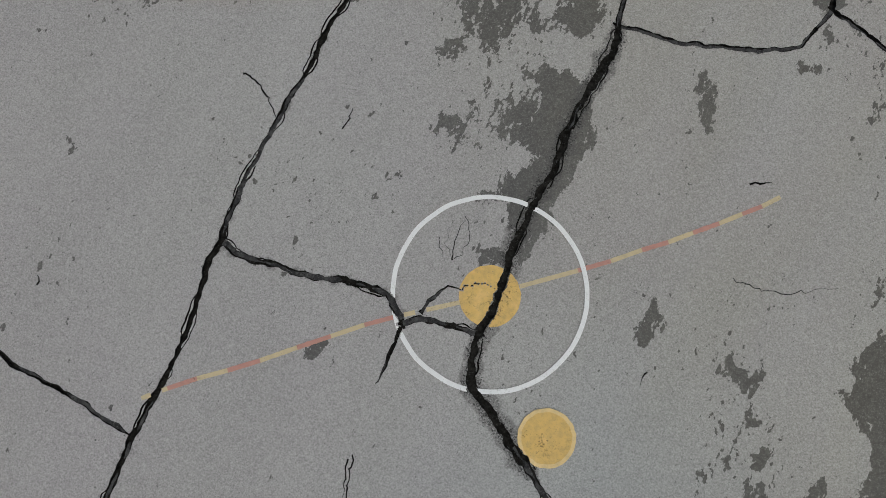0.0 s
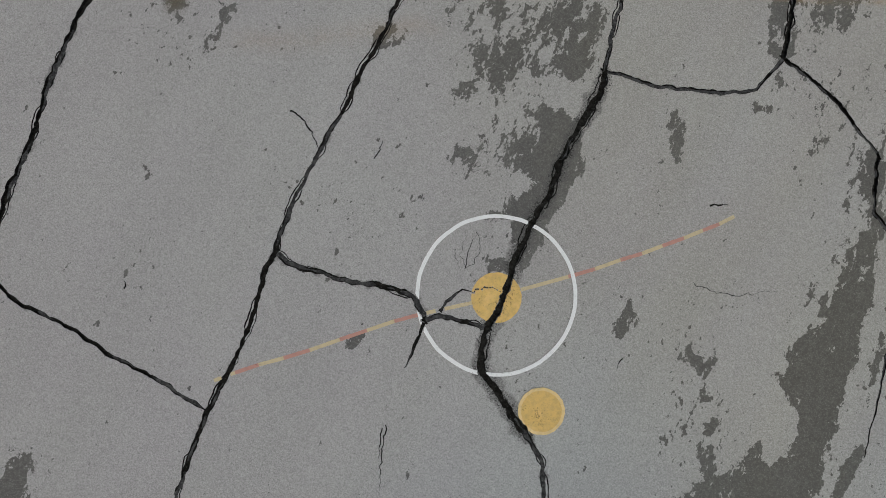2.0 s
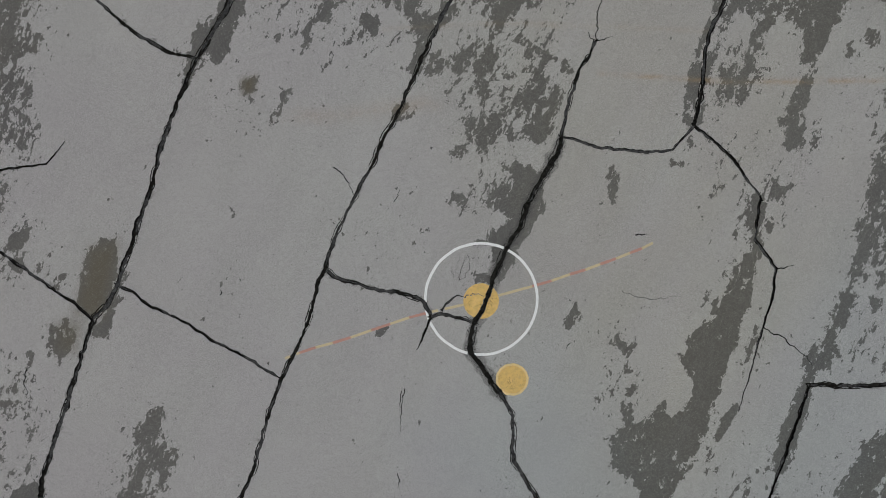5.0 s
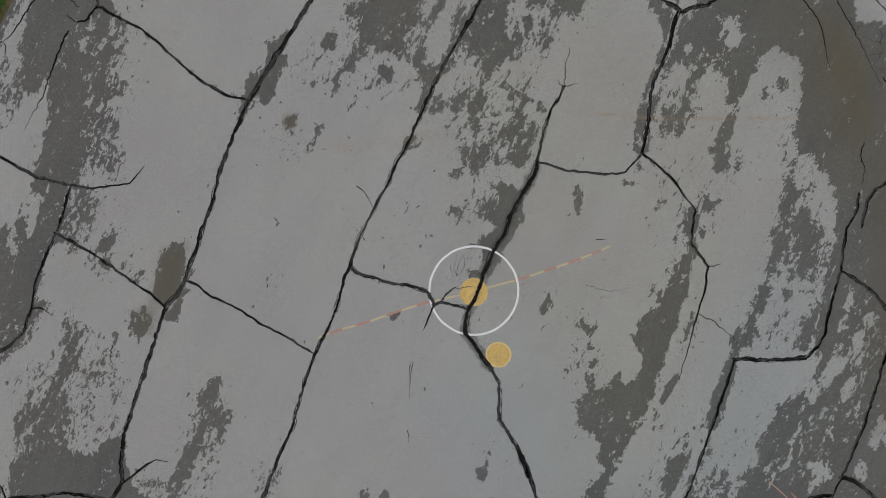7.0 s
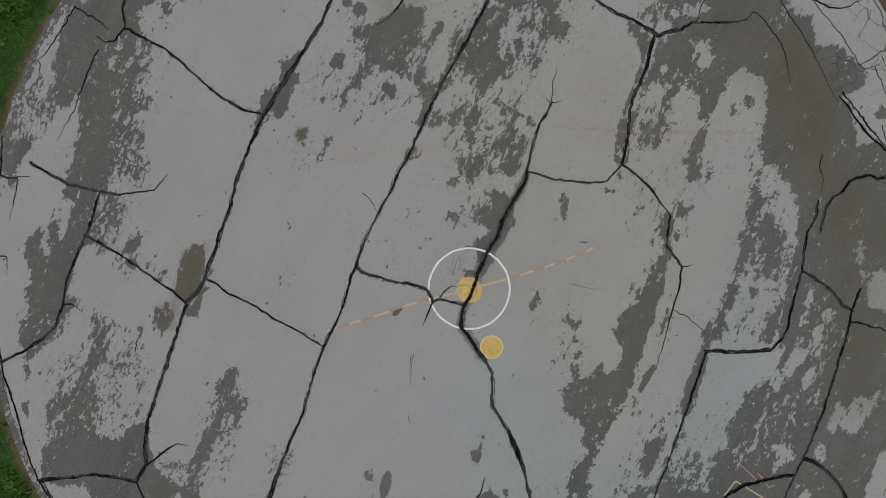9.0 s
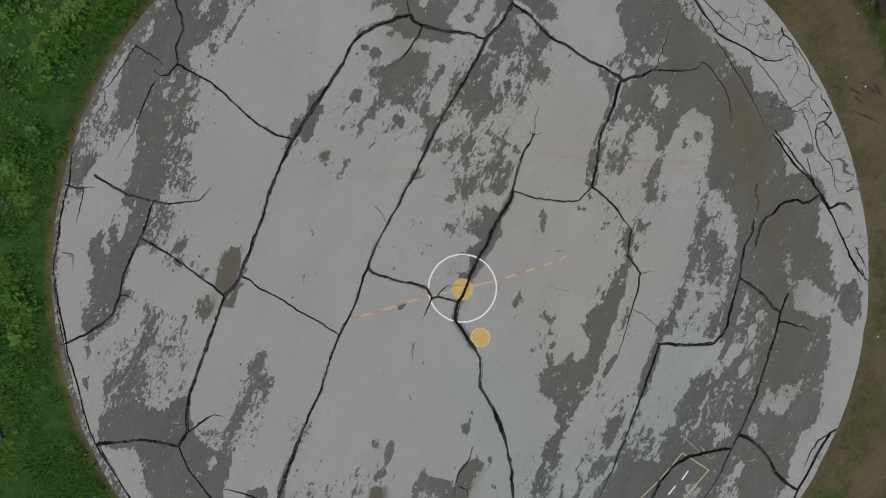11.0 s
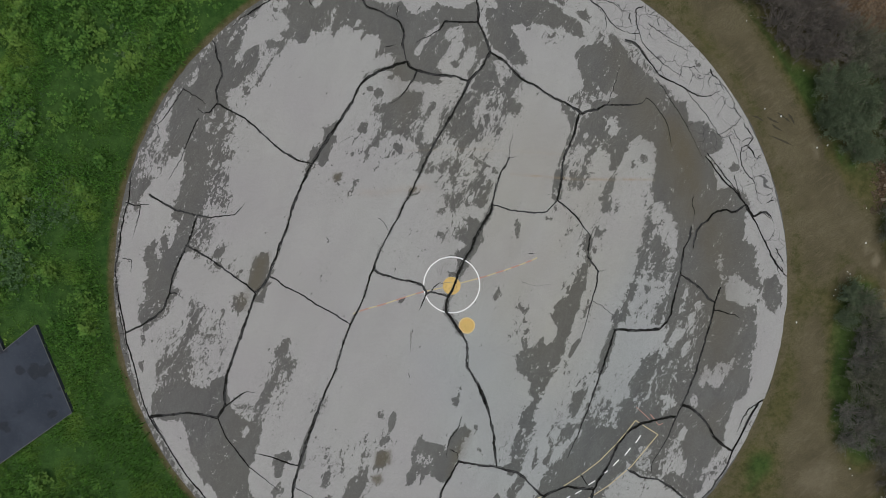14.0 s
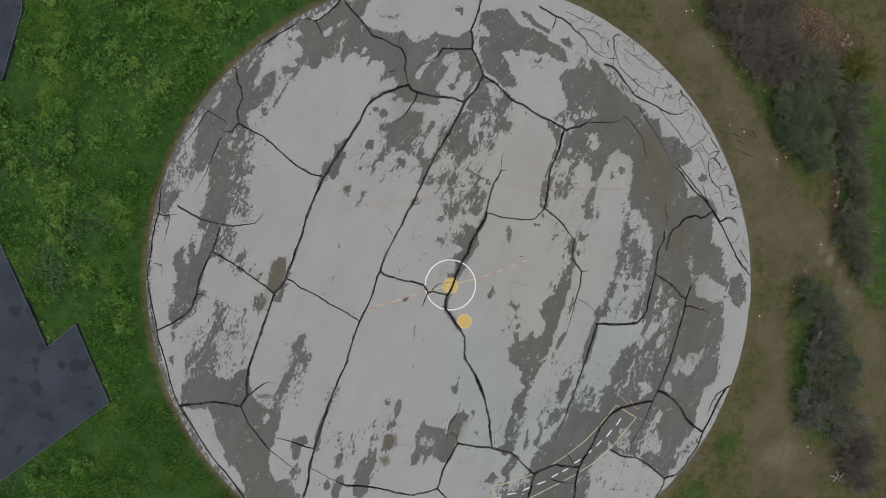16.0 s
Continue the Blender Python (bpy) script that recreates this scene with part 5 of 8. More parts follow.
worn(0.9, (2.04, -0.81), (2.08, -0.79), (2.09, -0.83), (2.02, -0.90), (2.00, -0.87), edge=0.035)
worn(0.9, (1.77, -0.97), (1.82, -0.97), (1.80, -1.01), edge=0.035)
worn(0.9, (1.94, -1.00), (1.99, -0.95), (2.02, -1.02), (1.98, -1.07), (1.93, -1.12), (1.90, -1.11), edge=0.035)
worn(0.8, (1.55, -1.11), (1.60, -1.08), (1.64, -1.12), (1.60, -1.18), (1.55, -1.16), edge=0.035)
worn(0.8, (2.00, -1.11), (2.04, -1.12), (2.01, -1.17), edge=0.035)
worn(1, (1.83, -1.18), (1.86, -1.15), (1.93, -1.19), (1.98, -1.20), (1.96, -1.32), (1.91, -1.39), (1.90, -1.46), (1.86, -1.40), (1.88, -1.32), (1.83, -1.28), (1.81, -1.24), edge=0.035)
worn(1, (3.06, -1.20), (3.14, -1.23), (3.12, -1.28), (3.06, -1.33), (3.05, -1.41), (2.97, -1.50), (2.92, -1.60), (2.87, -1.60), (2.90, -1.50), (2.95, -1.40), (2.91, -1.37), (2.98, -1.32), edge=0.06)
worn(1, (3.31, -0.26), (3.27, -0.41), (3.20, -0.65), (3.15, -0.88), (3.17, -0.89), (3.25, -0.66), (3.33, -0.41), edge=0.035)
worn(1, (3.93, -0.55), (3.99, -0.66), (3.98, -0.82), (3.89, -0.98), (3.87, -1.22), (3.82, -1.35), (3.77, -1.51), (3.75, -1.61), (3.70, -1.77), (3.65, -1.95), (3.45, -1.92), (3.50, -1.80), (3.58, -1.65), (3.59, -1.48), (3.68, -1.33), (3.73, -1.17), (3.78, -0.96), (3.82, -0.86), (3.79, -0.70), (3.86, -0.65), edge=0.06)
worn(1, (-3.35, -1.25), (-3.26, -1.24), (-3.21, -1.32), (-3.27, -1.39), (-3.26, -1.49), (-3.26, -1.63), (-3.24, -1.74), (-3.24, -1.87), (-3.68, -1.94), (-3.66, -1.84), (-3.60, -1.80), (-3.60, -1.68), (-3.55, -1.56), (-3.48, -1.47), (-3.40, -1.40), (-3.34, -1.34), edge=0.06)
worn(1, (-4.41, -1.90), (-4.37, -1.92), (-4.36, -2.01), (-4.42, -2.01), edge=0.035)

# the top, the lower left and the foot
worn(1, (-5.32, 4.88), (-4.88, 5.35), (-4.10, 5.92), (-3.43, 6.37), (-2.89, 6.67), (-2.36, 6.89), (-1.62, 6.91), (-1.76, 6.63), (-1.87, 6.45), (-1.70, 6.26), (-1.54, 6.17), (-1.17, 6.12), (-0.83, 6.18), (-0.71, 5.97), (-0.56, 5.88), (-0.22, 5.97), (-0.06, 6.14), (0.19, 6.04), (0.49, 5.99), (0.75, 6.18), (0.84, 6.01), (0.88, 5.72), (1.05, 5.34), (1.11, 5.09), (1.02, 5.03), (0.82, 4.72), (0.67, 4.37), (-0.08, 4.37), (-1.06, 4.42), (-1.89, 4.34), (-2.97, 4.33), (-4.17, 4.26), (-4.70, 4.24), (-5.35, 4.21), edge=0.07)
worn(-1.3, (-3.72, 4.11), (-3.91, 4.17), (-3.94, 4.36), (-3.76, 4.62), (-3.68, 4.82), (-3.55, 4.95), (-3.41, 5.09), (-3.31, 5.28), (-3.13, 5.32), (-3.05, 5.20), (-2.83, 5.26), (-2.69, 5.43), (-2.50, 5.50), (-2.36, 5.55), (-2.32, 5.38), (-2.23, 5.50), (-2.10, 5.53), (-1.86, 5.46), (-1.69, 5.52), (-1.72, 5.29), (-1.59, 5.42), (-1.34, 5.42), (-1.29, 5.21), (-1.39, 5.05), (-1.43, 4.89), (-1.32, 4.96), (-1.12, 5.03), (-1.01, 4.90), (-1.05, 4.77), (-1.33, 4.70), (-1.61, 4.57), (-1.75, 4.37), (-1.82, 4.18), edge=0.06)
worn(-1.2, (-4.44, 4.73), (-4.43, 4.92), (-4.33, 5.18), (-4.32, 5.37), (-4.22, 5.59), (-4.11, 5.79), (-3.91, 5.88), (-3.73, 5.98), (-3.57, 6.11), (-3.37, 6.16), (-3.25, 6.04), (-3.42, 5.94), (-3.39, 5.82), (-3.29, 5.75), (-3.27, 5.60), (-3.35, 5.47), (-3.49, 5.44), (-3.36, 5.32), (-3.53, 5.26), (-3.73, 5.30), (-3.87, 5.22), (-4.03, 5.16), (-4.20, 5.06), (-4.33, 4.82), edge=0.06)
worn(0.9, (-3.63, 5.99), (-3.55, 5.99), (-3.54, 5.91), (-3.62, 5.92), edge=0.03)
worn(0.9, (-3.68, 5.88), (-3.61, 5.81), (-3.53, 5.71), (-3.61, 5.74), edge=0.03)
worn(-1, (-4.05, 5.80), (-3.90, 6.03), (-3.70, 6.16), (-3.54, 6.30), (-3.46, 6.32), (-3.54, 6.19), (-3.73, 5.98), (-3.92, 5.85), edge=0.04)
worn(-0.35, (-4.72, 5.14), (-4.51, 5.43), (-4.18, 5.72), (-4.11, 5.79), (-4.28, 5.50), (-4.55, 5.25), edge=0.06)
worn(-0.8, (-3.04, 6.38), (-2.97, 6.54), (-2.69, 6.70), (-2.49, 6.76), (-2.49, 6.64), (-2.74, 6.55), (-2.90, 6.36), edge=0.05)
worn(-1, (-2.80, 6.01), (-2.73, 6.18), (-2.57, 6.27), (-2.51, 6.18), (-2.64, 6.02), edge=0.05)
worn(-1, (-2.45, 6.22), (-2.39, 6.37), (-2.21, 6.44), (-2.24, 6.31), (-2.35, 6.22), edge=0.05)
worn(-0.9, (-2.39, 5.54), (-2.39, 5.75), (-2.34, 5.94), (-2.30, 6.06), (-2.27, 6.00), (-2.30, 5.60), edge=0.03)
worn(-0.5, (-2.90, 5.26), (-2.82, 5.51), (-2.63, 5.49), (-2.69, 5.29), edge=0.05)
worn(-0.5, (-2.61, 5.44), (-2.52, 5.57), (-2.36, 5.65), (-2.37, 5.45), edge=0.05)
worn(-0.6, (-2.23, 5.48), (-2.19, 5.60), (-2.01, 5.63), (-1.85, 5.51), edge=0.05)
worn(-0.8, (-1.88, 5.61), (-1.78, 5.77), (-1.70, 5.72), (-1.77, 5.59), edge=0.03)
worn(-0.8, (-4.30, 4.31), (-4.23, 4.48), (-4.09, 4.61), (-3.95, 4.81), (-3.91, 5.07), (-3.86, 5.28), (-3.77, 5.22), (-3.74, 5.01), (-3.63, 5.14), (-3.54, 5.11), (-3.61, 4.95), (-3.72, 4.82), (-3.83, 4.62), (-3.96, 4.45), (-4.07, 4.26), edge=0.05)
worn(-1, (-4.54, 3.96), (-4.46, 4.25), (-4.30, 4.33), (-4.27, 4.09), (-4.38, 3.96), edge=0.04)
worn(-0.8, (-5.50, 4.26), (-5.36, 4.56), (-5.25, 4.66), (-5.25, 4.50), (-5.41, 4.29), edge=0.04)
worn(0.3, (-1.46, 6.54), (-1.16, 6.52), (-0.84, 6.60), (-1.00, 6.40), (-1.23, 6.44), edge=0.04)
worn(0.9, (0.32, 6.71), (0.61, 6.71), (0.60, 6.47), (0.53, 6.58), (0.40, 6.66), edge=0.04)
worn(-1, (-0.33, 5.35), (-0.29, 5.48), (-0.15, 5.60), (-0.02, 5.64), (-0.03, 5.51), (-0.15, 5.41), (-0.29, 5.24), (-0.43, 5.21), edge=0.04)
worn(-1, (-0.58, 5.00), (-0.52, 5.16), (-0.39, 5.31), (-0.32, 5.26), (-0.47, 4.96), edge=0.04)
worn(-1, (0.09, 5.41), (0.19, 5.56), (0.39, 5.64), (0.50, 5.60), (0.55, 5.41), (0.49, 5.29), (0.54, 5.19), (0.44, 5.04), (0.41, 4.88), (0.50, 4.91), (0.60, 5.10), (0.67, 5.22), (0.82, 5.18), (0.74, 4.97), (0.72, 4.78), (0.61, 4.65), (0.59, 4.46), (0.45, 4.27), (0.31, 4.19), (0.13, 4.27), (0.03, 4.46), (0.08, 4.59), (-0.06, 4.72), (0.03, 4.91), (0.19, 5.16), (0.26, 5.29), (0.12, 5.34), edge=0.06)
worn(0.9, (0.25, 4.83), (0.39, 4.91), (0.42, 4.73), (0.31, 4.71), edge=0.03)
worn(-0.8, (0.84, 6.10), (0.90, 6.18), (0.97, 5.91), (0.98, 5.60), (1.09, 5.38), (1.01, 5.51), (0.92, 5.71), edge=0.03)
worn(-1.1, (0.88, 6.46), (0.96, 6.55), (1.03, 6.34), (1.13, 6.22), (1.28, 6.13), (1.22, 6.03), (1.00, 6.02), (0.90, 6.07), (0.93, 6.28), edge=0.04)
worn(1, (1.02, 6.59), (1.26, 6.65), (1.52, 6.69), (1.69, 6.67), (1.82, 6.54), (1.93, 6.36), (2.14, 6.26), (2.34, 6.19), (2.54, 6.10), (2.68, 6.00), (2.68, 5.90), (2.82, 5.87), (3.02, 5.76), (3.11, 5.67), (3.13, 5.48), (3.17, 5.38), (3.01, 5.42), (2.83, 5.46), (2.70, 5.52), (2.68, 5.65), (2.56, 5.60), (2.43, 5.57), (2.29, 5.66), (2.09, 5.66), (1.93, 5.62), (1.75, 5.67), (1.55, 5.63), (1.62, 5.52), (1.72, 5.33), (1.77, 5.17), (1.88, 5.01), (1.91, 4.82), (1.78, 4.80), (1.57, 4.79), (1.50, 4.89), (1.36, 5.02), (1.18, 5.13), (1.08, 5.31), (1.01, 5.53), (1.00, 6.01), (1.22, 6.03), (1.28, 6.13), (1.13, 6.24), (1.03, 6.36), edge=0.06)
worn(-1.1, (1.68, 6.69), (1.86, 6.64), (2.07, 6.45), (2.27, 6.32), (2.27, 6.23), (2.07, 6.24), (1.93, 6.36), (1.82, 6.54), edge=0.03)
worn(1, (1.99, 6.66), (2.26, 6.54), (2.36, 6.38), (2.74, 6.15), (2.65, 6.06), (2.41, 6.23), (2.20, 6.38), (2.06, 6.51), edge=0.04)
worn(1, (2.97, 5.99), (3.08, 5.96), (3.22, 5.86), (3.25, 5.71), (3.09, 5.79), (2.99, 5.89), edge=0.04)
worn(0.9, (1.88, 5.59), (2.01, 5.62), (1.99, 5.54), (1.90, 5.54), edge=0.03)
worn(-0.45, (2.03, 5.54), (2.74, 5.50), (2.84, 5.39), (2.51, 5.20), (2.10, 5.29), edge=0.06)
worn(1, (3.15, 5.20), (3.34, 5.25), (3.44, 5.37), (3.63, 5.47), (3.80, 5.46), (3.97, 5.30), (4.11, 5.00), (4.39, 4.70), (4.69, 4.51), (4.75, 4.27), (4.95, 4.00), (4.44, 3.76), (3.37, 3.80), (3.16, 4.14), (3.18, 4.46), (3.13, 4.72), (3.02, 4.88), (3.00, 5.04), (3.05, 5.13), edge=0.07)
worn(-0.1, (3.29, 5.60), (3.42, 5.68), (3.64, 5.53), (3.73, 5.31), (3.68, 5.19), (3.51, 5.31), (3.42, 5.22), (3.36, 5.41), edge=0.03)
worn(-0.25, (3.97, 5.38), (4.17, 5.26), (4.38, 4.93), (4.50, 4.70), (4.31, 4.78), (4.11, 5.04), edge=0.03)
worn(-0.5, (3.45, 4.11), (3.41, 4.30), (3.46, 4.37), (3.53, 4.24), (3.62, 4.16), (3.78, 4.24), (3.89, 4.14), (3.74, 4.05), (3.55, 4.00), edge=0.02)
worn(-0.5, (3.34, 4.01), (3.25, 4.12), (3.36, 4.14), (3.50, 4.03), edge=0.02)
worn(1, (1.02, 5.03), (1.27, 5.03), (1.50, 4.83), (1.71, 4.63), (1.86, 4.48), (1.73, 4.31), (1.45, 4.19), (0.76, 4.20), (0.70, 4.33), (0.86, 4.68), edge=0.06)
worn(-0.7, (1.19, 4.88), (1.36, 4.88), (1.52, 4.79), (1.62, 4.57), (1.47, 4.42), (1.39, 4.57), (1.43, 4.36), (1.34, 4.28), (1.26, 4.58), edge=0.04)
worn(1, (-6.28, -2.83), (-6.15, -2.44), (-6.05, -2.23), (-5.95, -2.10), (-5.86, -1.89), (-5.52, -1.89), (-5.44, -2.24), (-5.36, -2.45), (-5.25, -2.34), (-5.12, -2.39), (-4.96, -2.18), (-4.77, -2.12), (-4.61, -2.12), (-4.62, -2.47), (-4.53, -2.75), (-4.29, -2.82), (-4.15, -3.01), (-4.02, -2.97), (-3.92, -2.62), (-3.87, -2.42), (-3.74, -2.14), (-3.56, -2.14), (-3.69, -2.49), (-3.78, -2.77), (-3.85, -3.11), (-3.90, -3.46), (-4.00, -3.80), (-4.11, -4.08), (-4.16, -4.35), (-4.10, -4.63), (-3.96, -4.84), (-3.72, -4.78), (-3.58, -4.85), (-3.51, -5.10), (-3.37, -5.20), (-3.43, -5.47), (-4.66, -5.44), (-4.87, -5.10), (-5.14, -4.47), (-5.28, -4.19), (-5.55, -3.70), (-5.59, -3.42), (-5.62, -3.21), (-5.73, -3.03), (-5.89, -3.07), (-6.08, -3.00), edge=0.06)
worn(-1.2, (-6.02, -3.21), (-5.88, -3.35), (-5.79, -3.21), (-5.66, -3.00), (-5.51, -3.35), (-5.46, -3.63), (-5.32, -3.98), (-5.21, -4.15), (-5.55, -4.16), (-5.72, -4.11), (-5.95, -3.83), (-6.15, -3.41), (-6.26, -3.13), (-6.15, -3.11), edge=0.04)
worn(-1, (-5.18, -4.56), (-5.05, -4.46), (-4.91, -4.61), (-4.83, -4.82), (-4.71, -4.99), (-4.77, -5.13), (-4.94, -4.96), (-5.10, -4.77), edge=0.04)
worn(-0.9, (-4.67, -5.02), (-4.58, -5.07), (-4.64, -5.13), edge=0.03)
worn(-1, (-4.31, -3.42), (-4.26, -3.24), (-4.18, -3.15), (-4.13, -3.29), (-4.23, -3.45), edge=0.03)
worn(-0.5, (-4.53, -2.75), (-4.29, -2.80), (-4.05, -2.84), (-3.99, -3.01), (-4.18, -3.06), (-4.40, -2.92), edge=0.05)
worn(1, (-3.62, -3.80), (-3.26, -3.70), (-3.20, -3.89), (-3.36, -4.03), (-3.44, -4.33), (-3.59, -4.32), (-3.62, -4.02), edge=0.05)
worn(1, (-3.07, -4.17), (-3.00, -3.62), (-2.85, -3.21), (-2.68, -2.88), (-2.74, -3.15), (-2.83, -3.56), (-2.96, -4.11), edge=0.05)
worn(0.6, (-3.68, -4.60), (-3.45, -4.37), (-3.36, -4.58), (-3.50, -4.88), (-3.61, -4.79), edge=0.05)
worn(0.8, (-2.51, -4.26), (-2.32, -4.03), (-2.36, -4.40), (-2.48, -4.63), (-2.57, -4.43), edge=0.05)
worn(0.9, (-2.56, -4.84), (-2.34, -4.67), (-2.30, -4.88), (-2.43, -5.15), (-2.53, -5.42), (-2.65, -5.17), edge=0.05)
worn(0.9, (-2.85, -4.89), (-2.69, -4.79), (-2.64, -5.01), (-2.78, -5.10), edge=0.04)
worn(0.9, (-2.02, -4.50), (-1.79, -4.20), (-1.78, -4.89), (-1.90, -5.36), (-2.10, -5.18), (-2.06, -4.75), edge=0.05)
worn(-0.5, (-2.56, -3.33), (-2.20, -3.40), (-2.11, -4.06), (-2.45, -4.08), edge=0.12)
worn(-0.5, (-2.66, -2.52), (-2.52, -2.41), (-2.49, -2.81), (-2.68, -3.02), (-2.76, -2.87), edge=0.12)
worn(1, (-0.59, -3.74), (-0.49, -3.54), (-0.35, -3.33), (-0.26, -3.47), (-0.02, -3.52), (0.17, -3.57), (0.20, -3.68), (0.27, -3.34), (0.42, -3.20), (0.63, -3.10), (0.76, -3.26), (0.56, -3.54), (0.41, -4.09), (0.27, -4.36), (0.12, -4.43), (-0.05, -4.29), (-0.12, -4.16), (-0.23, -4.23), (-0.35, -4.46), (-0.40, -4.22), (-0.52, -4.45), (-0.66, -4.43), (-0.69, -4.22), (-0.55, -4.02), edge=0.06)
worn(-0.1, (-0.40, -3.75), (-0.12, -3.82), (-0.02, -4.02), (-0.30, -4.02), (-0.49, -3.95), edge=0.06)
worn(1, (-1.38, -4.07), (-1.34, -3.73), (-1.23, -3.67), (-1.10, -3.74), (-1.13, -4.01), (-1.27, -4.09), edge=0.04)
worn(0.9, (-1.26, -3.61), (-1.21, -3.39), (-1.06, -3.33), (-1.01, -3.46), (-1.15, -3.55), edge=0.03)
worn(0.9, (-1.06, -3.33), (-1.10, -3.12), (-0.99, -2.92), (-0.91, -2.81), (-0.88, -2.99), (-0.97, -3.19), edge=0.03)
worn(0.9, (-1.30, -2.92), (-1.29, -2.79), (-1.16, -2.88), (-1.20, -2.99), edge=0.03)
worn(1, (-1.71, -4.10), (-1.50, -4.02), (-1.52, -4.21), (-1.57, -4.48), (-1.71, -4.75), (-1.67, -4.89), (-1.80, -5.19), (-1.93, -5.02), (-1.90, -4.61), (-1.76, -4.41), edge=0.05)
worn(1, (0.35, -2.65), (0.45, -2.42), (0.51, -2.33), (0.49, -2.62), (0.40, -2.71), edge=0.03)
worn(-0.5, (0.93, -2.86), (0.84, -3.47), (1.06, -3.67), (1.02, -4.22), (0.84, -3.68), (0.75, -3.13), edge=0.08)
worn(1, (1.83, -3.12), (1.83, -2.83), (2.00, -2.69), (2.17, -2.75), (2.06, -2.96), (1.93, -3.15), edge=0.05)
worn(0.9, (1.66, -3.77), (1.74, -3.32), (1.86, -3.22), (1.88, -3.45), (1.78, -3.76), edge=0.05)
worn(0.9, (2.09, -4.10), (2.13, -3.72), (2.22, -3.57), (2.24, -3.79), (2.16, -4.03), edge=0.04)
worn(0.9, (1.08, -4.90), (1.27, -4.70), (1.35, -4.60), (1.46, -4.76), (1.32, -4.92), edge=0.05)
worn(0.6, (1.51, -4.57), (1.68, -4.35), (1.82, -4.18), (1.99, -4.26), (1.83, -4.57), (1.69, -4.79), (1.56, -4.71), edge=0.06)
worn(0.9, (1.45, -4.02), (1.69, -3.91), (1.78, -4.14), (1.61, -4.24), edge=0.05)
worn(-1.1, (-1.81, 4.24), (-1.68, 4.45), (-1.50, 4.60), (-1.26, 4.67), (-1.05, 4.63), (-0.97, 4.52), (-0.89, 4.52), (-0.85, 4.37), (-0.75, 4.27), (-0.81, 4.11), (-1.07, 3.95), (-1.63, 3.91), (-1.90, 3.95), edge=0.05)
worn(1.3, (-1.44, 4.25), (-1.46, 4.20), (-1.52, 4.19), (-1.57, 4.22), (-1.57, 4.28), (-1.52, 4.31), (-1.46, 4.30), edge=0.03)
worn(1.3, (-1.22, 4.17), (-1.26, 4.09), (-1.35, 4.06), (-1.43, 4.12), (-1.43, 4.21), (-1.35, 4.27), (-1.25, 4.25), edge=0.03)
worn(0.9, (-1.17, 4.49), (-1.08, 4.59), (-0.97, 4.55), (-1.03, 4.44), edge=0.03)
worn(-0.1, (-6.60, -2.58), (-6.41, -2.99), (-6.15, -3.55), (-5.88, -4.11), (-5.58, -4.53), (-5.20, -5.01), (-5.40, -4.97), (-5.81, -4.34), (-6.14, -3.85), (-6.41, -3.23), (-6.67, -2.71), edge=0.04)
worn(-0.3, (-7.20, 0.45), (-7.08, 0.45), (-7.02, -0.23), (-6.97, -0.78), (-6.88, -1.61), (-6.70, -2.44), (-6.78, -2.57), (-6.99, -1.75), (-7.11, -1.06), (-7.18, -0.37), edge=0.04)
worn(0.2, (-5.81, 4.16), (-5.57, 4.46), (-5.26, 4.86), (-4.98, 5.18), (-5.06, 4.96), (-5.27, 4.66), (-5.50, 4.34), (-5.72, 4.03), edge=0.04)

# the outermost edge, stripped bare by the lawn
EDGE_ARC = [radians(a) for a in range(97, 252, 3)]
worn(0.35, *[(PAD.x + (R_PAD + 0.06) * math.cos(a), PAD.y + (R_PAD + 0.06) * math.sin(a)) for a in EDGE_ARC], *[(PAD.x + (R_PAD - 0.12) * math.cos(a), PAD.y + (R_PAD - 0.12) * math.sin(a)) for a in EDGE_ARC[::-1]], edge=0.05)

# brown mud washed over the coat: strength and outline
MUD = []


def muddy(strength, *outline, soft=0.25):
    MUD.append((strength, soft, np.array(outline)))


muddy(0.8, (4.62, 3.66), (5.13, 3.75), (5.78, 2.77), (5.88, 1.69), (5.58, 1.16), (5.18, 1.86), (4.91, 2.55), soft=0.45)
muddy(0.5, (3.90, 5.10), (5.12, 3.94), (6.18, 2.08), (6.48, 0.85), (6.53, -1.89), (5.86, -1.89), (5.70, 1.42), (3.81, 4.22), soft=0.5)
muddy(0.7, (-4.22, -0.20), (-4.01, 0.56), (-3.69, 0.63), (-3.89, -0.21), soft=0.12)
muddy(0.6, (-4.43, -0.27), (-4.08, -0.20), (-4.19, -0.60), (-4.42, -0.59), soft=0.12)
muddy(0.7, (0.37, -3.69), (0.74, -3.29), (0.58, -3.75), (0.28, -4.23), soft=0.15)
muddy(0.8, (-2.30, 2.40), (-2.13, 2.42), (-2.16, 2.24), (-2.30, 2.23), soft=0.06)
muddy(0.8, (-1.24, -3.69), (-1.01, -3.69), (-1.01, -3.99), (-1.23, -4.01), soft=0.06)
muddy(0.35, (-1.17, 4.92), (-0.62, 4.78), (-0.43, 3.92), (-0.82, 3.32), (-1.07, 4.03), soft=0.3)
muddy(0.3, (6.39, -2.57), (6.11, -3.26), (5.84, -3.13), (6.12, -2.57), soft=0.2)
muddy(0.95, (4.70, 3.82), (5.29, 3.70), (5.57, 3.19), (5.79, 2.65), (5.87, 2.10), (5.56, 1.77), (5.36, 1.98), (5.14, 2.53), (4.89, 3.08), soft=0.30)
muddy(0.6, (5.49, 1.98), (5.87, 2.24), (6.15, 1.69), (6.23, 1.14), (6.05, 0.46), (5.79, 0.46), (5.58, 1.16), soft=0.35)
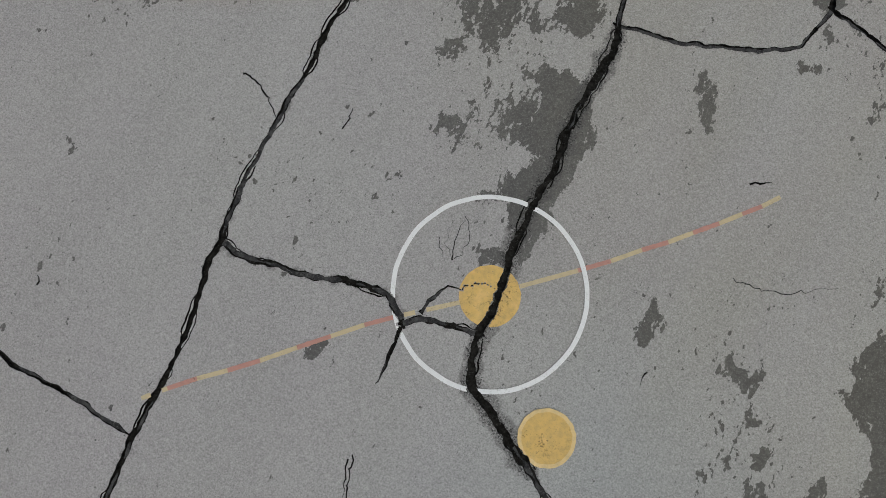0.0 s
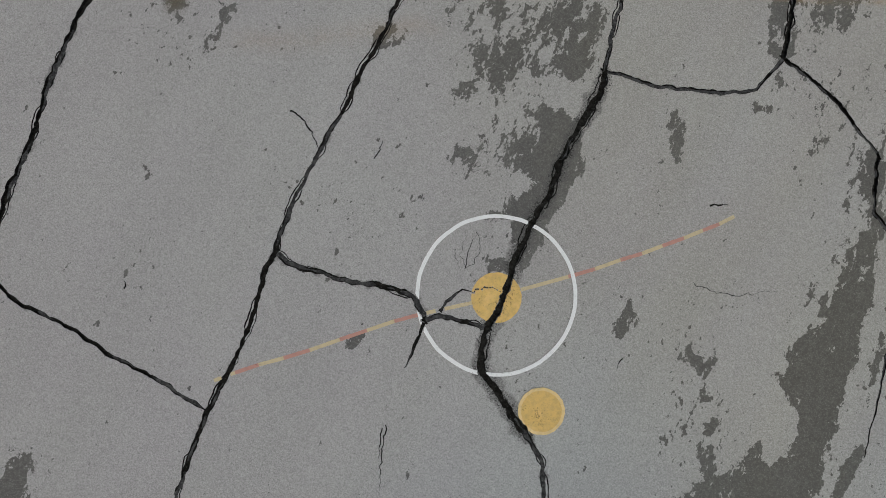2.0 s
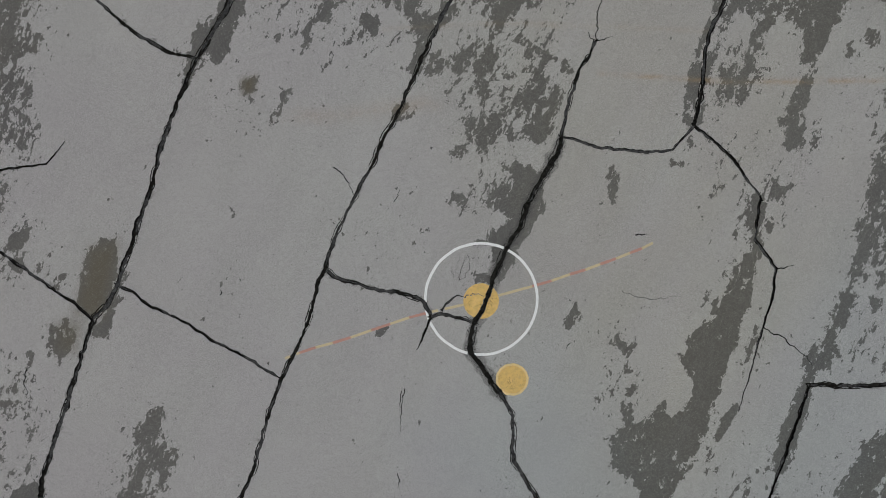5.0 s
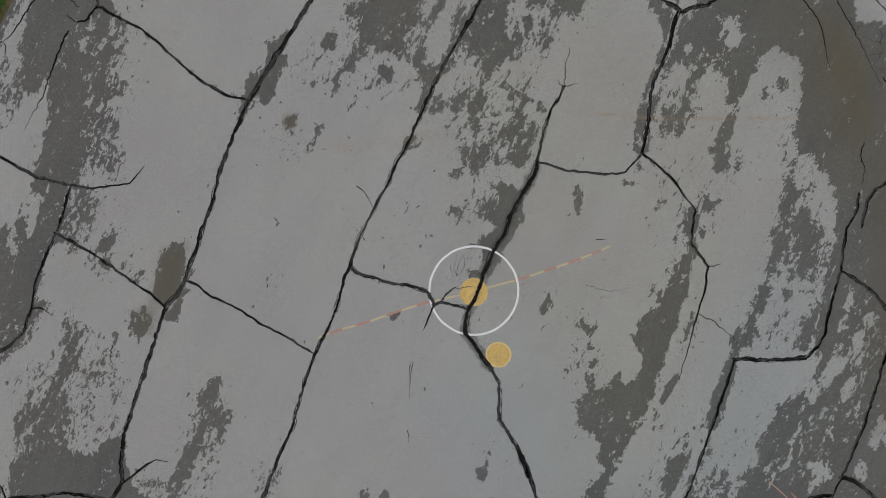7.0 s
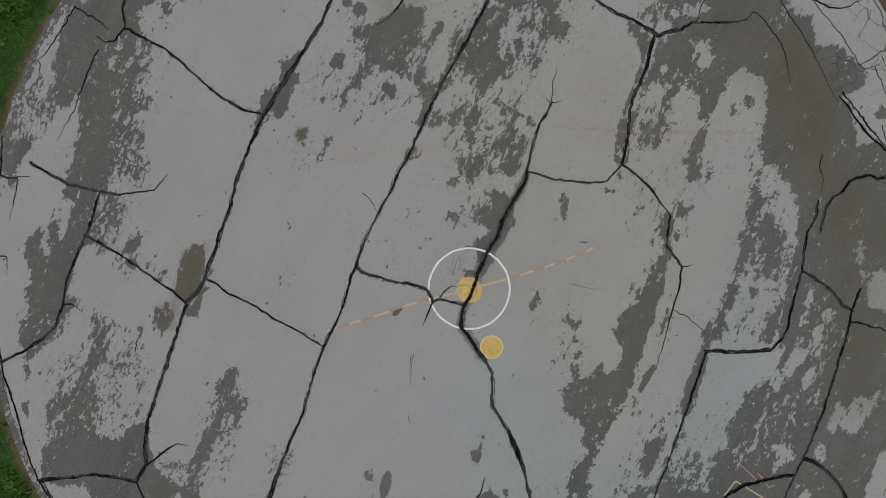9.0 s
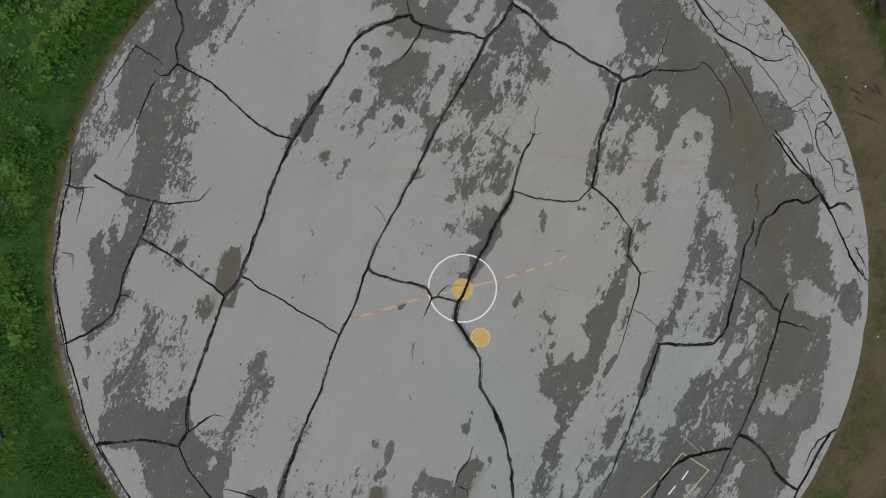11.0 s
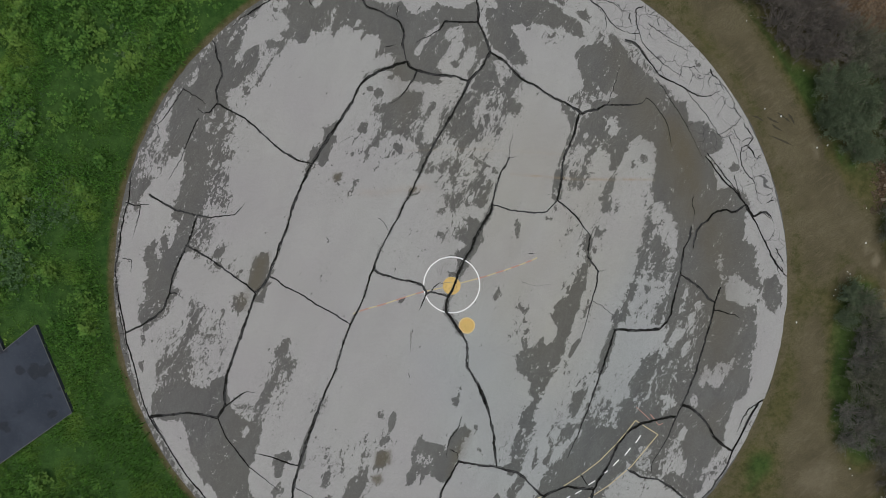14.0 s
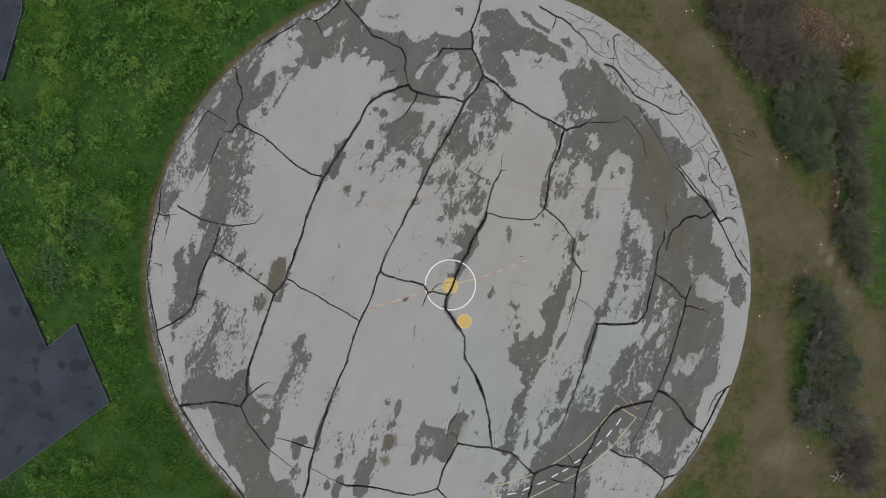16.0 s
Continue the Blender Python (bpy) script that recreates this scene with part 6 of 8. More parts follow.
muddy(0.75, (-1.38, -4.05), (-1.13, -4.05), (-1.13, -3.74), (-1.34, -3.73), soft=0.06)
muddy(0.9, (-1.44, -4.27), (-1.23, -4.21), (-1.17, -4.38), (-1.31, -4.46), (-1.42, -4.38), soft=0.05)


RUST = []


def rusty(strength, *outline, soft=0.03):
    RUST.append((strength, soft, np.array(outline)))


# thin rust-coloured run-off lines across the coat
rusty(1.0, (1.57, 2.43), (3.04, 2.33), (4.73, 2.34), (4.72, 2.30), (3.04, 2.29), (1.57, 2.40))
rusty(0.45, (-0.76, 2.92), (0.47, 2.98), (1.62, 2.93), (2.75, 2.87), (2.75, 2.84), (1.62, 2.90), (0.47, 2.94), (-0.76, 2.89))
rusty(0.40, (-1.85, 2.03), (-1.27, 2.04), (-0.32, 2.17), (-0.16, 2.08), (-1.28, 1.90), (-1.87, 1.91), soft=0.1)


WEB = []


def flaking(strength, *outline, soft=0.15):
    WEB.append((strength, soft, np.array(outline)))


flaking(1.0, (2.50, 6.85), (3.85, 6.86), (4.53, 6.20), (5.49, 5.40), (6.44, 4.11), (7.11, 2.87), (7.46, 1.78), (7.67, 0.70), (7.57, 0.29), (7.00, 1.11), (6.65, 1.80), (5.90, 2.76), (5.11, 4.01), (4.23, 5.09), (3.32, 6.00))
flaking(0.8, (-7.13, 1.67), (-6.86, 1.68), (-6.98, 0.60), (-7.02, -0.77), (-6.74, -1.87), (-6.35, -2.98), (-5.88, -3.83), (-5.18, -4.83), (-5.44, -4.83), (-6.21, -3.55), (-6.78, -2.43), (-7.19, -0.77))
flaking(0.6, (-6.49, 2.90), (-5.93, 4.05), (-5.11, 5.01), (-4.15, 5.89), (-3.19, 6.55), (-3.06, 6.42), (-4.01, 5.76), (-4.98, 4.81), (-5.80, 3.85), (-6.36, 2.91))
flaking(0.8, (7.27, -2.30), (6.99, -3.25), (6.38, -4.08), (6.18, -3.95), (6.66, -3.26), (6.99, -2.57))
flaking(0.7, (2.92, 4.03), (3.12, 4.17), (3.95, 4.15), (3.96, 3.93), (3.27, 3.85))
flaking(0.7, (3.33, 5.62), (3.87, 5.62), (4.70, 4.69), (4.44, 4.64), (3.90, 5.10), (3.36, 5.19))


# broad tints of the coat: yellowish in the middle, pinkish in the west, bluish where it was laid anew
WARM = [(0.8, 1.2, np.array([(0.1, 4.6), (3.3, 3.4), (4.6, 2.6), (4.4, 0.2), (2.9, -2.3), (1.3, -3.0), (0.9, 0.2), (-0.2, 2.4)]))]
ROSE = [(0.9, 1.4, np.array([(-7.6, 3.0), (-4.6, 4.6), (-2.2, 4.4), (-1.6, 2.4), (-2.4, 0.2), (-3.0, -2.6), (-5.6, -4.2), (-7.6, -2.0)]))]
COOL = [(0.7, 0.9, np.array([(4.2, 0.6), (4.9, 0.2), (5.2, -1.8), (4.4, -4.2), (2.9, -5.2), (0.6, -4.6), (-0.4, -1.6), (1.0, -0.6), (2.7, -2.4)]))]


def polygon_cover(points, outline, soft):
    """How far each point lies inside an outline, 0 to 1 over a soft edge."""
    lo, hi = outline.min(0) - soft, outline.max(0) + soft
    near = np.flatnonzero(((points >= lo) & (points <= hi)).all(1))
    cover = np.zeros(len(points))
    if not len(near):
        return cover
    p = points[near]
    inside, dist = np.zeros(len(p), bool), np.full(len(p), 1e9)
    for a, b in zip(outline, np.roll(outline, -1, 0)):
        cross = (a[1] > p[:, 1]) != (b[1] > p[:, 1])
        dy = b[1] - a[1]
        inside ^= cross & (p[:, 0] < a[0] + (p[:, 1] - a[1]) * (b[0] - a[0]) / (dy if abs(dy) > 1e-9 else 1e-9))
        d = b - a
        s = np.clip(((p - a) @ d) / max(d @ d, 1e-9), 0, 1)
        dist = np.minimum(dist, np.hypot(*(p - a - s[:, None] * d).T))
    s = np.clip(np.where(inside, dist, -dist) / (2 * soft) + 0.5, 0, 1)
    cover[near] = s * s * (3 - 2 * s)
    return cover


# where the edges of the coat crumble into many small flakes: strength, soft margin and outline
CRUMBLE = [
    (0.50, 0.25, np.array([(0.03, 4.21), (1.62, 4.22), (1.49, 3.12), (1.16, 2.55), (0.90, 1.58), (0.45, 0.70), (0.01, 0.97), (-0.07, 2.27), (-0.10, 3.15)])),
    (0.35, 0.20, np.array([(2.80, 3.09), (4.12, 3.40), (4.91, 2.69), (4.55, 1.68), (4.08, 0.71), (3.19, 0.57), (2.95, 1.44), (2.64, 1.92)])),
    (0.28, 0.25, np.array([(4.25, 0.54), (5.71, 0.45), (5.98, -1.17), (5.26, -2.51), (4.15, -3.12), (3.06, -3.01), (3.52, -2.01), (3.83, -1.04), (3.99, -0.24)])),
    (0.45, 0.15, np.array([(-6.92, 3.43), (-6.43, 3.58), (-6.39, 1.80), (-6.81, 0.78), (-6.95, 1.83)])),
    (0.50, 0.15, np.array([(-5.05, 3.44), (-4.38, 3.46), (-4.47, 1.72), (-4.82, 0.76), (-5.12, 1.50)])),
    (0.45, 0.20, np.array([(-6.50, -0.43), (-5.21, -0.05), (-4.59, -1.01), (-4.38, -2.00), (-5.79, -2.30), (-6.38, -1.82)])),
    (0.50, 0.20, np.array([(-3.82, -1.47), (-2.99, -1.61), (-3.02, -2.26), (-3.39, -2.87), (-4.11, -3.02)])),
    (0.40, 0.20, np.array([(-1.39, 4.06), (-0.13, 4.04), (-0.21, 3.59), (-1.25, 3.14), (-1.64, 3.05)])),
]


def wear_at(points):
    level = np.full(len(points), -1.45)
    for value, soft, outline in WEAR:
        c = polygon_cover(points, outline, soft)
        level = level * (1 - c) + value * c
    return level * (1 - spread_at(points, CRUMBLE))


def spread_at(points, shapes):
    total = np.zeros(len(points))
    for value, soft, outline in shapes:
        total = np.maximum(total, value * polygon_cover(points, outline, soft))
    return total


def halo_at(points):
    """How near each point lies to a worn area, for the chips scattered round it."""
    near = np.zeros(len(points))
    for value, soft, outline in WEAR:
        if value > -0.4:
            near = np.maximum(near, polygon_cover(points, outline, 0.26))
        elif value < -0.9:
            near *= 1 - np.clip(2 * polygon_cover(points, outline, 0.26) - 1, 0, 1)
    return near


# ---- the round slab, broken into pieces by its cracks ----
def wobble(p, scale, seed):
    return Vector((noise.noise((p.x * scale, p.y * scale, seed)), noise.noise((p.x * scale, p.y * scale, seed + 7.3))))


def girth(p):
    """The cracks of the middle are narrower for their place than those near the rim."""
    return 0.80 + 0.28 * min(1.0, max(0.0, (p.length - 2.0) / 3.0))


def ribbons():
    """The cracks as strips of quads: corners, faces, and the centre line with half widths."""
    verts, faces, line = [], [], []
    strands = [(w, way, taper, 0.0) for w, way, taper in CRACKS]
    strands += [(0.011, way, False, side * (0.5 * w + 0.010)) for w, way, taper in CRACKS if w > 0.036 for side in (1, -1)]
    for k, (width, way, taper, shift) in enumerate(strands):
        if not taper and not shift:  # run into the neighbours
            way = [way[0] + (way[0] - way[1]).normalized() * 0.036, *way, way[-1] + (way[-1] - way[-2]).normalized() * 0.036]
        fine = [way[0]]
        for a, b in zip(way, way[1:]):
            n = max(1, round((b - a).length / 0.022))
            fine += [a.lerp(b, i / n) for i in range(1, n + 1)]
        thin = 0.012 if width < 0.026 and not shift else 0.0
        fine = [p + wobble(p, 2.2, 3.1) * 0.014 + wobble(p, 7, 5.7) * 0.014 + wobble(p, 17, 8.7) * (0.008 + thin) + wobble(p, 38, 1.7) * (0.003 + thin) for p in fine]
        prev = None
        for i, p in enumerate(fine):
            d = (fine[min(i + 1, len(fine) - 1)] - fine[max(i - 1, 0)]).normalized()
            side = Vector((-d.y, d.x))
            end = min(1.0, 0.25 + 0.75 * (len(fine) - 1 - i) / max(1, 0.5 * len(fine))) if taper else 1.0
            if not taper and not shift:
                end = 0.35 + 0.65 * min(1.0, min(i, len(fine) - 1 - i) / 4)
            half = [0.5 * width * girth(p) * end * (1 + 0.45 * noise.noise((p.x * 41, p.y * 41, k + s)) + 0.6 * noise.noise((p.x * 16, p.y * 16, k + s)) + 0.5 * noise.noise((p.x * 3, p.y * 3, k + s))) for s in (0.2, 9.4)]
            if shift:
                wander = noise.noise((p.x * 3.5, p.y * 3.5, k)) + 0.5 * noise.noise((p.x * 10, p.y * 10, k))
                if wander < -0.08:
                    prev = None
                    continue
                p = p + side * shift * min(1.0, 0.35 + wander * 2.2)
            j = len(verts)
            verts += [p + side * half[0], p - side * half[1]]
            line.append((p.x, p.y, 0.5 * (half[0] + half[1]), 1.0 if width > 0.050 else 0.0, 1.0 if shift else 0.0))
            if prev is not None:
                for tri in ([prev, prev + 1, j + 1], [prev, j + 1, j]):
                    a, b, c = (verts[t] for t in tri)
                    area = (b - a).cross(c - a)
                    if abs(area) > 1e-7:
                        faces.append(tri if area > 0 else tri[::-1])
            prev = j
    return verts, faces, np.array(line)


from mathutils.bvhtree import BVHTree
from mathutils.geometry import delaunay_2d_cdt

RV, RF, LINE = ribbons()
MAIN = LINE[LINE[:, 4] < 0.5]
CELL = 0.034


def in_crack(x, y, grow=0.0):
    d = np.hypot(MAIN[:, 0] - x, MAIN[:, 1] - y)
    return bool((d < MAIN[:, 2] + 0.005 + grow).any())


def sealant(pad, turn):
    """Grey filler that stands in the middle of the wide cracks, with gaps."""
    verts, faces = [], []
    for k, (width, way, taper) in enumerate(CRACKS):
        if width < 0.030:
            continue
        black = width > 0.050
        prev = None
        for a, b in zip(way, way[1:]):
            n = max(1, round((b - a).length / 0.022))
            for i in range(n):
                p = a.lerp(b, i / n)
                p = p + wobble(p, 2.2, 3.1) * 0.014 + wobble(p, 7, 5.7) * 0.014 + wobble(p, 17, 8.7) * 0.008 + wobble(p, 38, 1.7) * 0.003
                d = (b - a).normalized()
                there = noise.noise((p.x * 2.2, p.y * 2.2, k)) + 0.5 * noise.noise((p.x * 9, p.y * 9, k)) + (-0.38 if black else 0.16)
                half = (0.27 if black else 0.44) * width * girth(p) * min(1.0, there * 2.5) * (1 + 0.7 * noise.noise((p.x * 24, p.y * 24, k)))
                if there < 0.03 or half < 0.002:
                    prev = None
                    continue
                p = p + Vector((-d.y, d.x)) * 0.14 * width * noise.noise((p.x * 5, p.y * 5, k + 3))
                side = Vector((-d.y, d.x)) * half
                j = len(verts)
                verts += [turn @ Vector((*(p + side), -0.008)), turn @ Vector((*(p - side), -0.008))]
                if prev is not None:
                    faces.append((prev, prev + 1, j + 1, j))
                prev = j
    mesh_part("sealant", [tuple(v) for v in verts], faces, SEAL, pad, "dull grey sealant in the cracks")["kind"] = "stuff"


def build_pad():
    pad = tagged(empty("concrete_pad", PAD.x, PAD.y, GROUND), "round cracked concrete slab with worn pale grey coating", "concrete slab", kind="structure")
    turn = pad.matrix_basis.inverted()
    rng = np.random.default_rng(4)
    n = int(R_PAD / CELL) + 2
    g = np.stack(np.meshgrid(np.arange(-n, n + 1), np.arange(-n, n + 1)), -1).reshape(-1, 2) * CELL
    g = g + rng.uniform(-0.3, 0.3, g.shape) * CELL
    g = g[np.hypot(*g.T) < R_PAD - 0.6 * CELL] + np.array(PAD)
    rim = []
    for i in range(720):
        a = 2 * math.pi * i / 720
        r = R_PAD + 0.022 * noise.noise((math.cos(a) * 9, math.sin(a) * 9, 0.4)) + 0.012 * noise.noise((math.cos(a) * 50, math.sin(a) * 50, 2.4))
        rim.append(PAD + Vector((math.cos(a), math.sin(a))) * r)
    verts = [Vector(p) for p in g] + RV + rim
    k, q = len(g), len(g) + len(RV)
    edges = {tuple(sorted((a + k, b + k))) for f in RF for a, b in zip(f, f[1:] + f[:1])}
    edges |= {(q + i, q + (i + 1) % 720) for i in range(720)}
    out = delaunay_2d_cdt(verts, sorted(edges), [], 0, 1e-5, False)
    points = np.array([tuple(v) for v in out[0]])
    tris = out[2]
    centre = points[np.array(tris)].mean(1)
    off = centre - np.array(PAD)
    rim_r = np.array([(p - PAD).length for p in rim])
    turns = (np.arctan2(off[:, 1], off[:, 0]) / (2 * math.pi) % 1) * 720
    within = np.hypot(*off.T) < np.interp(turns, np.arange(721), np.append(rim_r, rim_r[0])) - 1e-4
    # triangles whose middle lies in a crack
    bins = {}
    for i, (a, b) in enumerate(np.floor(centre / 0.1).astype(int).tolist()):
        bins.setdefault((a, b), []).append(i)
    cracked = np.zeros(len(tris), bool)
    for f in RF:
        a, b, c = (RV[i] for i in f)
        near = []
        for bx in range(math.floor(min(a.x, b.x, c.x) / 0.1), math.floor(max(a.x, b.x, c.x) / 0.1) + 1):
            for by in range(math.floor(min(a.y, b.y, c.y) / 0.1), math.floor(max(a.y, b.y, c.y) / 0.1) + 1):
                near += bins.get((bx, by), ())
        if near:
            x, y = centre[near].T
            hit = ((b.x - a.x) * (y - a.y) - (b.y - a.y) * (x - a.x) >= 0) & ((c.x - b.x) * (y - b.y) - (c.y - b.y) * (x - b.x) >= 0) & ((a.x - c.x) * (y - c.y) - (a.y - c.y) * (x - c.x) >= 0)
            cracked[np.array(near)[hit]] = True
    slab = [f for f, w, c in zip(tris, within, cracked) if w and not c]
    floor = [f for f, w, c in zip(tris, within, cracked) if w and c]
    # pieces: triangles that share an edge
    boss = list(range(len(slab)))

    def find(a):
        while boss[a] != a:
            boss[a] = boss[boss[a]]
            a = boss[a]
        return a

    seen = {}
    for i, f in enumerate(slab):
        for a, b in zip(f, f[1:] + f[:1]):
            e = (a, b) if a < b else (b, a)
            if e in seen:
                boss[find(i)] = find(seen[e])
            else:
                seen[e] = i
    groups = {}
    for i, f in enumerate(slab):
        groups.setdefault(find(i), []).append(f)
    smear = np.zeros(len(points))
    wear, mud, web, rust = wear_at(points) * 2.9, spread_at(points, MUD), spread_at(points, WEB), spread_at(points, RUST)
    halo = halo_at(points)
    warm, cool, rose = spread_at(points, WARM), spread_at(points, COOL), spread_at(points, ROSE)
    # a scuffed margin along the wide cracks
    for x, y, h, black, _ in LINE[::2]:
        if h > 0.016:
            d = np.flatnonzero((np.abs(points[:, 0] - x) < 0.16) & (np.abs(points[:, 1] - y) < 0.16))
            r = np.hypot(points[d, 0] - x, points[d, 1] - y) - h
            smear[d] = np.maximum(smear[d], np.clip(0.85 + 0.1 * black - np.clip(r, 0, 1) / (0.06 + 0.04 * black), 0, 1) * min(1, h / 0.022) * (0.62 + 0.38 * black))

    def piece(name, fs, z, skirt, material, label=""):
        used = {}
        for f in fs:
            for i in f:
                used.setdefault(i, len(used))
        ids = list(used)
        co = [turn @ Vector((points[i][0], points[i][1], z)) for i in ids]
        fl = [[used[i] for i in f] for f in fs]
        owner = list(ids)
        dark = []
        if skirt:
            edges = {}
            for f in fl:
                for a, b in zip(f, f[1:] + f[:1]):
                    edges[(a, b)] = True
            border = [e for e in edges if (e[1], e[0]) not in edges]
            low = {}
            for a, b in border:
                for i in (a, b):
                    if i not in low:
                        low[i] = len(co)
                        co.append(co[i] - Vector((0, 0, skirt)))
                        owner.append(ids[i])
                fl.append([b, a, low[a], low[b]])
                dark.append(len(fl) - 1)
        ob = mesh_part(name, [tuple(c) for c in co], fl, material, pad, label)
        ob.data.materials.append(TAR)
        for i in dark:
            x, y, _ = co[fl[i][0]]
            if math.hypot(x, y) < R_PAD - 0.06:
                ob.data.polygons[i].material_index = 1
        for key, values in (("wear", wear), ("mud", mud), ("web", web), ("smear", smear), ("rust", rust), ("warm", warm), ("cool", cool), ("rose", rose), ("halo", halo)):
            ob.data.attributes.new(key, "FLOAT", "POINT").data.foreach_set("value", values[owner].astype(np.float32))
        return ob

    chips = []
    for fs in sorted(groups.values(), key=len, reverse=True):
        if len(fs) > 60:
            piece("slab_piece", fs, 0.0, 0.075, COAT)
        else:
            chips += fs
    if chips:
        piece("slab_chips", chips, 0.0, 0.075, COAT)["kind"] = "stuff"
    sealant(pad, turn)
    piece("crack_filler", floor, -0.028, 0, TAR, "black bitumen in the cracks")["kind"] = "stuff"
    return pad


slab_pad = build_pad()


def rim_band(pad):
    """A low worn concrete edge that shows in places outside the slab."""
    turn = pad.matrix_basis.inverted()
    verts, faces = [], []
    n = 720
    for i in range(n + 1):
        t = 2 * math.pi * i / n
        e = 0.022 + 0.07 * noise.noise((math.cos(t) * 3, math.sin(t) * 3, 6.1)) + 0.03 * noise.noise((math.cos(t) * 25, math.sin(t) * 25, 2.2))
        for r, z in ((R_PAD - 0.03, -0.034), (R_PAD + max(0.0, e), -0.036), (R_PAD + max(0.0, e) + 0.01, -0.12)):
            verts.append(tuple(turn @ Vector((PAD.x + r * math.cos(t), PAD.y + r * math.sin(t), z))))
        if i:
            k = 3 * i
            faces += [(k - 3, k - 2, k + 1, k), (k - 2, k - 1, k + 2, k + 1)]
    mesh_part("rim_band", verts, faces, EDGING, pad, "stained low concrete rim round the slab")


rim_band(slab_pad)


# ---- painted marks on the slab ----
def strip(name, a, b, width, material, parent, label="", z=0.004, step=0.012):
    """A painted bar from a to b; where cracks break it, each run is a piece."""
    a, b = Vector(a), Vector(b)
    d = (b - a).normalized()
    side = Vector((-d.y, d.x)) * (width / 2)
    n = max(1, round((b - a).length / step))
    runs, run = [], []
    for i in range(n + 1):
        p = a.lerp(b, i / n)
        if in_crack(p.x, p.y):
            runs.append(run)
            run = []
        else:
            run.append(p)
    runs.append(run)
    for run in runs:
        if len(run) < 2:
            continue
        verts, faces = [], []
        for i, p in enumerate(run):
            rough = 1 + 0.16 * noise.noise((p.x * 40, p.y * 40, 1.0))
            verts += [(*(p - side * rough), z), (*(p + side * rough), z)]
            if i:
                k = 2 * i
                faces.append((k - 2, k, k + 1, k - 1))
        mesh_part(name, verts, faces, material, parent, label).matrix_parent_inverse = parent.matrix_basis.inverted()


def ring(name, c, r0, r1, material, steps, bands, label="", category="", z=0.007, wob=0.0):
    verts, faces = [], []
    for i in range(steps):
        for j in range(bands):
            quad = []
            for di, dj in ((0, 0), (0, 1), (1, 1), (1, 0)):
                t = 2 * math.pi * (i + di) / steps
                r = r0 + (r1 - r0) * (j + dj) / bands
                r += wob * noise.noise((math.cos(t) * 5, math.sin(t) * 5, r0))
                quad.append((c[0] + r * math.cos(t), c[1] + r * math.sin(t)))
            mx, my = sum(p[0] for p in quad) / 4, sum(p[1] for p in quad) / 4
            if in_crack(mx, my):
                continue
            k = len(verts)
            verts += [(*p, z) for p in quad]
            faces.append((k, k + 1, k + 2, k + 3))
    return tagged(mesh_part(name, verts, faces, material), label, category)


RING = (0.30, -0.02)
ring("painted_ring", RING, 0.598, 0.628, WHITE, 900, 6, "thin white painted ring on cracked concrete", "painted ring", wob=0.004)
ring("painted_disc", (0.30, -0.04), 0.0, 0.195, YELLOW, 260, 30, "yellow painted disc split by a black crack", "painted disc", wob=0.004)
faded_disc = ring("painted_disc", (0.64, -0.91), 0.0, 0.178, YELLOW, 260, 28, "faded yellow painted disc with dark smudge beside crack", "painted disc", wob=0.005)
edge = ring("rim", (0.64, -0.91), 0.156, 0.180, PALE_YELLOW, 260, 4, "paler yellow paint along the edge", z=0.009, wob=0.005)
edge.parent = faded_disc

# flaked specks where the yellow paint has worn through
FLECK = paint("bare_fleck", (0.44, 0.30, 0.10), 0.6)
fleck_rng = np.random.default_rng(77)
SMUDGES = [(0.60, -0.90), (0.59, -0.94), (0.63, -0.99), (0.50, -0.89)]
smudge = tagged(empty("paint_wear", *SMUDGES[0], 0.0), "dark worn specks on the faded yellow disc", "paint wear")
for p in SMUDGES:
    verts, faces = [], []
    for _ in range(9):
        q = np.array(p) + fleck_rng.normal(0, 0.011, 2)
        f, k = fleck_rng.uniform(0.002, 0.006), len(verts)
        verts += [(q[0] + f * math.cos(t + 0.3 * k) * fleck_rng.uniform(0.6, 1.4), q[1] + f * math.sin(t + 0.3 * k) * fleck_rng.uniform(0.6, 1.4), 0.011) for t in (0, 1.26, 2.51, 3.77, 5.03)]
        faces.append(tuple(range(k, k + 5)))
    ob = mesh_part("fleck_cluster", verts, faces, FLECK, smudge)
    ob.matrix_parent_inverse = smudge.matrix_basis.inverted()

bar = tagged(empty("dashed_line", RING[0], RING[1], 0.0), "thin painted line of alternating yellow and red dashes", "painted line")
LINE_ENDS = [(-1.87, -0.67), (-1.71, -0.61), (-1.53, -0.55), (-1.34, -0.50), (-1.14, -0.44), (-0.91, -0.36), (-0.70, -0.29), (-0.49, -0.22), (-0.30, -0.17), (0.11, -0.08)]
LINE_ENDS_EAST = [(0.49, 0.02), (0.86, 0.12), (1.07, 0.18), (1.27, 0.25), (1.44, 0.30), (1.60, 0.36), (1.77, 0.42), (1.92, 0.48), (2.05, 0.53), (2.17, 0.59)]
for ends in (LINE_ENDS, LINE_ENDS_EAST):
    for i, (a, b) in enumerate(zip(ends, ends[1:])):
        red = i % 2 == 1
        strip("dash", a, b, 0.029, PINK if red else CREAM, bar, "faded red dash" if red else "pale yellow dash")

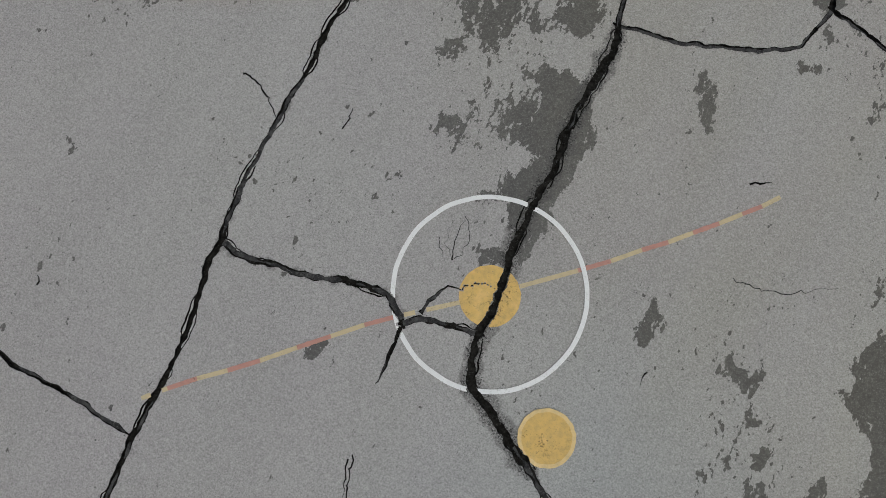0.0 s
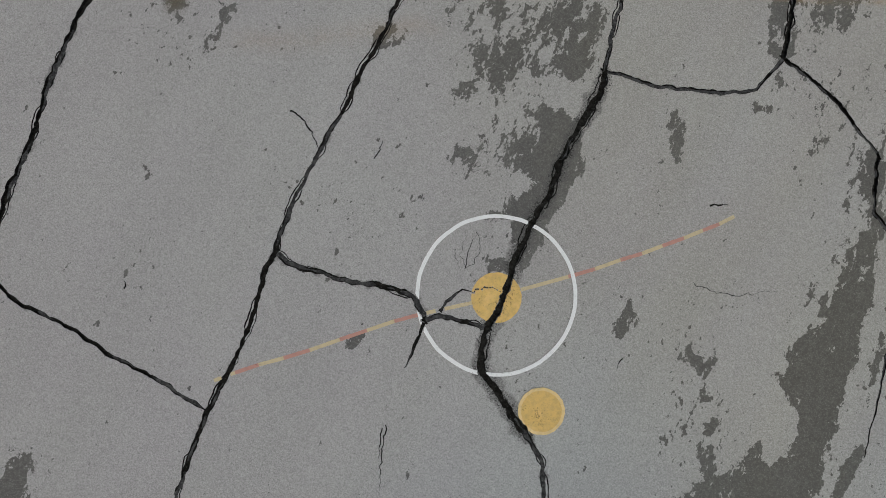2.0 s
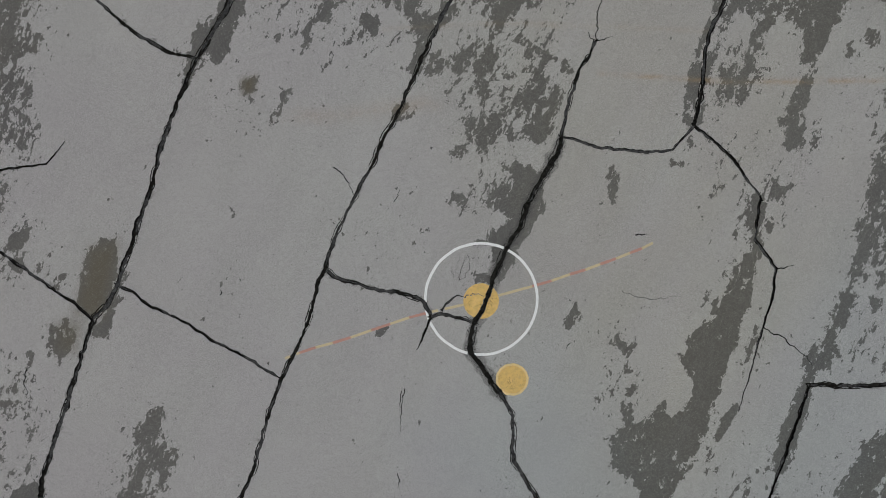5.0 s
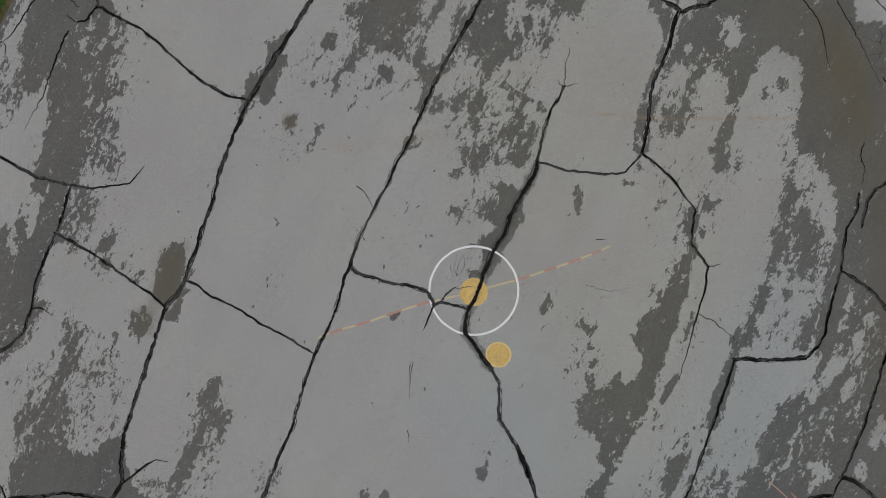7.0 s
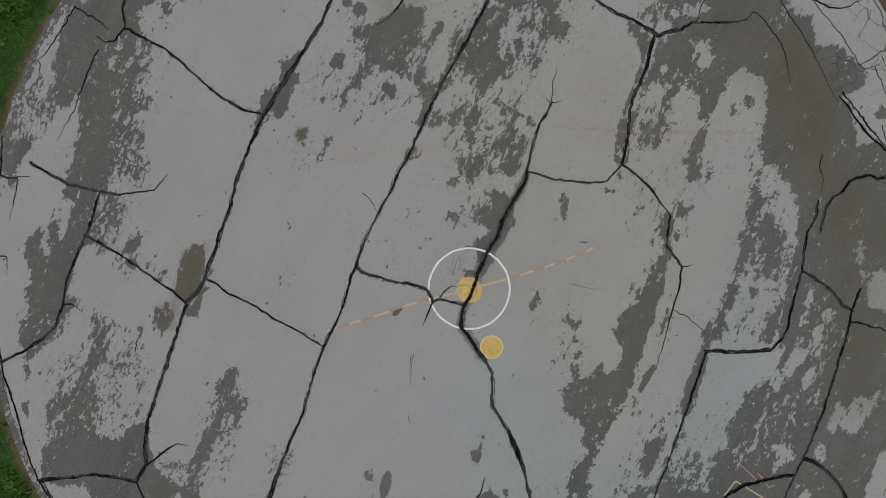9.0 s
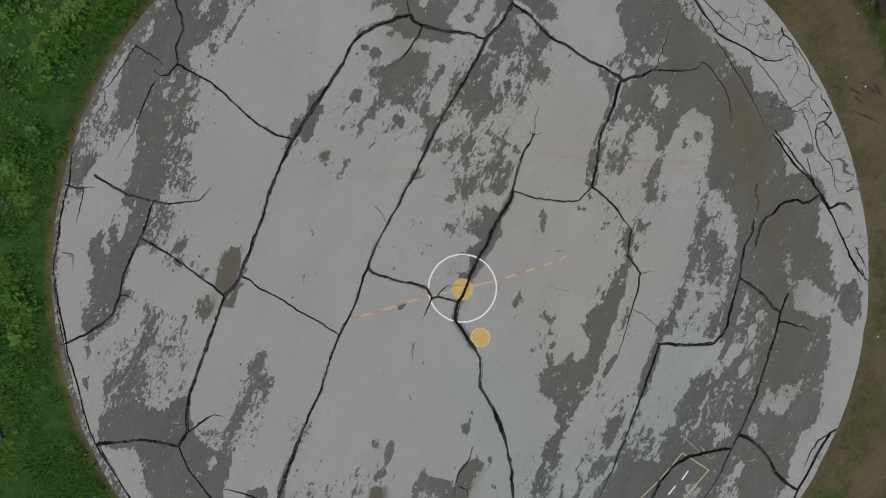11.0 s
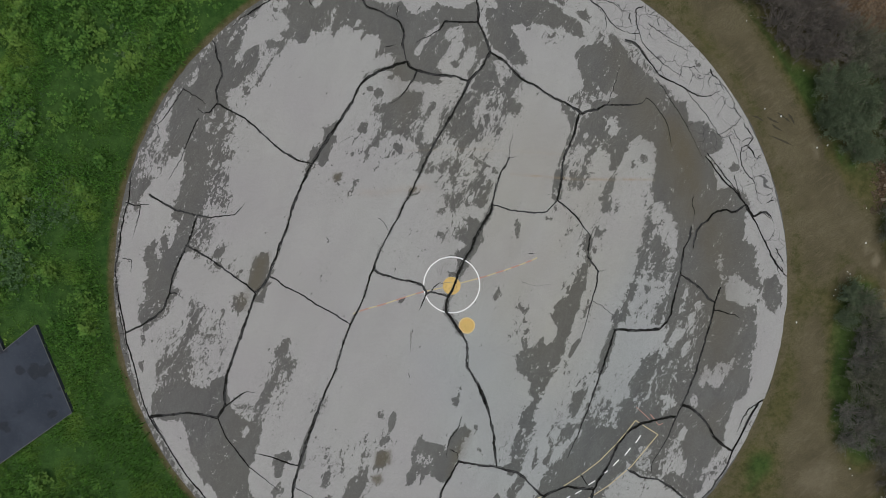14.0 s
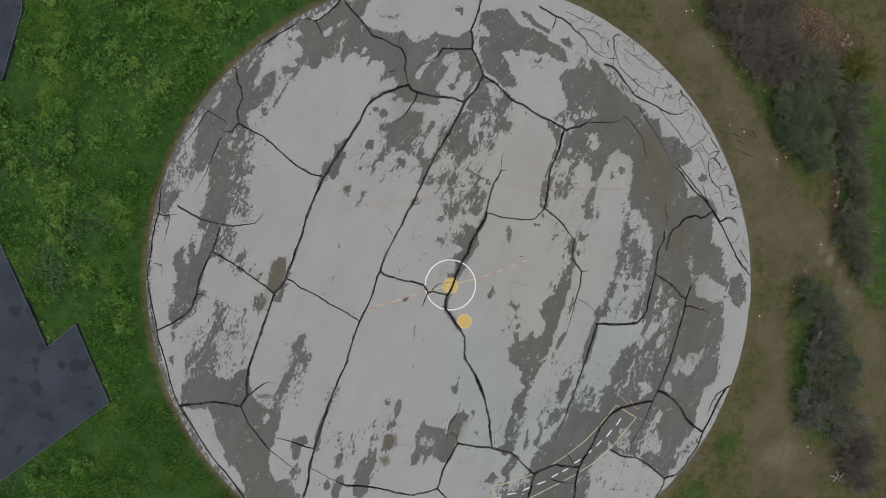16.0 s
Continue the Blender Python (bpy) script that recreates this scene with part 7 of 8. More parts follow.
RUN = (3.17, -4.45)
runway = tagged(empty("painted_runway", RUN[0], RUN[1], 0.0), "small curved painted runway with cream outline and white dashes", "painted marking")
EDGE_A = [(1.33, -4.99), (1.86, -4.86), (2.34, -4.68), (2.77, -4.47), (3.17, -4.21), (3.58, -3.89), (3.92, -3.54), (4.19, -3.22), (4.37, -2.98)]
EDGE_B = [(4.87, -3.29), (4.64, -3.57), (4.30, -3.99), (3.82, -4.41), (3.42, -4.68), (2.88, -4.96), (2.33, -5.24), (2.05, -5.38)]
CROSS = [(4.37, -2.98), (4.87, -3.29)]
FOOT = [(1.33, -4.99), (1.41, -5.29)]
for way, name in ((EDGE_A, "outline"), (EDGE_B, "outline"), (CROSS, "end_bar"), (FOOT, "end_bar")):
    for a, b in zip(way, way[1:]):
        strip(name, a, b, 0.021, CREAM, runway, "cream painted edge")
DASHES = [(4.49, -3.31), (4.38, -3.48), (4.27, -3.59), (4.14, -3.76), (4.02, -3.85), (3.89, -3.99), (3.77, -4.10), (3.62, -4.22), (3.50, -4.32), (3.35, -4.42), (3.20, -4.54), (3.06, -4.62), (2.95, -4.67), (2.79, -4.77), (2.64, -4.86), (2.44, -4.94), (2.28, -5.00), (2.09, -5.09), (1.92, -5.15), (1.71, -5.19), (1.55, -5.25), (1.40, -5.29)]
for a, b in zip(DASHES[::2], DASHES[1::2]):
    strip("centre_dash", a, b, 0.027, WHITE, runway, "white dash")

SCRAWL = [(4.39, -2.69), (4.55, -2.83), (4.71, -2.98), (4.80, -2.95), (4.69, -2.84), (4.88, -3.08), (4.97, -3.04)]
scrawl = tagged(empty("red_scrawl", *SCRAWL[0], 0.0), "faint red paint scrawl beside the painted runway", "painted mark")
for a, b in zip(SCRAWL, SCRAWL[1:]):
    strip("stroke", a, b, 0.014, PINK, scrawl)

# ---- the ground round the slab ----
GROUNDS = []


def bare_ground(level, *outline, soft=0.6):
    GROUNDS.append((level, soft, np.array(outline)))


bare_ground(0.45, (3.0, 40.0), (60.0, 40.0), (60.0, -40.0), (3.0, -40.0), (4.9, -5.6), (7.0, -3.0), (7.0, 3.0), (4.3, 6.2), (3.4, 7.0), soft=0.5)
# the worn lanes of the track, then pale lines in it, then greener strips
bare_ground(1.00, (5.01, 7.51), (5.83, 7.46), (6.10, 6.72), (6.53, 6.07), (7.00, 5.35), (7.55, 4.49), (8.10, 3.61), (8.49, 2.87), (8.21, 2.75), (7.78, 2.97), (7.33, 3.53), (6.85, 4.28), (6.35, 5.10), (5.85, 5.82), (5.48, 6.40), soft=0.35)
bare_ground(0.78, (7.08, 3.68), (7.66, 3.11), (8.44, 2.73), (8.84, 1.65), (8.98, 0.85), (8.76, 0.30), (8.42, 0.03), (8.06, 0.31), (7.92, 1.41), (7.64, 2.37), soft=0.40)
bare_ground(1.00, (8.11, 3.41), (8.42, 3.07), (8.94, 2.12), (9.43, 1.43), (9.98, 0.57), (10.28, -0.23), (10.62, -1.16), (11.32, -2.59), (10.85, -2.60), (10.33, -1.29), (9.92, -0.57), (9.57, 0.10), (9.09, 0.84), (8.73, 1.52), (8.34, 2.40), (8.05, 3.02), soft=0.30)
bare_ground(0.98, (8.26, -0.59), (8.44, -0.52), (8.55, -1.34), (8.52, -2.42), (8.61, -3.35), (8.86, -3.87), (9.03, -4.26), (9.63, -3.95), (10.13, -3.48), (10.72, -3.06), (10.70, -3.79), (9.98, -4.08), (9.61, -4.61), (9.35, -5.04), (8.86, -5.30), (7.77, -5.11), (7.77, -4.07), (7.90, -3.25), (8.05, -2.44), (8.05, -1.49), soft=0.30)
bare_ground(1.30, (8.20, -3.91), (8.69, -3.61), (8.92, -3.99), (8.96, -4.45), (8.70, -4.79), (8.16, -4.76), (7.93, -4.51), soft=0.25)
bare_ground(1.25, (6.70, 5.31), (7.12, 4.64), (7.80, 3.63), (7.71, 3.57), (6.95, 4.54), (6.52, 5.26), soft=0.15)
bare_ground(1.70, (8.09, 3.20), (8.21, 3.17), (8.39, 2.87), (8.30, 2.80), soft=0.08)
bare_ground(1.25, (8.42, 2.73), (8.55, 2.57), (8.85, 2.12), (9.19, 1.57), (9.41, 1.10), (9.56, 0.86), (9.42, 0.94), (9.08, 1.51), (8.70, 2.13), soft=0.10)
bare_ground(1.60, (8.76, 2.13), (8.91, 2.07), (8.94, 1.97), (8.80, 2.00), soft=0.06)
bare_ground(1.90, (9.42, 0.86), (9.56, 0.89), (9.82, 0.57), (10.01, 0.19), (9.99, 0.03), (9.78, 0.21), (9.57, 0.48), soft=0.10)
bare_ground(1.70, (9.97, 0.14), (10.06, 0.03), (10.30, -0.43), (10.63, -1.03), (10.56, -1.08), (10.22, -0.50), soft=0.08)
bare_ground(1.60, (8.96, 0.30), (9.08, 0.35), (9.13, 0.17), (9.01, 0.09), soft=0.06)
bare_ground(0.18, (5.94, 7.21), (6.29, 7.19), (6.57, 6.56), (6.88, 6.04), (7.29, 5.46), (7.85, 4.91), (8.34, 4.69), (8.47, 3.72), (8.71, 3.22), (9.32, 2.72), (9.75, 2.68), (9.72, 2.44), (9.10, 2.42), (8.67, 2.72), (8.41, 3.24), (8.04, 3.83), (7.68, 4.45), (7.30, 5.08), (6.92, 5.67), (6.47, 6.26), (6.19, 6.71), soft=0.22)
bare_ground(0.38, (8.92, 2.47), (9.62, 2.52), (9.68, 1.73), (9.54, 1.50), (9.21, 1.75), (8.94, 2.12), soft=0.25)
bare_ground(0.18, (8.79, -0.62), (9.07, -0.51), (9.11, -1.59), (9.11, -2.53), (8.94, -3.34), (8.76, -3.54), (8.62, -2.95), (8.66, -1.60), soft=0.18)
bare_ground(0.20, (8.88, 0.03), (9.69, 0.30), (9.93, -0.50), (10.21, -1.30), (10.24, -2.62), (10.11, -3.80), (9.39, -4.11), (8.93, -3.73), (8.73, -2.68), (8.77, -0.79), soft=0.20)
bare_ground(0.18, (6.90, -3.79), (7.25, -3.63), (7.51, -3.79), (7.47, -4.09), (7.15, -4.37), (7.00, -4.62), (6.83, -4.53), soft=0.20)
bare_ground(0.20, (5.91, -5.11), (6.44, -4.82), (6.69, -5.04), (6.66, -5.58), (5.74, -5.65), soft=0.20)
bare_ground(0.42, (6.04, 5.27), (6.19, 5.23), (6.43, 4.86), (6.62, 4.48), (6.49, 4.55), (6.24, 4.92), soft=0.12)
bare_ground(0.46, (6.56, 4.36), (6.78, 4.16), (7.24, 3.14), (7.59, 2.25), (7.80, 1.27), (7.88, 0.45), (7.88, -1.36), (7.64, -2.46), (7.27, -3.30), (7.16, -3.24), (7.57, -2.06), (7.76, -0.81), (7.73, 1.01), (7.41, 2.38), (7.05, 3.35), soft=0.15)
bare_ground(0.20, (9.47, 5.25), (10.27, 5.71), (11.19, 3.91), (11.33, -0.75), (10.51, -0.50), (10.04, 0.30), (9.73, 1.09), (9.79, 2.68), (9.59, 4.23), soft=0.20)
bare_ground(0.38, (3.84, 7.59), (4.62, 7.54), (4.78, 6.93), (5.32, 6.51), (5.23, 6.42), (4.55, 6.83), soft=0.20)


def dirt_at(points):
    level = np.zeros(len(points))
    for value, soft, outline in GROUNDS:
        c = polygon_cover(points, outline, soft)
        level = level * (1 - c) + value * c
    rim = np.hypot(points[:, 0] - PAD.x, points[:, 1] - PAD.y) - R_PAD
    return np.maximum(level, np.clip(1.0 - rim / 0.26, 0, 0.72))


def ground_z(x, y):
    rise = min(1, max(0, math.hypot(x - PAD.x, y - PAD.y) - 7.5))
    return GROUND + rise * (0.05 * noise.noise((x * 0.8, y * 0.8, 0)) + 0.02 * noise.noise((x * 3, y * 3, 4)))


def build_ground():
    ring_r = [0.0, 6.0] + [7.0 + 0.22 * i for i in range(60)] + [22, 26, 32, 45, 70, 120, 250, 600, 1500]
    verts, faces, n = [], [], 240
    for r in ring_r:
        for i in range(n):
            t = 2 * math.pi * i / n
            x, y = PAD.x + r * math.cos(t), PAD.y + r * math.sin(t)
            verts.append((x, y, ground_z(x, y)))
    for j in range(len(ring_r) - 1):
        for i in range(n):
            a, b = j * n + i, j * n + (i + 1) % n
            faces.append((a, a + n, b + n, b))
    ob = mesh_part("ground", verts, faces, SOIL)
    ob.data.attributes.new("dirt", "FLOAT", "POINT").data.foreach_set("value", dirt_at(np.array(verts)[:, :2]).astype(np.float32))
    for p in ob.data.polygons:
        p.use_smooth = True
    return tagged(ob, "green turf and bare brown dirt track", "ground", kind="structure")


build_ground()


def asphalt_slab(*outline):
    """A thin dark slab with a chamfered edge."""
    bm = bmesh.new()
    top = bm.faces.new([bm.verts.new((*p, GROUND + 0.085)) for p in outline])
    if top.normal.z < 0:
        top.normal_flip()
    low = bmesh.ops.extrude_face_region(bm, geom=[top])
    bmesh.ops.translate(bm, vec=(0, 0, -0.12), verts=[v for v in low["geom"] if isinstance(v, bmesh.types.BMVert)])
    bmesh.ops.recalc_face_normals(bm, faces=bm.faces[:])
    me = bpy.data.meshes.new("asphalt_path")
    bm.to_mesh(me)
    bm.free()
    me.materials.append(ASPHALT)
    return tagged(new("asphalt_path", me), "dark blue-grey asphalt pavement with black stains in grass", "pavement", kind="structure")


PATH_A = [(-9.55, -1.54), (-8.85, -0.97), (-8.05, -2.90), (-12.50, -6.10), (-14.00, -6.00), (-14.00, 2.90), (-11.40, 2.70)]
PATH_B = [(-10.00, 7.25), (-10.05, 6.60), (-10.55, 4.95), (-13.50, 5.00), (-13.50, 7.60)]
for outline in (PATH_A, PATH_B):
    pave = asphalt_slab(*outline)
    sides = [*zip(outline[:3], outline[1:4]), (outline[-1], outline[0])] if outline is PATH_A else [*zip(outline[:2], outline[1:3])]
    for a, b in sides:
        strip("edging", a, b, 0.015, EDGING, pave, "pale worn concrete edging", z=GROUND + 0.089)


def on_path(points):
    c = polygon_cover(points, np.array(PATH_A), 0.03) + polygon_cover(points, np.array(PATH_B), 0.03)
    return c > 0.5


# ---- grass ----
def rosettes(name, centres, sizes, leaves, material, label, seed, lift=0.0):
    """Low weeds: round-ended leaves spreading from a middle, all in one mesh."""
    rng = np.random.default_rng(seed)
    n = len(centres) * leaves
    c, s = np.repeat(centres, leaves, 0), np.repeat(sizes, leaves) * rng.uniform(0.45, 1.1, n)
    t, rise = rng.uniform(0, 2 * np.pi, n), rng.uniform(0.15, 0.75, n)
    d = np.stack([np.cos(t), np.sin(t)], 1)
    side = np.stack([-d[:, 1], d[:, 0]], 1)
    tilt = rng.normal(0, 0.10, n) * s
    base = GROUND + np.repeat(np.zeros(len(centres)) + lift, leaves)
    rows = []
    for f, w, up in ((0.12, 0.05, 0.0), (0.42, 0.24, 0.7), (0.72, 0.27, 1.0), (0.95, 0.13, 0.9)):
        for sign in (-1, 1):
            q = c + d * (s * f)[:, None] + side * (sign * w * s)[:, None]
            rows.append(np.c_[q, base + s * rise * up + sign * tilt])
    v = np.stack(rows, 1).reshape(-1, 3)
    k = np.arange(n) * 8
    faces = []
    for j in (0, 2, 4):
        faces += np.stack([k + j, k + j + 1, k + j + 3, k + j + 2], 1).tolist()
    return tagged(mesh_part(name, v.tolist(), faces, material), label, "weeds", kind="stuff")


def tufts(name, centres, sizes, blades, material, label, seed, spread=0.8, wide=0.16):
    """Many small tufts of bent blades in one mesh."""
    rng = np.random.default_rng(seed)
    n = len(centres)
    c = np.repeat(centres, blades, 0)
    s = np.repeat(sizes, blades) * rng.uniform(0.5, 1.2, n * blades)
    t = rng.uniform(0, 2 * np.pi, n * blades)
    lean = rng.uniform(0.25, 1.0, n * blades) * spread
    d = np.stack([np.cos(t), np.sin(t)], 1)
    side = np.stack([-d[:, 1], d[:, 0]], 1) * (s * wide * 0.5)[:, None]
    root = c + d * (s * 0.08)[:, None]
    mid, tip = c + d * (s * lean * 0.5)[:, None], c + d * (s * lean)[:, None]
    z0 = np.full(len(s), GROUND - 0.03)
    v = np.stack([
        np.c_[root - side * 0.6, z0], np.c_[root + side * 0.6, z0],
        np.c_[mid + side, z0 + s * (1.05 - 0.35 * lean) * 0.75], np.c_[mid - side, z0 + s * (1.05 - 0.35 * lean) * 0.75],
        np.c_[tip, z0 + s * (1.1 - 0.75 * lean)]], 1).reshape(-1, 3)
    k = np.arange(len(s)) * 5
    faces = np.concatenate([np.stack([k, k + 1, k + 2, k + 3], 1)]).tolist() + np.stack([k + 3, k + 2, k + 4], 1).tolist()
    return tagged(mesh_part(name, v.tolist(), faces, material), label, "grass", kind="stuff")


def scatter(n, x0, x1, y0, y1, seed):
    rng = np.random.default_rng(seed)
    p = np.stack([rng.uniform(x0, x1, n), rng.uniform(y0, y1, n)], 1)
    return p[np.hypot(p[:, 0] - PAD.x, p[:, 1] - PAD.y) > R_PAD + 0.1], rng


def clump(points, scale, seed):
    return np.array([noise.noise((x * scale, y * scale, seed)) for x, y in points])


SAGE_PATCHES = [(-9.32, 3.51), (-9.60, 3.76), (-8.35, 2.12), (-8.19, 1.73), (-8.72, 1.38), (-9.30, 0.20), (-9.44, 0.44), (-9.57, 3.24), (-9.79, 3.42)]


def build_grass():
    p, rng = scatter(125000, -12.8, 1.0, -8.5, 9.0, 11)
    rim = np.hypot(p[:, 0] - PAD.x, p[:, 1] - PAD.y) - R_PAD
    c = clump(p, 0.7, 3.0) + 0.6 * clump(p, 2.5, 8.0)
    keep = (~on_path(p)) & (rng.uniform(0, 1, len(p)) < np.clip(rim / 0.7, 0.03, 1)) & (rng.uniform(-0.95, 0.4, len(p)) < c)
    p, c = p[keep], c[keep]
    tufts("grass", p, np.clip(0.10 + 0.13 * c, 0.04, 0.26), 6, GRASS, "lush green grass and leafy weeds", 21, 0.9, 0.11)
    p, rng = scatter(30000, -12.8, 1.0, -8.5, 9.0, 12)
    off = (~on_path(p)) & (np.hypot(p[:, 0] - PAD.x, p[:, 1] - PAD.y) > R_PAD + 0.45)
    leafy = clump(p, 0.55, 5.0) + 0.7 * clump(p, 1.9, 6.0) + 0.25 * np.clip(p[:, 1] / 5, -1, 1)
    broad = off & (leafy > 0.02) & (rng.uniform(0, 1, len(p)) < 0.42)
    rosettes("weeds", p[broad], rng.uniform(0.04, 0.095, broad.sum()), 7, WEED, "broad-leaved bright green weeds among the grass", 22)
    # taller leafy clumps, thickest in the upper part of the lawn
    heart, rng2 = scatter(900, -12.6, 0.5, -8.0, 8.8, 19)
    good = (~on_path(heart)) & (np.hypot(heart[:, 0] - PAD.x, heart[:, 1] - PAD.y) > R_PAD + 0.6)
    good &= rng2.uniform(0, 1, len(heart)) < 0.16 + 0.5 * np.clip((heart[:, 1] + 1.0) / 5.0, 0, 1)
    good &= (polygon_cover(heart, np.array(PATH_A), 0.4) + polygon_cover(heart, np.array(PATH_B), 0.4)) < 0.01
    heart = heart[good]
    spread = rng2.uniform(0.07, 0.17, len(heart))
    shift = rng2.normal(0, 1, (len(heart), 30, 2)) * spread[:, None, None]
    dome = 0.20 * np.exp(-0.5 * (shift ** 2).sum(2) / spread[:, None] ** 2) * (spread / 0.14)[:, None]
    where = (heart[:, None] + shift).reshape(-1, 2)
    rosettes("weeds", where, rng2.uniform(0.06, 0.12, len(where)), 6, WEED, "mounded bright green leafy weeds in the grass", 26, dome.ravel())
    low = off & (leafy < 0.05) & (clump(p, 0.42, 15.0) > 0.10)
    rosettes("herbs", p[low], rng.uniform(0.03, 0.065, low.sum()), 9, SAGE, "small-leaved grey-green herbs in the grass", 25)
    # grey-green patches of herbs
    hearts = np.array(SAGE_PATCHES)
    where = (hearts[:, None] + rng2.normal(0, 0.24, (len(hearts), 80, 2))).reshape(-1, 2)
    where = where[~on_path(where)]
    rosettes("herbs", where, rng2.uniform(0.03, 0.07, len(where)), 9, SAGE, "patch of pale grey-green herbs in the lawn", 27, 0.05 * np.ones(len(where)))
    p, rng = scatter(42000, 1.0, 15.0, -9.0, 10.0, 13)
    d = dirt_at(p)
    keep = rng.uniform(0, 1, len(p)) > d * 1.25 + 0.25 * clump(p, 1.2, 2.0)
    p, d = p[keep], d[keep]
    dry = rng.uniform(0, 1, len(p)) < 0.35 + d * 1.2
    tufts("dry_grass", p[dry], rng.uniform(0.03, 0.065, dry.sum()), 6, DRY, "short dry olive grass beside the dirt track", 23, 1.3, 0.13)
    tufts("grass", p[~dry], rng.uniform(0.03, 0.07, (~dry).sum()), 7, DULL, "short dull green grass beside the dirt track", 24, 1.1, 0.13)


build_grass()


# ---- bushes ----
def bush(x, y, r, h, leaves, material, label, seed, name="bush"):
    rng = np.random.default_rng(seed)
    base = tagged(empty(name, x, y, GROUND - 0.02), label, "bush", "bushes beside the track")
    tips = []
    for i in range(int(26 + 12 * r)):
        t, out = rng.uniform(0, 2 * math.pi), rng.uniform(0.3, 1.15) ** 0.6
        bend = rng.uniform(-0.4, 0.4)
        path = []
        for k in range(5):
            f = k / 4
            a = t + bend * f
            path.append(Vector((r * out * f * math.cos(a), r * out * f * math.sin(a), h * (1 - 0.45 * out * out) * (f ** 0.8))))
        tips += path[2:]
        verts, faces = [], []
        for k, (a, b) in enumerate(zip(path, path[1:])):
            w0, w1 = 0.019 * r * (1 - k / 5.4), 0.019 * r * (1 - (k + 1) / 5.4)
            j = len(verts)
            for q, w in ((a, w0), (b, w1)):
                for s in range(4):
                    verts.append((q.x + w * math.cos(s * math.pi / 2), q.y + w * math.sin(s * math.pi / 2), q.z))
            for s in range(4):
                faces.append((j + s, j + (s + 1) % 4, j + 4 + (s + 1) % 4, j + 4 + s))
        mesh_part("stem", verts, faces, BARK, base)
    tips = np.array([tuple(q) for q in tips])
    twig = material in (LEAF_GREY, TWIG_MAUVE, TWIG_OLIVE)
    # sprays: side shoots round the stems, each with its own leaves
    m = int(90 + 200 * r)
    hub = tips[rng.integers(0, len(tips), m)] + rng.normal(0, 1, (m, 3)) * np.array([0.13 * r, 0.13 * r, 0.10 * h])
    way = hub * np.array([1, 1, 0.5]) + rng.normal(0, 0.30 * r, (m, 3)) + np.array([0, 0, 0.25 * r])
    way /= np.linalg.norm(way, axis=1)[:, None] + 1e-9
    pick = rng.integers(0, m, leaves)
    c = hub[pick] + way[pick] * rng.uniform(-0.05, 0.16, leaves)[:, None]
    c = c + rng.normal(0, 1, (leaves, 3)) * (0.016 if twig else 0.026)
    c[:, 2] = np.maximum(c[:, 2], 0.03)
    a = way[pick] + rng.normal(0, 0.45 if twig else 0.8, (leaves, 3))
    a /= np.linalg.norm(a, axis=1)[:, None]
    b = np.cross(a, rng.normal(0, 1, (leaves, 3)))
    b /= np.linalg.norm(b, axis=1)[:, None] + 1e-9
    ln = rng.uniform(0.025, 0.08, leaves)[:, None] * (0.9 if twig else 0.5)
    wd = np.minimum(ln * 0.5, 0.0075 if twig else 0.02) * rng.uniform(0.6, 1.3, (leaves, 1))
    v = np.stack([c - a * ln / 2, c + b * wd / 2, c + a * ln / 2, c - b * wd / 2], 1).reshape(-1, 3)
    k = np.arange(leaves) * 4
    mesh_part("crown", v.tolist(), np.stack([k, k + 1, k + 2, k + 3], 1).tolist(), material, base)
    return base


YELLOW_BUSH = (10.13, 5.32)
GREY_BUSH = "grey-brown bare twiggy bush beside the dirt track"
MAUVE_BUSH = "mauve-grey leafless bush in dense brush beside the track"
OLIVE_BUSH = "olive-grey twiggy bush with sparse small leaves"
GREEN_BUSH = "dark grey-green leafy bush beside the dirt track"
# place and radius of each bush
MAUVE = [(6.90, 6.42, 0.34), (7.32, 6.25, 0.40), (7.80, 6.28, 0.40), (8.23, 6.26, 0.37), (7.38, 5.71, 0.35), (7.81, 5.73, 0.40), (8.27, 5.64, 0.40), (8.02, 5.14, 0.35), (8.43, 5.11, 0.38), (7.67, 5.28, 0.23), (8.64, 5.73, 0.31), (8.21, 6.68, 0.42), (7.59, 6.73, 0.39), (6.86, 6.87, 0.34), (10.08, -4.32, 0.39), (10.38, -3.97, 0.37), (10.29, -4.75, 0.34)]
GREY = [(9.08, -2.80, 0.35), (9.29, -3.16, 0.39), (9.78, -3.57, 0.37), (9.21, -1.56, 0.31), (9.38, -1.03, 0.31), (9.00, -3.43, 0.21), (10.14, -3.24, 0.28)]
GREEN = [(8.46, 4.41, 0.34), (8.92, 4.38, 0.38), (8.51, 3.91, 0.35), (8.97, 3.88, 0.40), (8.68, 3.41, 0.35), (9.13, 3.39, 0.37), (9.06, 3.02, 0.28), (9.30, 4.09, 0.28), (9.40, 2.96, 0.20), (8.43, 3.69, 0.20), (9.10, -0.16, 0.28), (8.98, -0.64, 0.17), (10.09, -2.01, 0.21)]
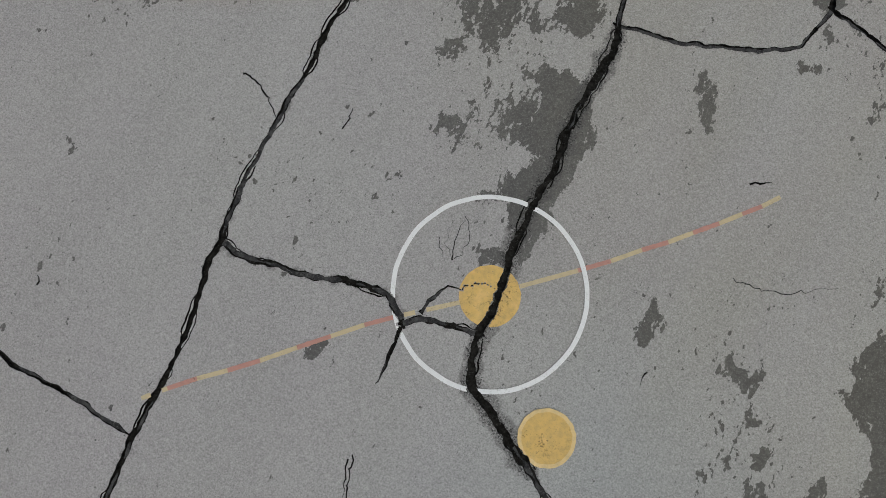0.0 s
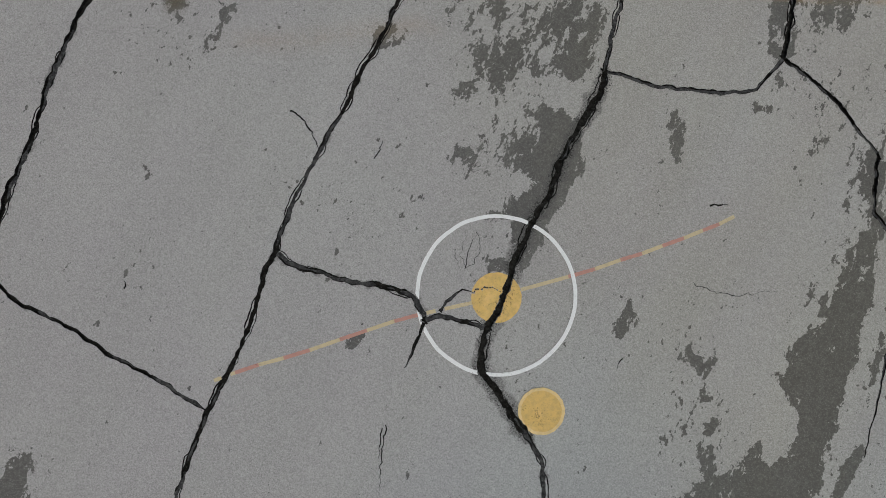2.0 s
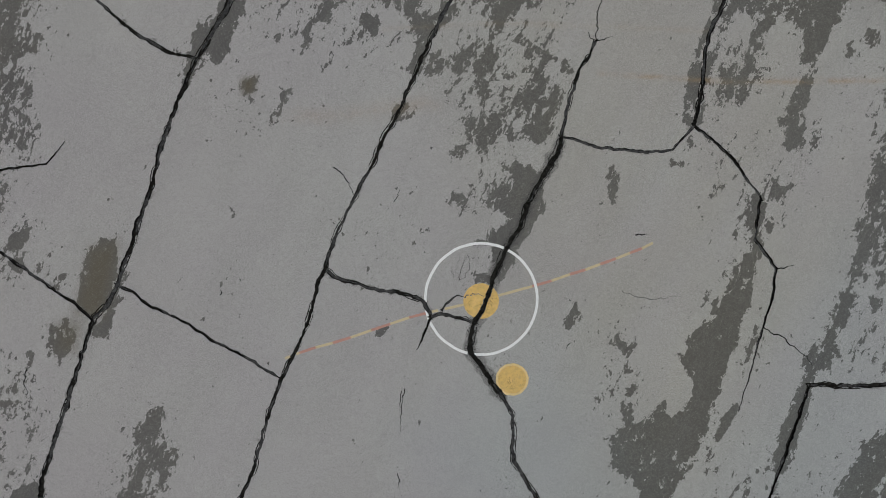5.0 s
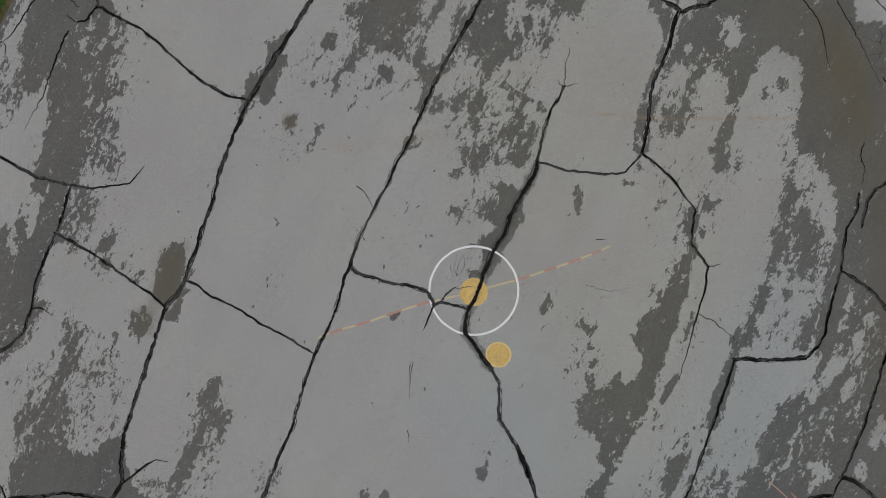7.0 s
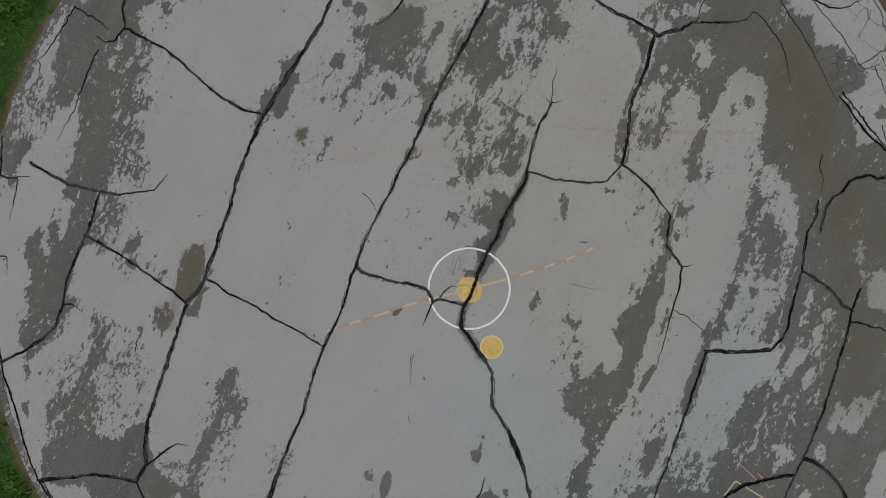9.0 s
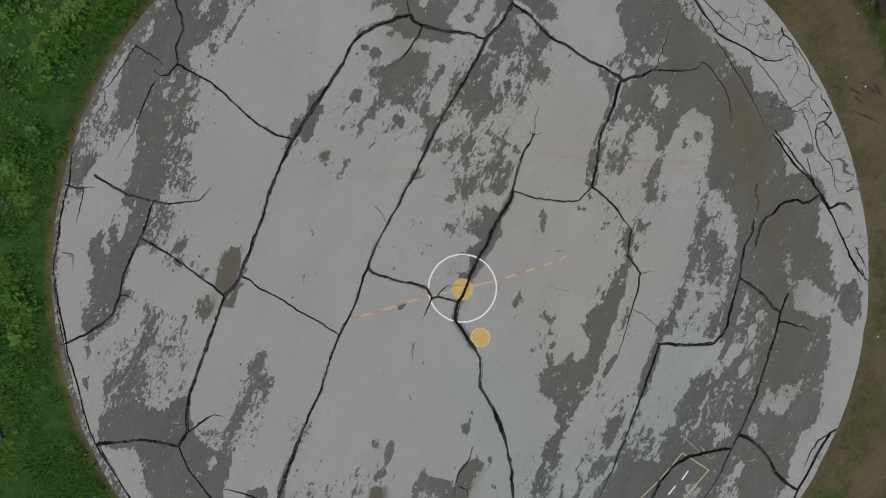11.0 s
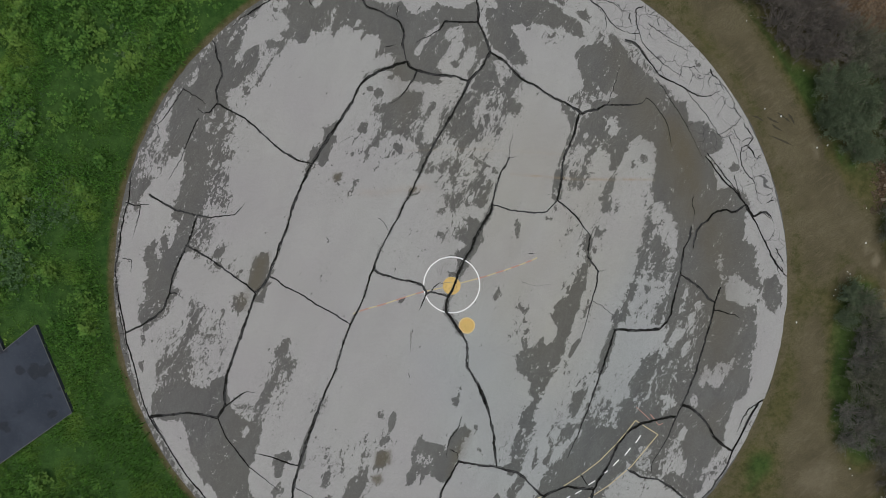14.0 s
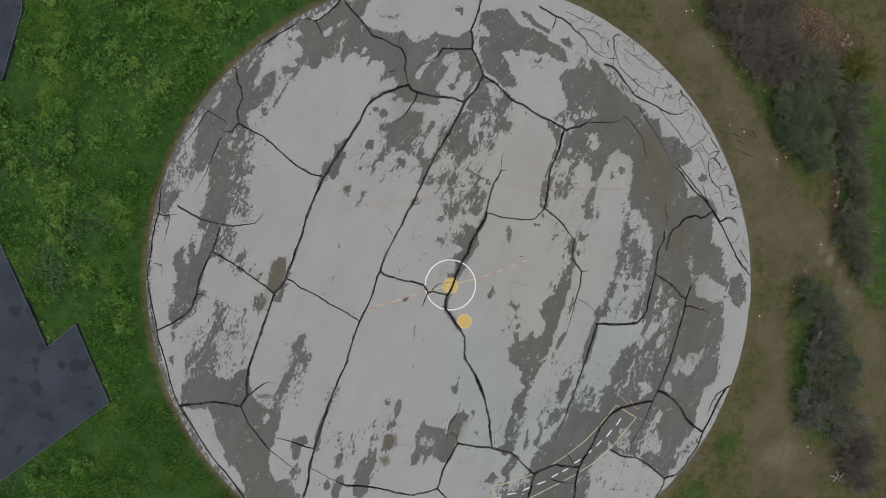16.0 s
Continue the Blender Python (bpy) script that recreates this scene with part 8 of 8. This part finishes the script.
OLIVE = [(8.94, 5.41, 0.39), (9.28, 5.12, 0.37), (8.98, 4.91, 0.31), (9.47, 4.79, 0.25), (9.78, 4.32, 0.34), (9.77, 3.75, 0.28), (10.00, 3.29, 0.37), (10.03, 3.93, 0.34), (10.04, 2.65, 0.34), (10.27, 2.12, 0.31), (9.94, 1.68, 0.31), (10.22, 1.32, 0.37), (9.90, 1.20, 0.23), (10.14, 0.83, 0.31), (10.11, 4.55, 0.34), (10.40, 0.30, 0.25), (9.33, -0.35, 0.31), (9.57, -0.71, 0.28), (9.72, -1.15, 0.25), (9.59, -1.61, 0.35), (9.30, -2.08, 0.34), (9.73, -2.09, 0.34), (9.60, -2.56, 0.34), (10.01, -2.46, 0.28), (9.74, -3.02, 0.34)]
for k, (places, material, label) in enumerate(((MAUVE, TWIG_MAUVE, MAUVE_BUSH), (GREY, LEAF_GREY, GREY_BUSH), (GREEN, LEAF_GREEN, GREEN_BUSH), (OLIVE, TWIG_OLIVE, OLIVE_BUSH))):
    for i, (x, y, r) in enumerate(places):
        bush(x, y, 0.9 * r, 1.2 * r, int((26000 if material is LEAF_GREEN else 12000 if material is LEAF_GREY else 17000) * r),  material, label, 100 * (k + 1) + i)

bush(*YELLOW_BUSH, 0.34, 0.4, 9000, LEAF_YELLOW, "small yellow-green leafy shrub on the brown slope", 600)


# ---- stony bank ----
def scree(a, b, width, count, seed, on):
    """Loose brown stones strewn along a line."""
    rng = np.random.default_rng(seed)
    a, b = np.array(a), np.array(b)
    verts, faces = [], []
    for i in range(count):
        c = a + (b - a) * rng.uniform(0, 1) + rng.normal(0, width, 2)
        r = rng.uniform(0.008, 0.030)
        hit = on.ray_cast(Vector((*c, 5.0)), Vector((0, 0, -1)))[0]
        top = max(ground_z(*c), hit.z if hit else -9.0)
        k = len(verts)
        spin = rng.uniform(0, 6.28)
        for j in range(5):
            t = spin + j * 1.2566
            q = r * rng.uniform(0.7, 1.2)
            verts.append((c[0] + q * math.cos(t), c[1] + q * math.sin(t), top - 0.02))
            verts.append((c[0] + 0.6 * q * math.cos(t), c[1] + 0.6 * q * math.sin(t), top + r * rng.uniform(0.5, 0.9)))
        for j in range(5):
            p, n = k + 2 * j, k + 2 * ((j + 1) % 5)
            faces.append((p, n, n + 1, p + 1))
        faces.append(tuple(k + 2 * j + 1 for j in range(5)))
    tagged(mesh_part("scree", verts, faces, STONE), "loose brown stones on a bare bank", "stones", kind="stuff")


def brown_earth():
    m = Nodes("brown_earth", 1.0)
    n1, n2 = m.noise(3.0, 6, 0.7), m.noise(16.0, 5, 0.7)
    c = m.mix(m.ramp(n1, 0.35, 0.65), (0.085, 0.055, 0.030), (0.190, 0.125, 0.072))
    c = m.mix(m.ramp(n2, 0.55, 0.72, 0.0, 0.7), c, (0.28, 0.24, 0.19))
    c = m.mix(m.ramp(n2, 0.30, 0.45, 0.7, 0.0), c, (0.03, 0.024, 0.016))
    return m.done(c, m.math("ADD", n1, n2), 0.8, 0.05)


EARTH = brown_earth()


def earth_bank(c, rx, ry, turn, h, seed):
    """A low uneven mound of bare earth."""
    verts, faces, n, rings = [], [], 64, 14
    for j in range(rings + 1):
        f = j / rings
        for i in range(n):
            t = 2 * math.pi * i / n
            e = 1 + 0.25 * noise.noise((math.cos(t) * 1.6, math.sin(t) * 1.6, seed)) + 0.10 * noise.noise((math.cos(t) * 6, math.sin(t) * 6, seed))
            x, y = rx * e * f * math.cos(t), ry * e * f * math.sin(t)
            q = Vector((c[0] + x * math.cos(turn) - y * math.sin(turn), c[1] + x * math.sin(turn) + y * math.cos(turn)))
            z = h * (1 - f * f) * (1 + 0.5 * noise.noise((q.x * 3, q.y * 3, seed))) + 0.05 * (1 - f) * noise.noise((q.x * 11, q.y * 11, seed))
            verts.append((q.x, q.y, ground_z(q.x, q.y) + z - 0.06 * f))
    for j in range(rings):
        for i in range(n):
            a, b = j * n + i, j * n + (i + 1) % n
            faces.append((a, a + n, b + n, b))
    tagged(mesh_part("earth_bank", verts, faces, EARTH), "bare orange-brown earth bank with loose stones", "earth bank", kind="structure")
    return BVHTree.FromPolygons(verts, faces)


HIGH_BANK = earth_bank((9.26, 6.23), 1.1, 0.6, radians(-35), 0.14, 3.0)
LOW_BANK = earth_bank((9.76, 2.22), 0.17, 0.75, radians(-4), 0.05, 5.0)
BANK = [(8.60, 6.54), (9.41, 6.19), (10.15, 5.72), (9.67, 2.94), (9.80, 2.28), (9.70, 1.56)]
scree(BANK[0], BANK[2], 0.30, 2600, 31, HIGH_BANK)
scree(BANK[3], BANK[5], 0.10, 420, 32, LOW_BANK)

# ---- pale stones ----
rng = np.random.default_rng(9)
bm = bmesh.new()
bmesh.ops.create_icosphere(bm, subdivisions=1, radius=0.02)
for v in bm.verts:
    v.co *= 1 + 0.9 * noise.noise(v.co * 60)
    v.co.z *= 0.6
PEBBLE = bpy.data.meshes.new("stone")
bm.to_mesh(PEBBLE)
bm.free()
PEBBLE.materials.append(PALE)
for p in [(6.06, 6.66), (6.21, 6.67), (6.65, 6.62), (6.59, 6.53), (6.81, 5.93), (6.72, 5.81), (7.07, 5.69), (8.00, 5.70), (7.99, 4.73), (7.31, 5.02), (7.15, 3.89), (7.51, 3.73), (8.54, 3.10), (8.31, 3.05), (7.93, -0.80), (8.77, -0.07), (9.22, -0.02), (8.74, -0.20), (9.08, -1.19), (9.11, -0.98), (9.02, -2.69), (9.11, -3.49), (9.16, -4.05), (9.22, -4.20), (8.89, -3.00), (9.42, 1.73), (9.42, 0.96), (9.03, 0.33), (9.09, 0.28), (9.06, 0.20)]:
    ob = tagged(new("stone", PEBBLE), "small pale stone on the dirt", "stone", "stones beside the track")
    f = rng.uniform(0.45, 1.15)
    ob.matrix_basis = pose(p[0], p[1], GROUND + 0.012, 0, 0, rng.uniform(0, 360)) @ Matrix.Scale(f, 4)

# broken rock on the brown slopes
ROCK_MESH = PEBBLE.copy()
ROCK_MESH.name = "rock"
ROCK_MESH.materials[0] = ROCK
for p in [(9.75, 6.09), (9.91, 5.95), (10.04, 5.85), (9.62, 6.21), (9.97, 6.02), (9.85, 5.83), (9.71, 2.52), (9.77, 2.22), (9.73, 1.92)]:
    ob = tagged(new("rock", ROCK_MESH), "pale broken rock lying on the brown slope", "rock", "rocks on the slope")
    ob.matrix_basis = pose(p[0], p[1], ground_z(*p) + 0.06, rng.uniform(-30, 30), rng.uniform(-30, 30), rng.uniform(0, 360)) @ Matrix.Diagonal((rng.uniform(1.6, 3.6), rng.uniform(1.2, 2.2), rng.uniform(1.2, 2.0), 1.0))

# ---- fallen twigs ----
def fallen_twig(a, b, width, bend, material, label, seed):
    """A tapered, slightly crooked stick lying on the ground, with one side shoot."""
    rng = np.random.default_rng(seed)
    a, b = Vector(a), Vector(b)
    d = b - a
    side = Vector((-d.y, d.x))
    verts, faces = [], []

    def tube(path, w):
        for i, q in enumerate(path):
            t = (path[min(i + 1, len(path) - 1)] - path[max(i - 1, 0)]).normalized()
            r = w * (1 - 0.8 * i / (len(path) - 1))
            k = len(verts)
            for j in range(5):
                c = 2 * math.pi * j / 5
                verts.append((q.x - t.y * r * math.cos(c), q.y + t.x * r * math.cos(c), ground_z(q.x, q.y) + 0.01 + r + r * math.sin(c)))
            if i:
                for j in range(5):
                    n = (j + 1) % 5
                    faces.append((k - 5 + j, k - 5 + n, k + n, k + j))

    main = [a + d * (i / 8) + side * (bend * math.sin(math.pi * i / 8) + rng.normal(0, 0.02)) for i in range(9)]
    tube(main, width)
    fork = main[4]
    tube([fork + (d * 0.3 + side * 0.18) * (i / 4) + side * rng.normal(0, 0.01) for i in range(5)], width * 0.6)
    return tagged(mesh_part("fallen_twig", verts, faces, material), label, "twig", "twigs on the ground")


DAMP = leaf("damp_soil", (0.058, 0.050, 0.030), (0.058, 0.050, 0.030), (0.072, 0.062, 0.038))


def wheel_mark(way, width, seed):
    """A thin damp scrape in the dirt with tapered, ragged ends."""
    way = [Vector(p) for p in way]
    fine = [a.lerp(b, i / 14) for a, b in zip(way, way[1:]) for i in range(14)]
    verts, faces = [], []
    for i, p in enumerate(fine):
        d = (fine[min(i + 1, len(fine) - 1)] - fine[max(i - 1, 0)]).normalized()
        side = Vector((-d.y, d.x))
        f = i / (len(fine) - 1)
        w = width * (0.08 + math.sin(math.pi * f) * (0.7 + 0.7 * noise.noise((f * 7, seed, 0.3)))) / 2
        for sign in (-1, 1):
            q = p + side * sign * max(0.002, w * (1 + 0.5 * noise.noise((f * 30, seed, sign))))
            verts.append((q.x, q.y, ground_z(q.x, q.y) + 0.012))
        if i:
            m = 2 * i
            faces.append((m - 2, m, m + 1, m - 1))
    return tagged(mesh_part("wheel_mark", verts, faces, DAMP), "dark damp curved scrape on the dirt track", "wheel mark", "scrapes on the track")


MARKS = [[(6.86, 3.74), (6.99, 3.71), (7.16, 3.60)], [(7.31, 3.56), (7.40, 3.49), (7.55, 3.41)], [(7.40, 3.83), (7.55, 3.73), (7.74, 3.58)], [(7.64, 3.81), (7.74, 3.69), (7.82, 3.53)], [(7.26, 3.31), (7.52, 3.21), (7.81, 3.07)], [(7.20, 3.71), (7.33, 3.64), (7.48, 3.58)]]
for i, way in enumerate(MARKS):
    wheel_mark(way, 0.06, 3.0 * i)
STICKS = [(9.72, -4.76), (10.05, -4.98), (9.87, -4.66), (10.08, -4.88), (9.96, -4.83), (10.14, -4.68), (9.78, -4.92), (9.99, -4.62)]
for i, (a, b) in enumerate(zip(STICKS[::2], STICKS[1::2])):
    fallen_twig(a, b, 0.010, 0.08 * (-1) ** i, PALE, "bleached dead stick lying beside a bush", 70 + i)
